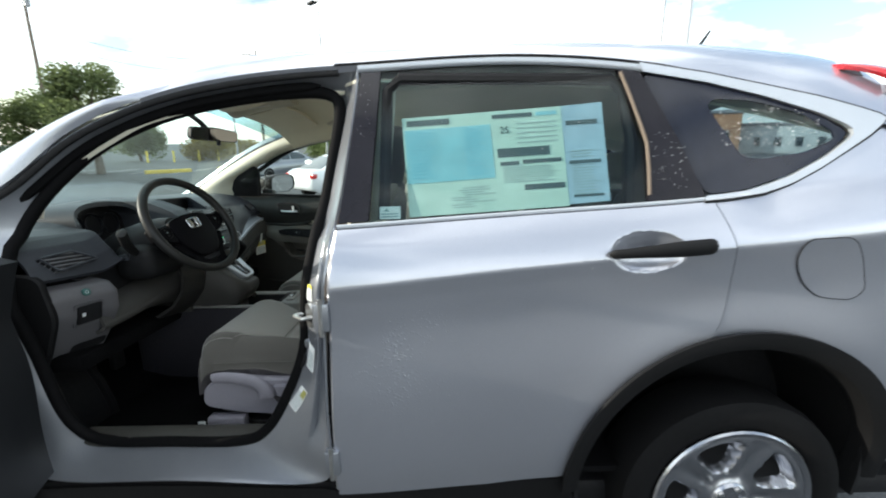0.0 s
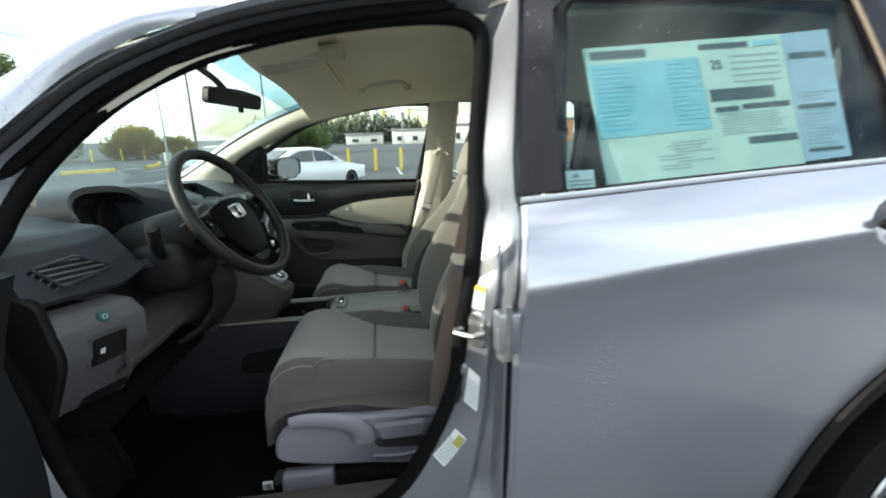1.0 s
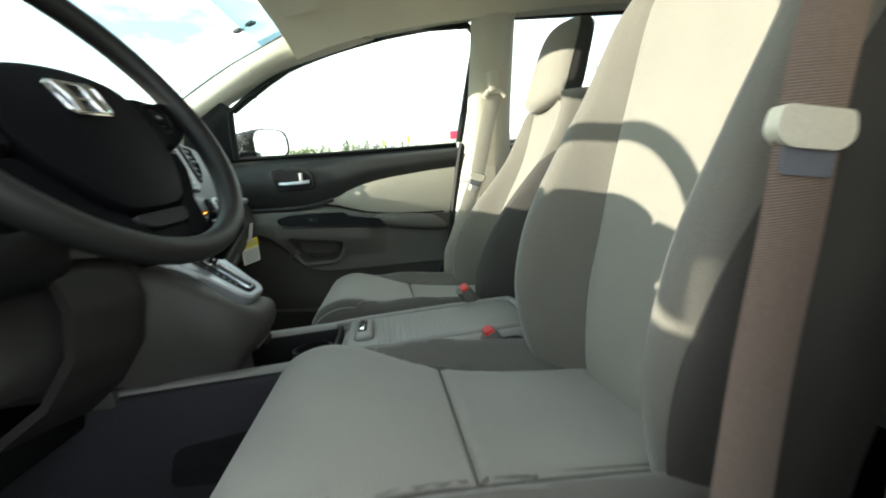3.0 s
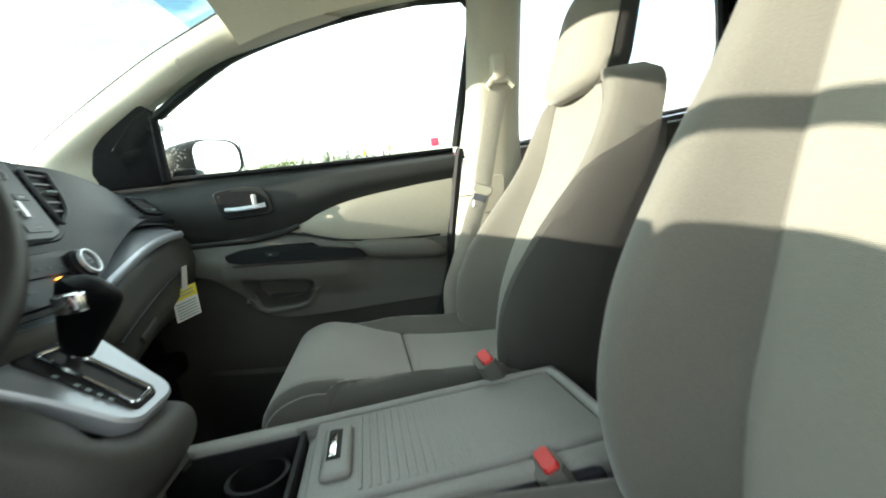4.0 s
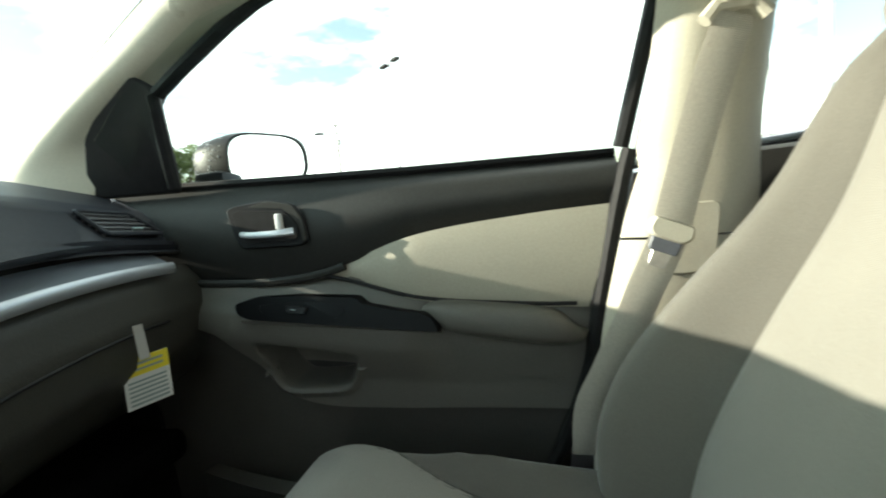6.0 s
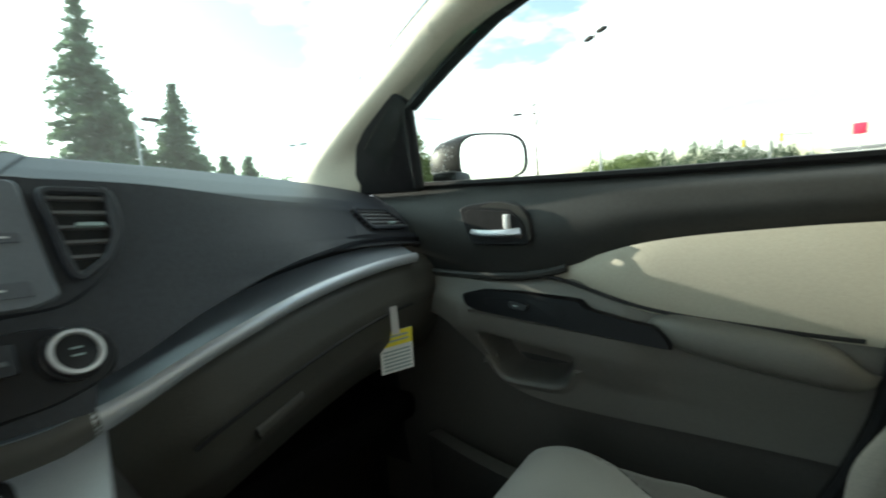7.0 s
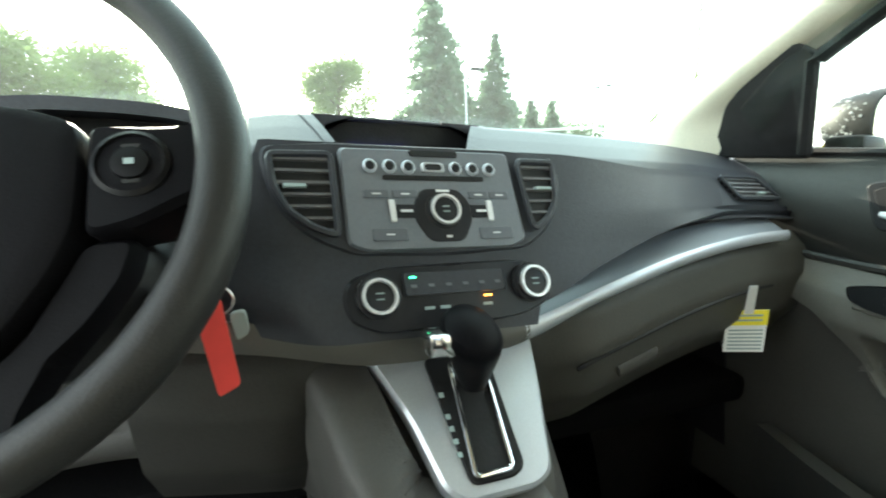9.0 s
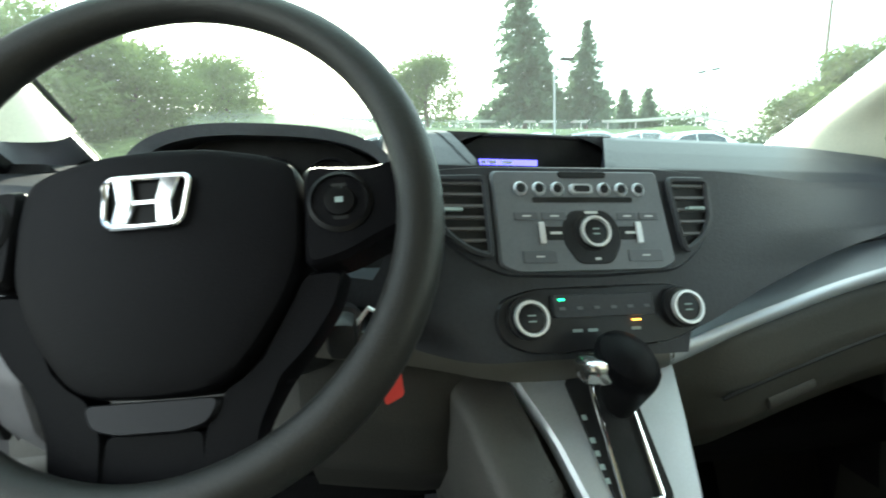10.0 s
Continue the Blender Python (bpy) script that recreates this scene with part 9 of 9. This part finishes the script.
grid(verge, [[away(az, d, ground_z(*away(az, d).xy) + 0.02 + (bank(az) - 0.5) * k) for az in np.arange(41, 132, 1.5)] for d, k in ((28, 0.0), (32, 0.30), (37, 0.65), (42, 0.92), (47, 1.0), (62, 1.02), (110, 1.05))])
tagged(part("verge", verge, GRASS, lean=False), "rough grass bank beyond the lot", "verge", kind="structure")
# low rail along the lot's front edge
rl = thing("guard_rail", "pale guard rail along the top of the bank", "guard rail", tuple(away(70, 48, bank(70))), lean=False)
ends = [away(az, 48, bank(az) + 0.05) for az in np.arange(48, 118, 3.0)]
part("rail", tube([p + Vector((0, 0, 0.75)) for p in ends], 0.14, 6, flat=0.3, side=(0, 0, 1)), CONCRETE, rl, lean=False)
for p in ends[::1]:
    part("rail_post", tube([p, p + Vector((0, 0, 0.8))], 0.06, 6), CONCRETE, rl, lean=False)


# buildings and signs beyond the lot
def building(az, d, w, dp, h, wall, label, storeys=1, bays=5, roof=0.4):
    p = away(az, d, LOT)
    m = Matrix.Translation(p) @ Matrix.Rotation(radians(az), 4, "Z")
    o = thing("building", label, "building", tuple(p), "far buildings", lean=False)

    def put(name, b, mt, parent=o):
        bmesh.ops.transform(b, matrix=m, verts=b.verts)
        return part(name, b, mt, parent, lean=False)
    put("wall", box(-w / 2, w / 2, 0, dp, 0, h, 0.03), wall)
    put("roof", box(-w / 2 - 0.25, w / 2 + 0.25, -0.25, dp + 0.25, h, h + roof, 0.05), ROOFM)
    for s in range(storeys):
        for i in range(bays):
            x = -w / 2 + w * (i + 0.5) / bays
            z0 = h * (s + 0.25) / storeys
            wn_ = put("window", box(x - w / bays * 0.17, x + w / bays * 0.17, -0.06, 0.04, z0, z0 + h / storeys * 0.34, 0.01), CARGLASS)
            put("window_sill", box(x - w / bays * 0.19, x + w / bays * 0.19, -0.16, 0.0, z0 - 0.12, z0, 0.01), WALLW, wn_)
    return o


building(-4.8, 95, 9.6, 9, 2.7, WALLW, "low white shop building across the road", 1, 3)
building(1.5, 100, 8, 8, 2.0, WALLW, "small white shop building", 1, 2)
building(-11, 88, 9, 9, 3.4, WALLW, "low pale shop building", 1, 4)
building(-30.5, 70, 11, 9, 5.2, WALLT, "terracotta coloured shop building", 1, 3)
building(-36.5, 74, 16, 9, 3.6, WALLW, "long pale shop building", 1, 7)
building(-20, 90, 14, 9, 4.0, WALLT, "terracotta coloured shop building", 1, 5)
sp_ = away(-9.9, 62, LOT)
sg = thing("roadside_sign", "red square sign on a post by the road", "sign", tuple(sp_), lean=False)
part("sign_post", tube([sp_, sp_ + Vector((0, 0, 4.5))], 0.09, 8), POLEMETAL, sg, lean=False)
part("sign_board", box(-0.55, 0.55, -0.1, 0.1, 0, 1.1, 0.03, 2, turn=Matrix.Translation(sp_ + Vector((0, 0, 4.3))) @ Matrix.Rotation(radians(-9.9), 4, "Z")), SIGNRED, sg, "red sign board", lean=False)
sp2 = away(-12.2, 62, LOT)
sg = thing("canopy", "red shop canopy beyond the lot", "canopy", tuple(sp2), lean=False)
part("canopy_roof", box(-2.6, 2.6, -0.4, 0.8, 2.2, 2.9, 0.05, 2, turn=Matrix.Translation(sp2 + Vector((2.4, 0, 0)))), SIGNRED, sg, lean=False)
for x in (-0.1, 4.9):
    part("canopy_post", tube([sp2 + Vector((x, 0, 0)), sp2 + Vector((x, 0, 2.25))], 0.07, 8), POLEMETAL, sg, lean=False)
for az, d in ((-6.5, 70), (-3.2, 74)):
    p = away(az, d, LOT)
    o = thing("traffic_light", "yellow traffic light on a mast arm", "traffic light", tuple(p), "traffic lights", lean=False)
    part("mast", tube([p, p + Vector((0, 0, 5.6))], 0.10, 8), POLEMETAL, o, lean=False)
    part("mast_arm", tube([p + Vector((0, 0, 5.4)), p + Vector((-3.2, 0, 5.6))], 0.06, 8), POLEMETAL, o, lean=False)
    part("signal_box", box(-0.18, 0.18, -0.15, 0.15, -0.5, 0.5, 0.03, 2, turn=Matrix.Translation(p + Vector((-2.9, 0, 5.3)))), BOLLARD, o, "yellow signal box", lean=False)
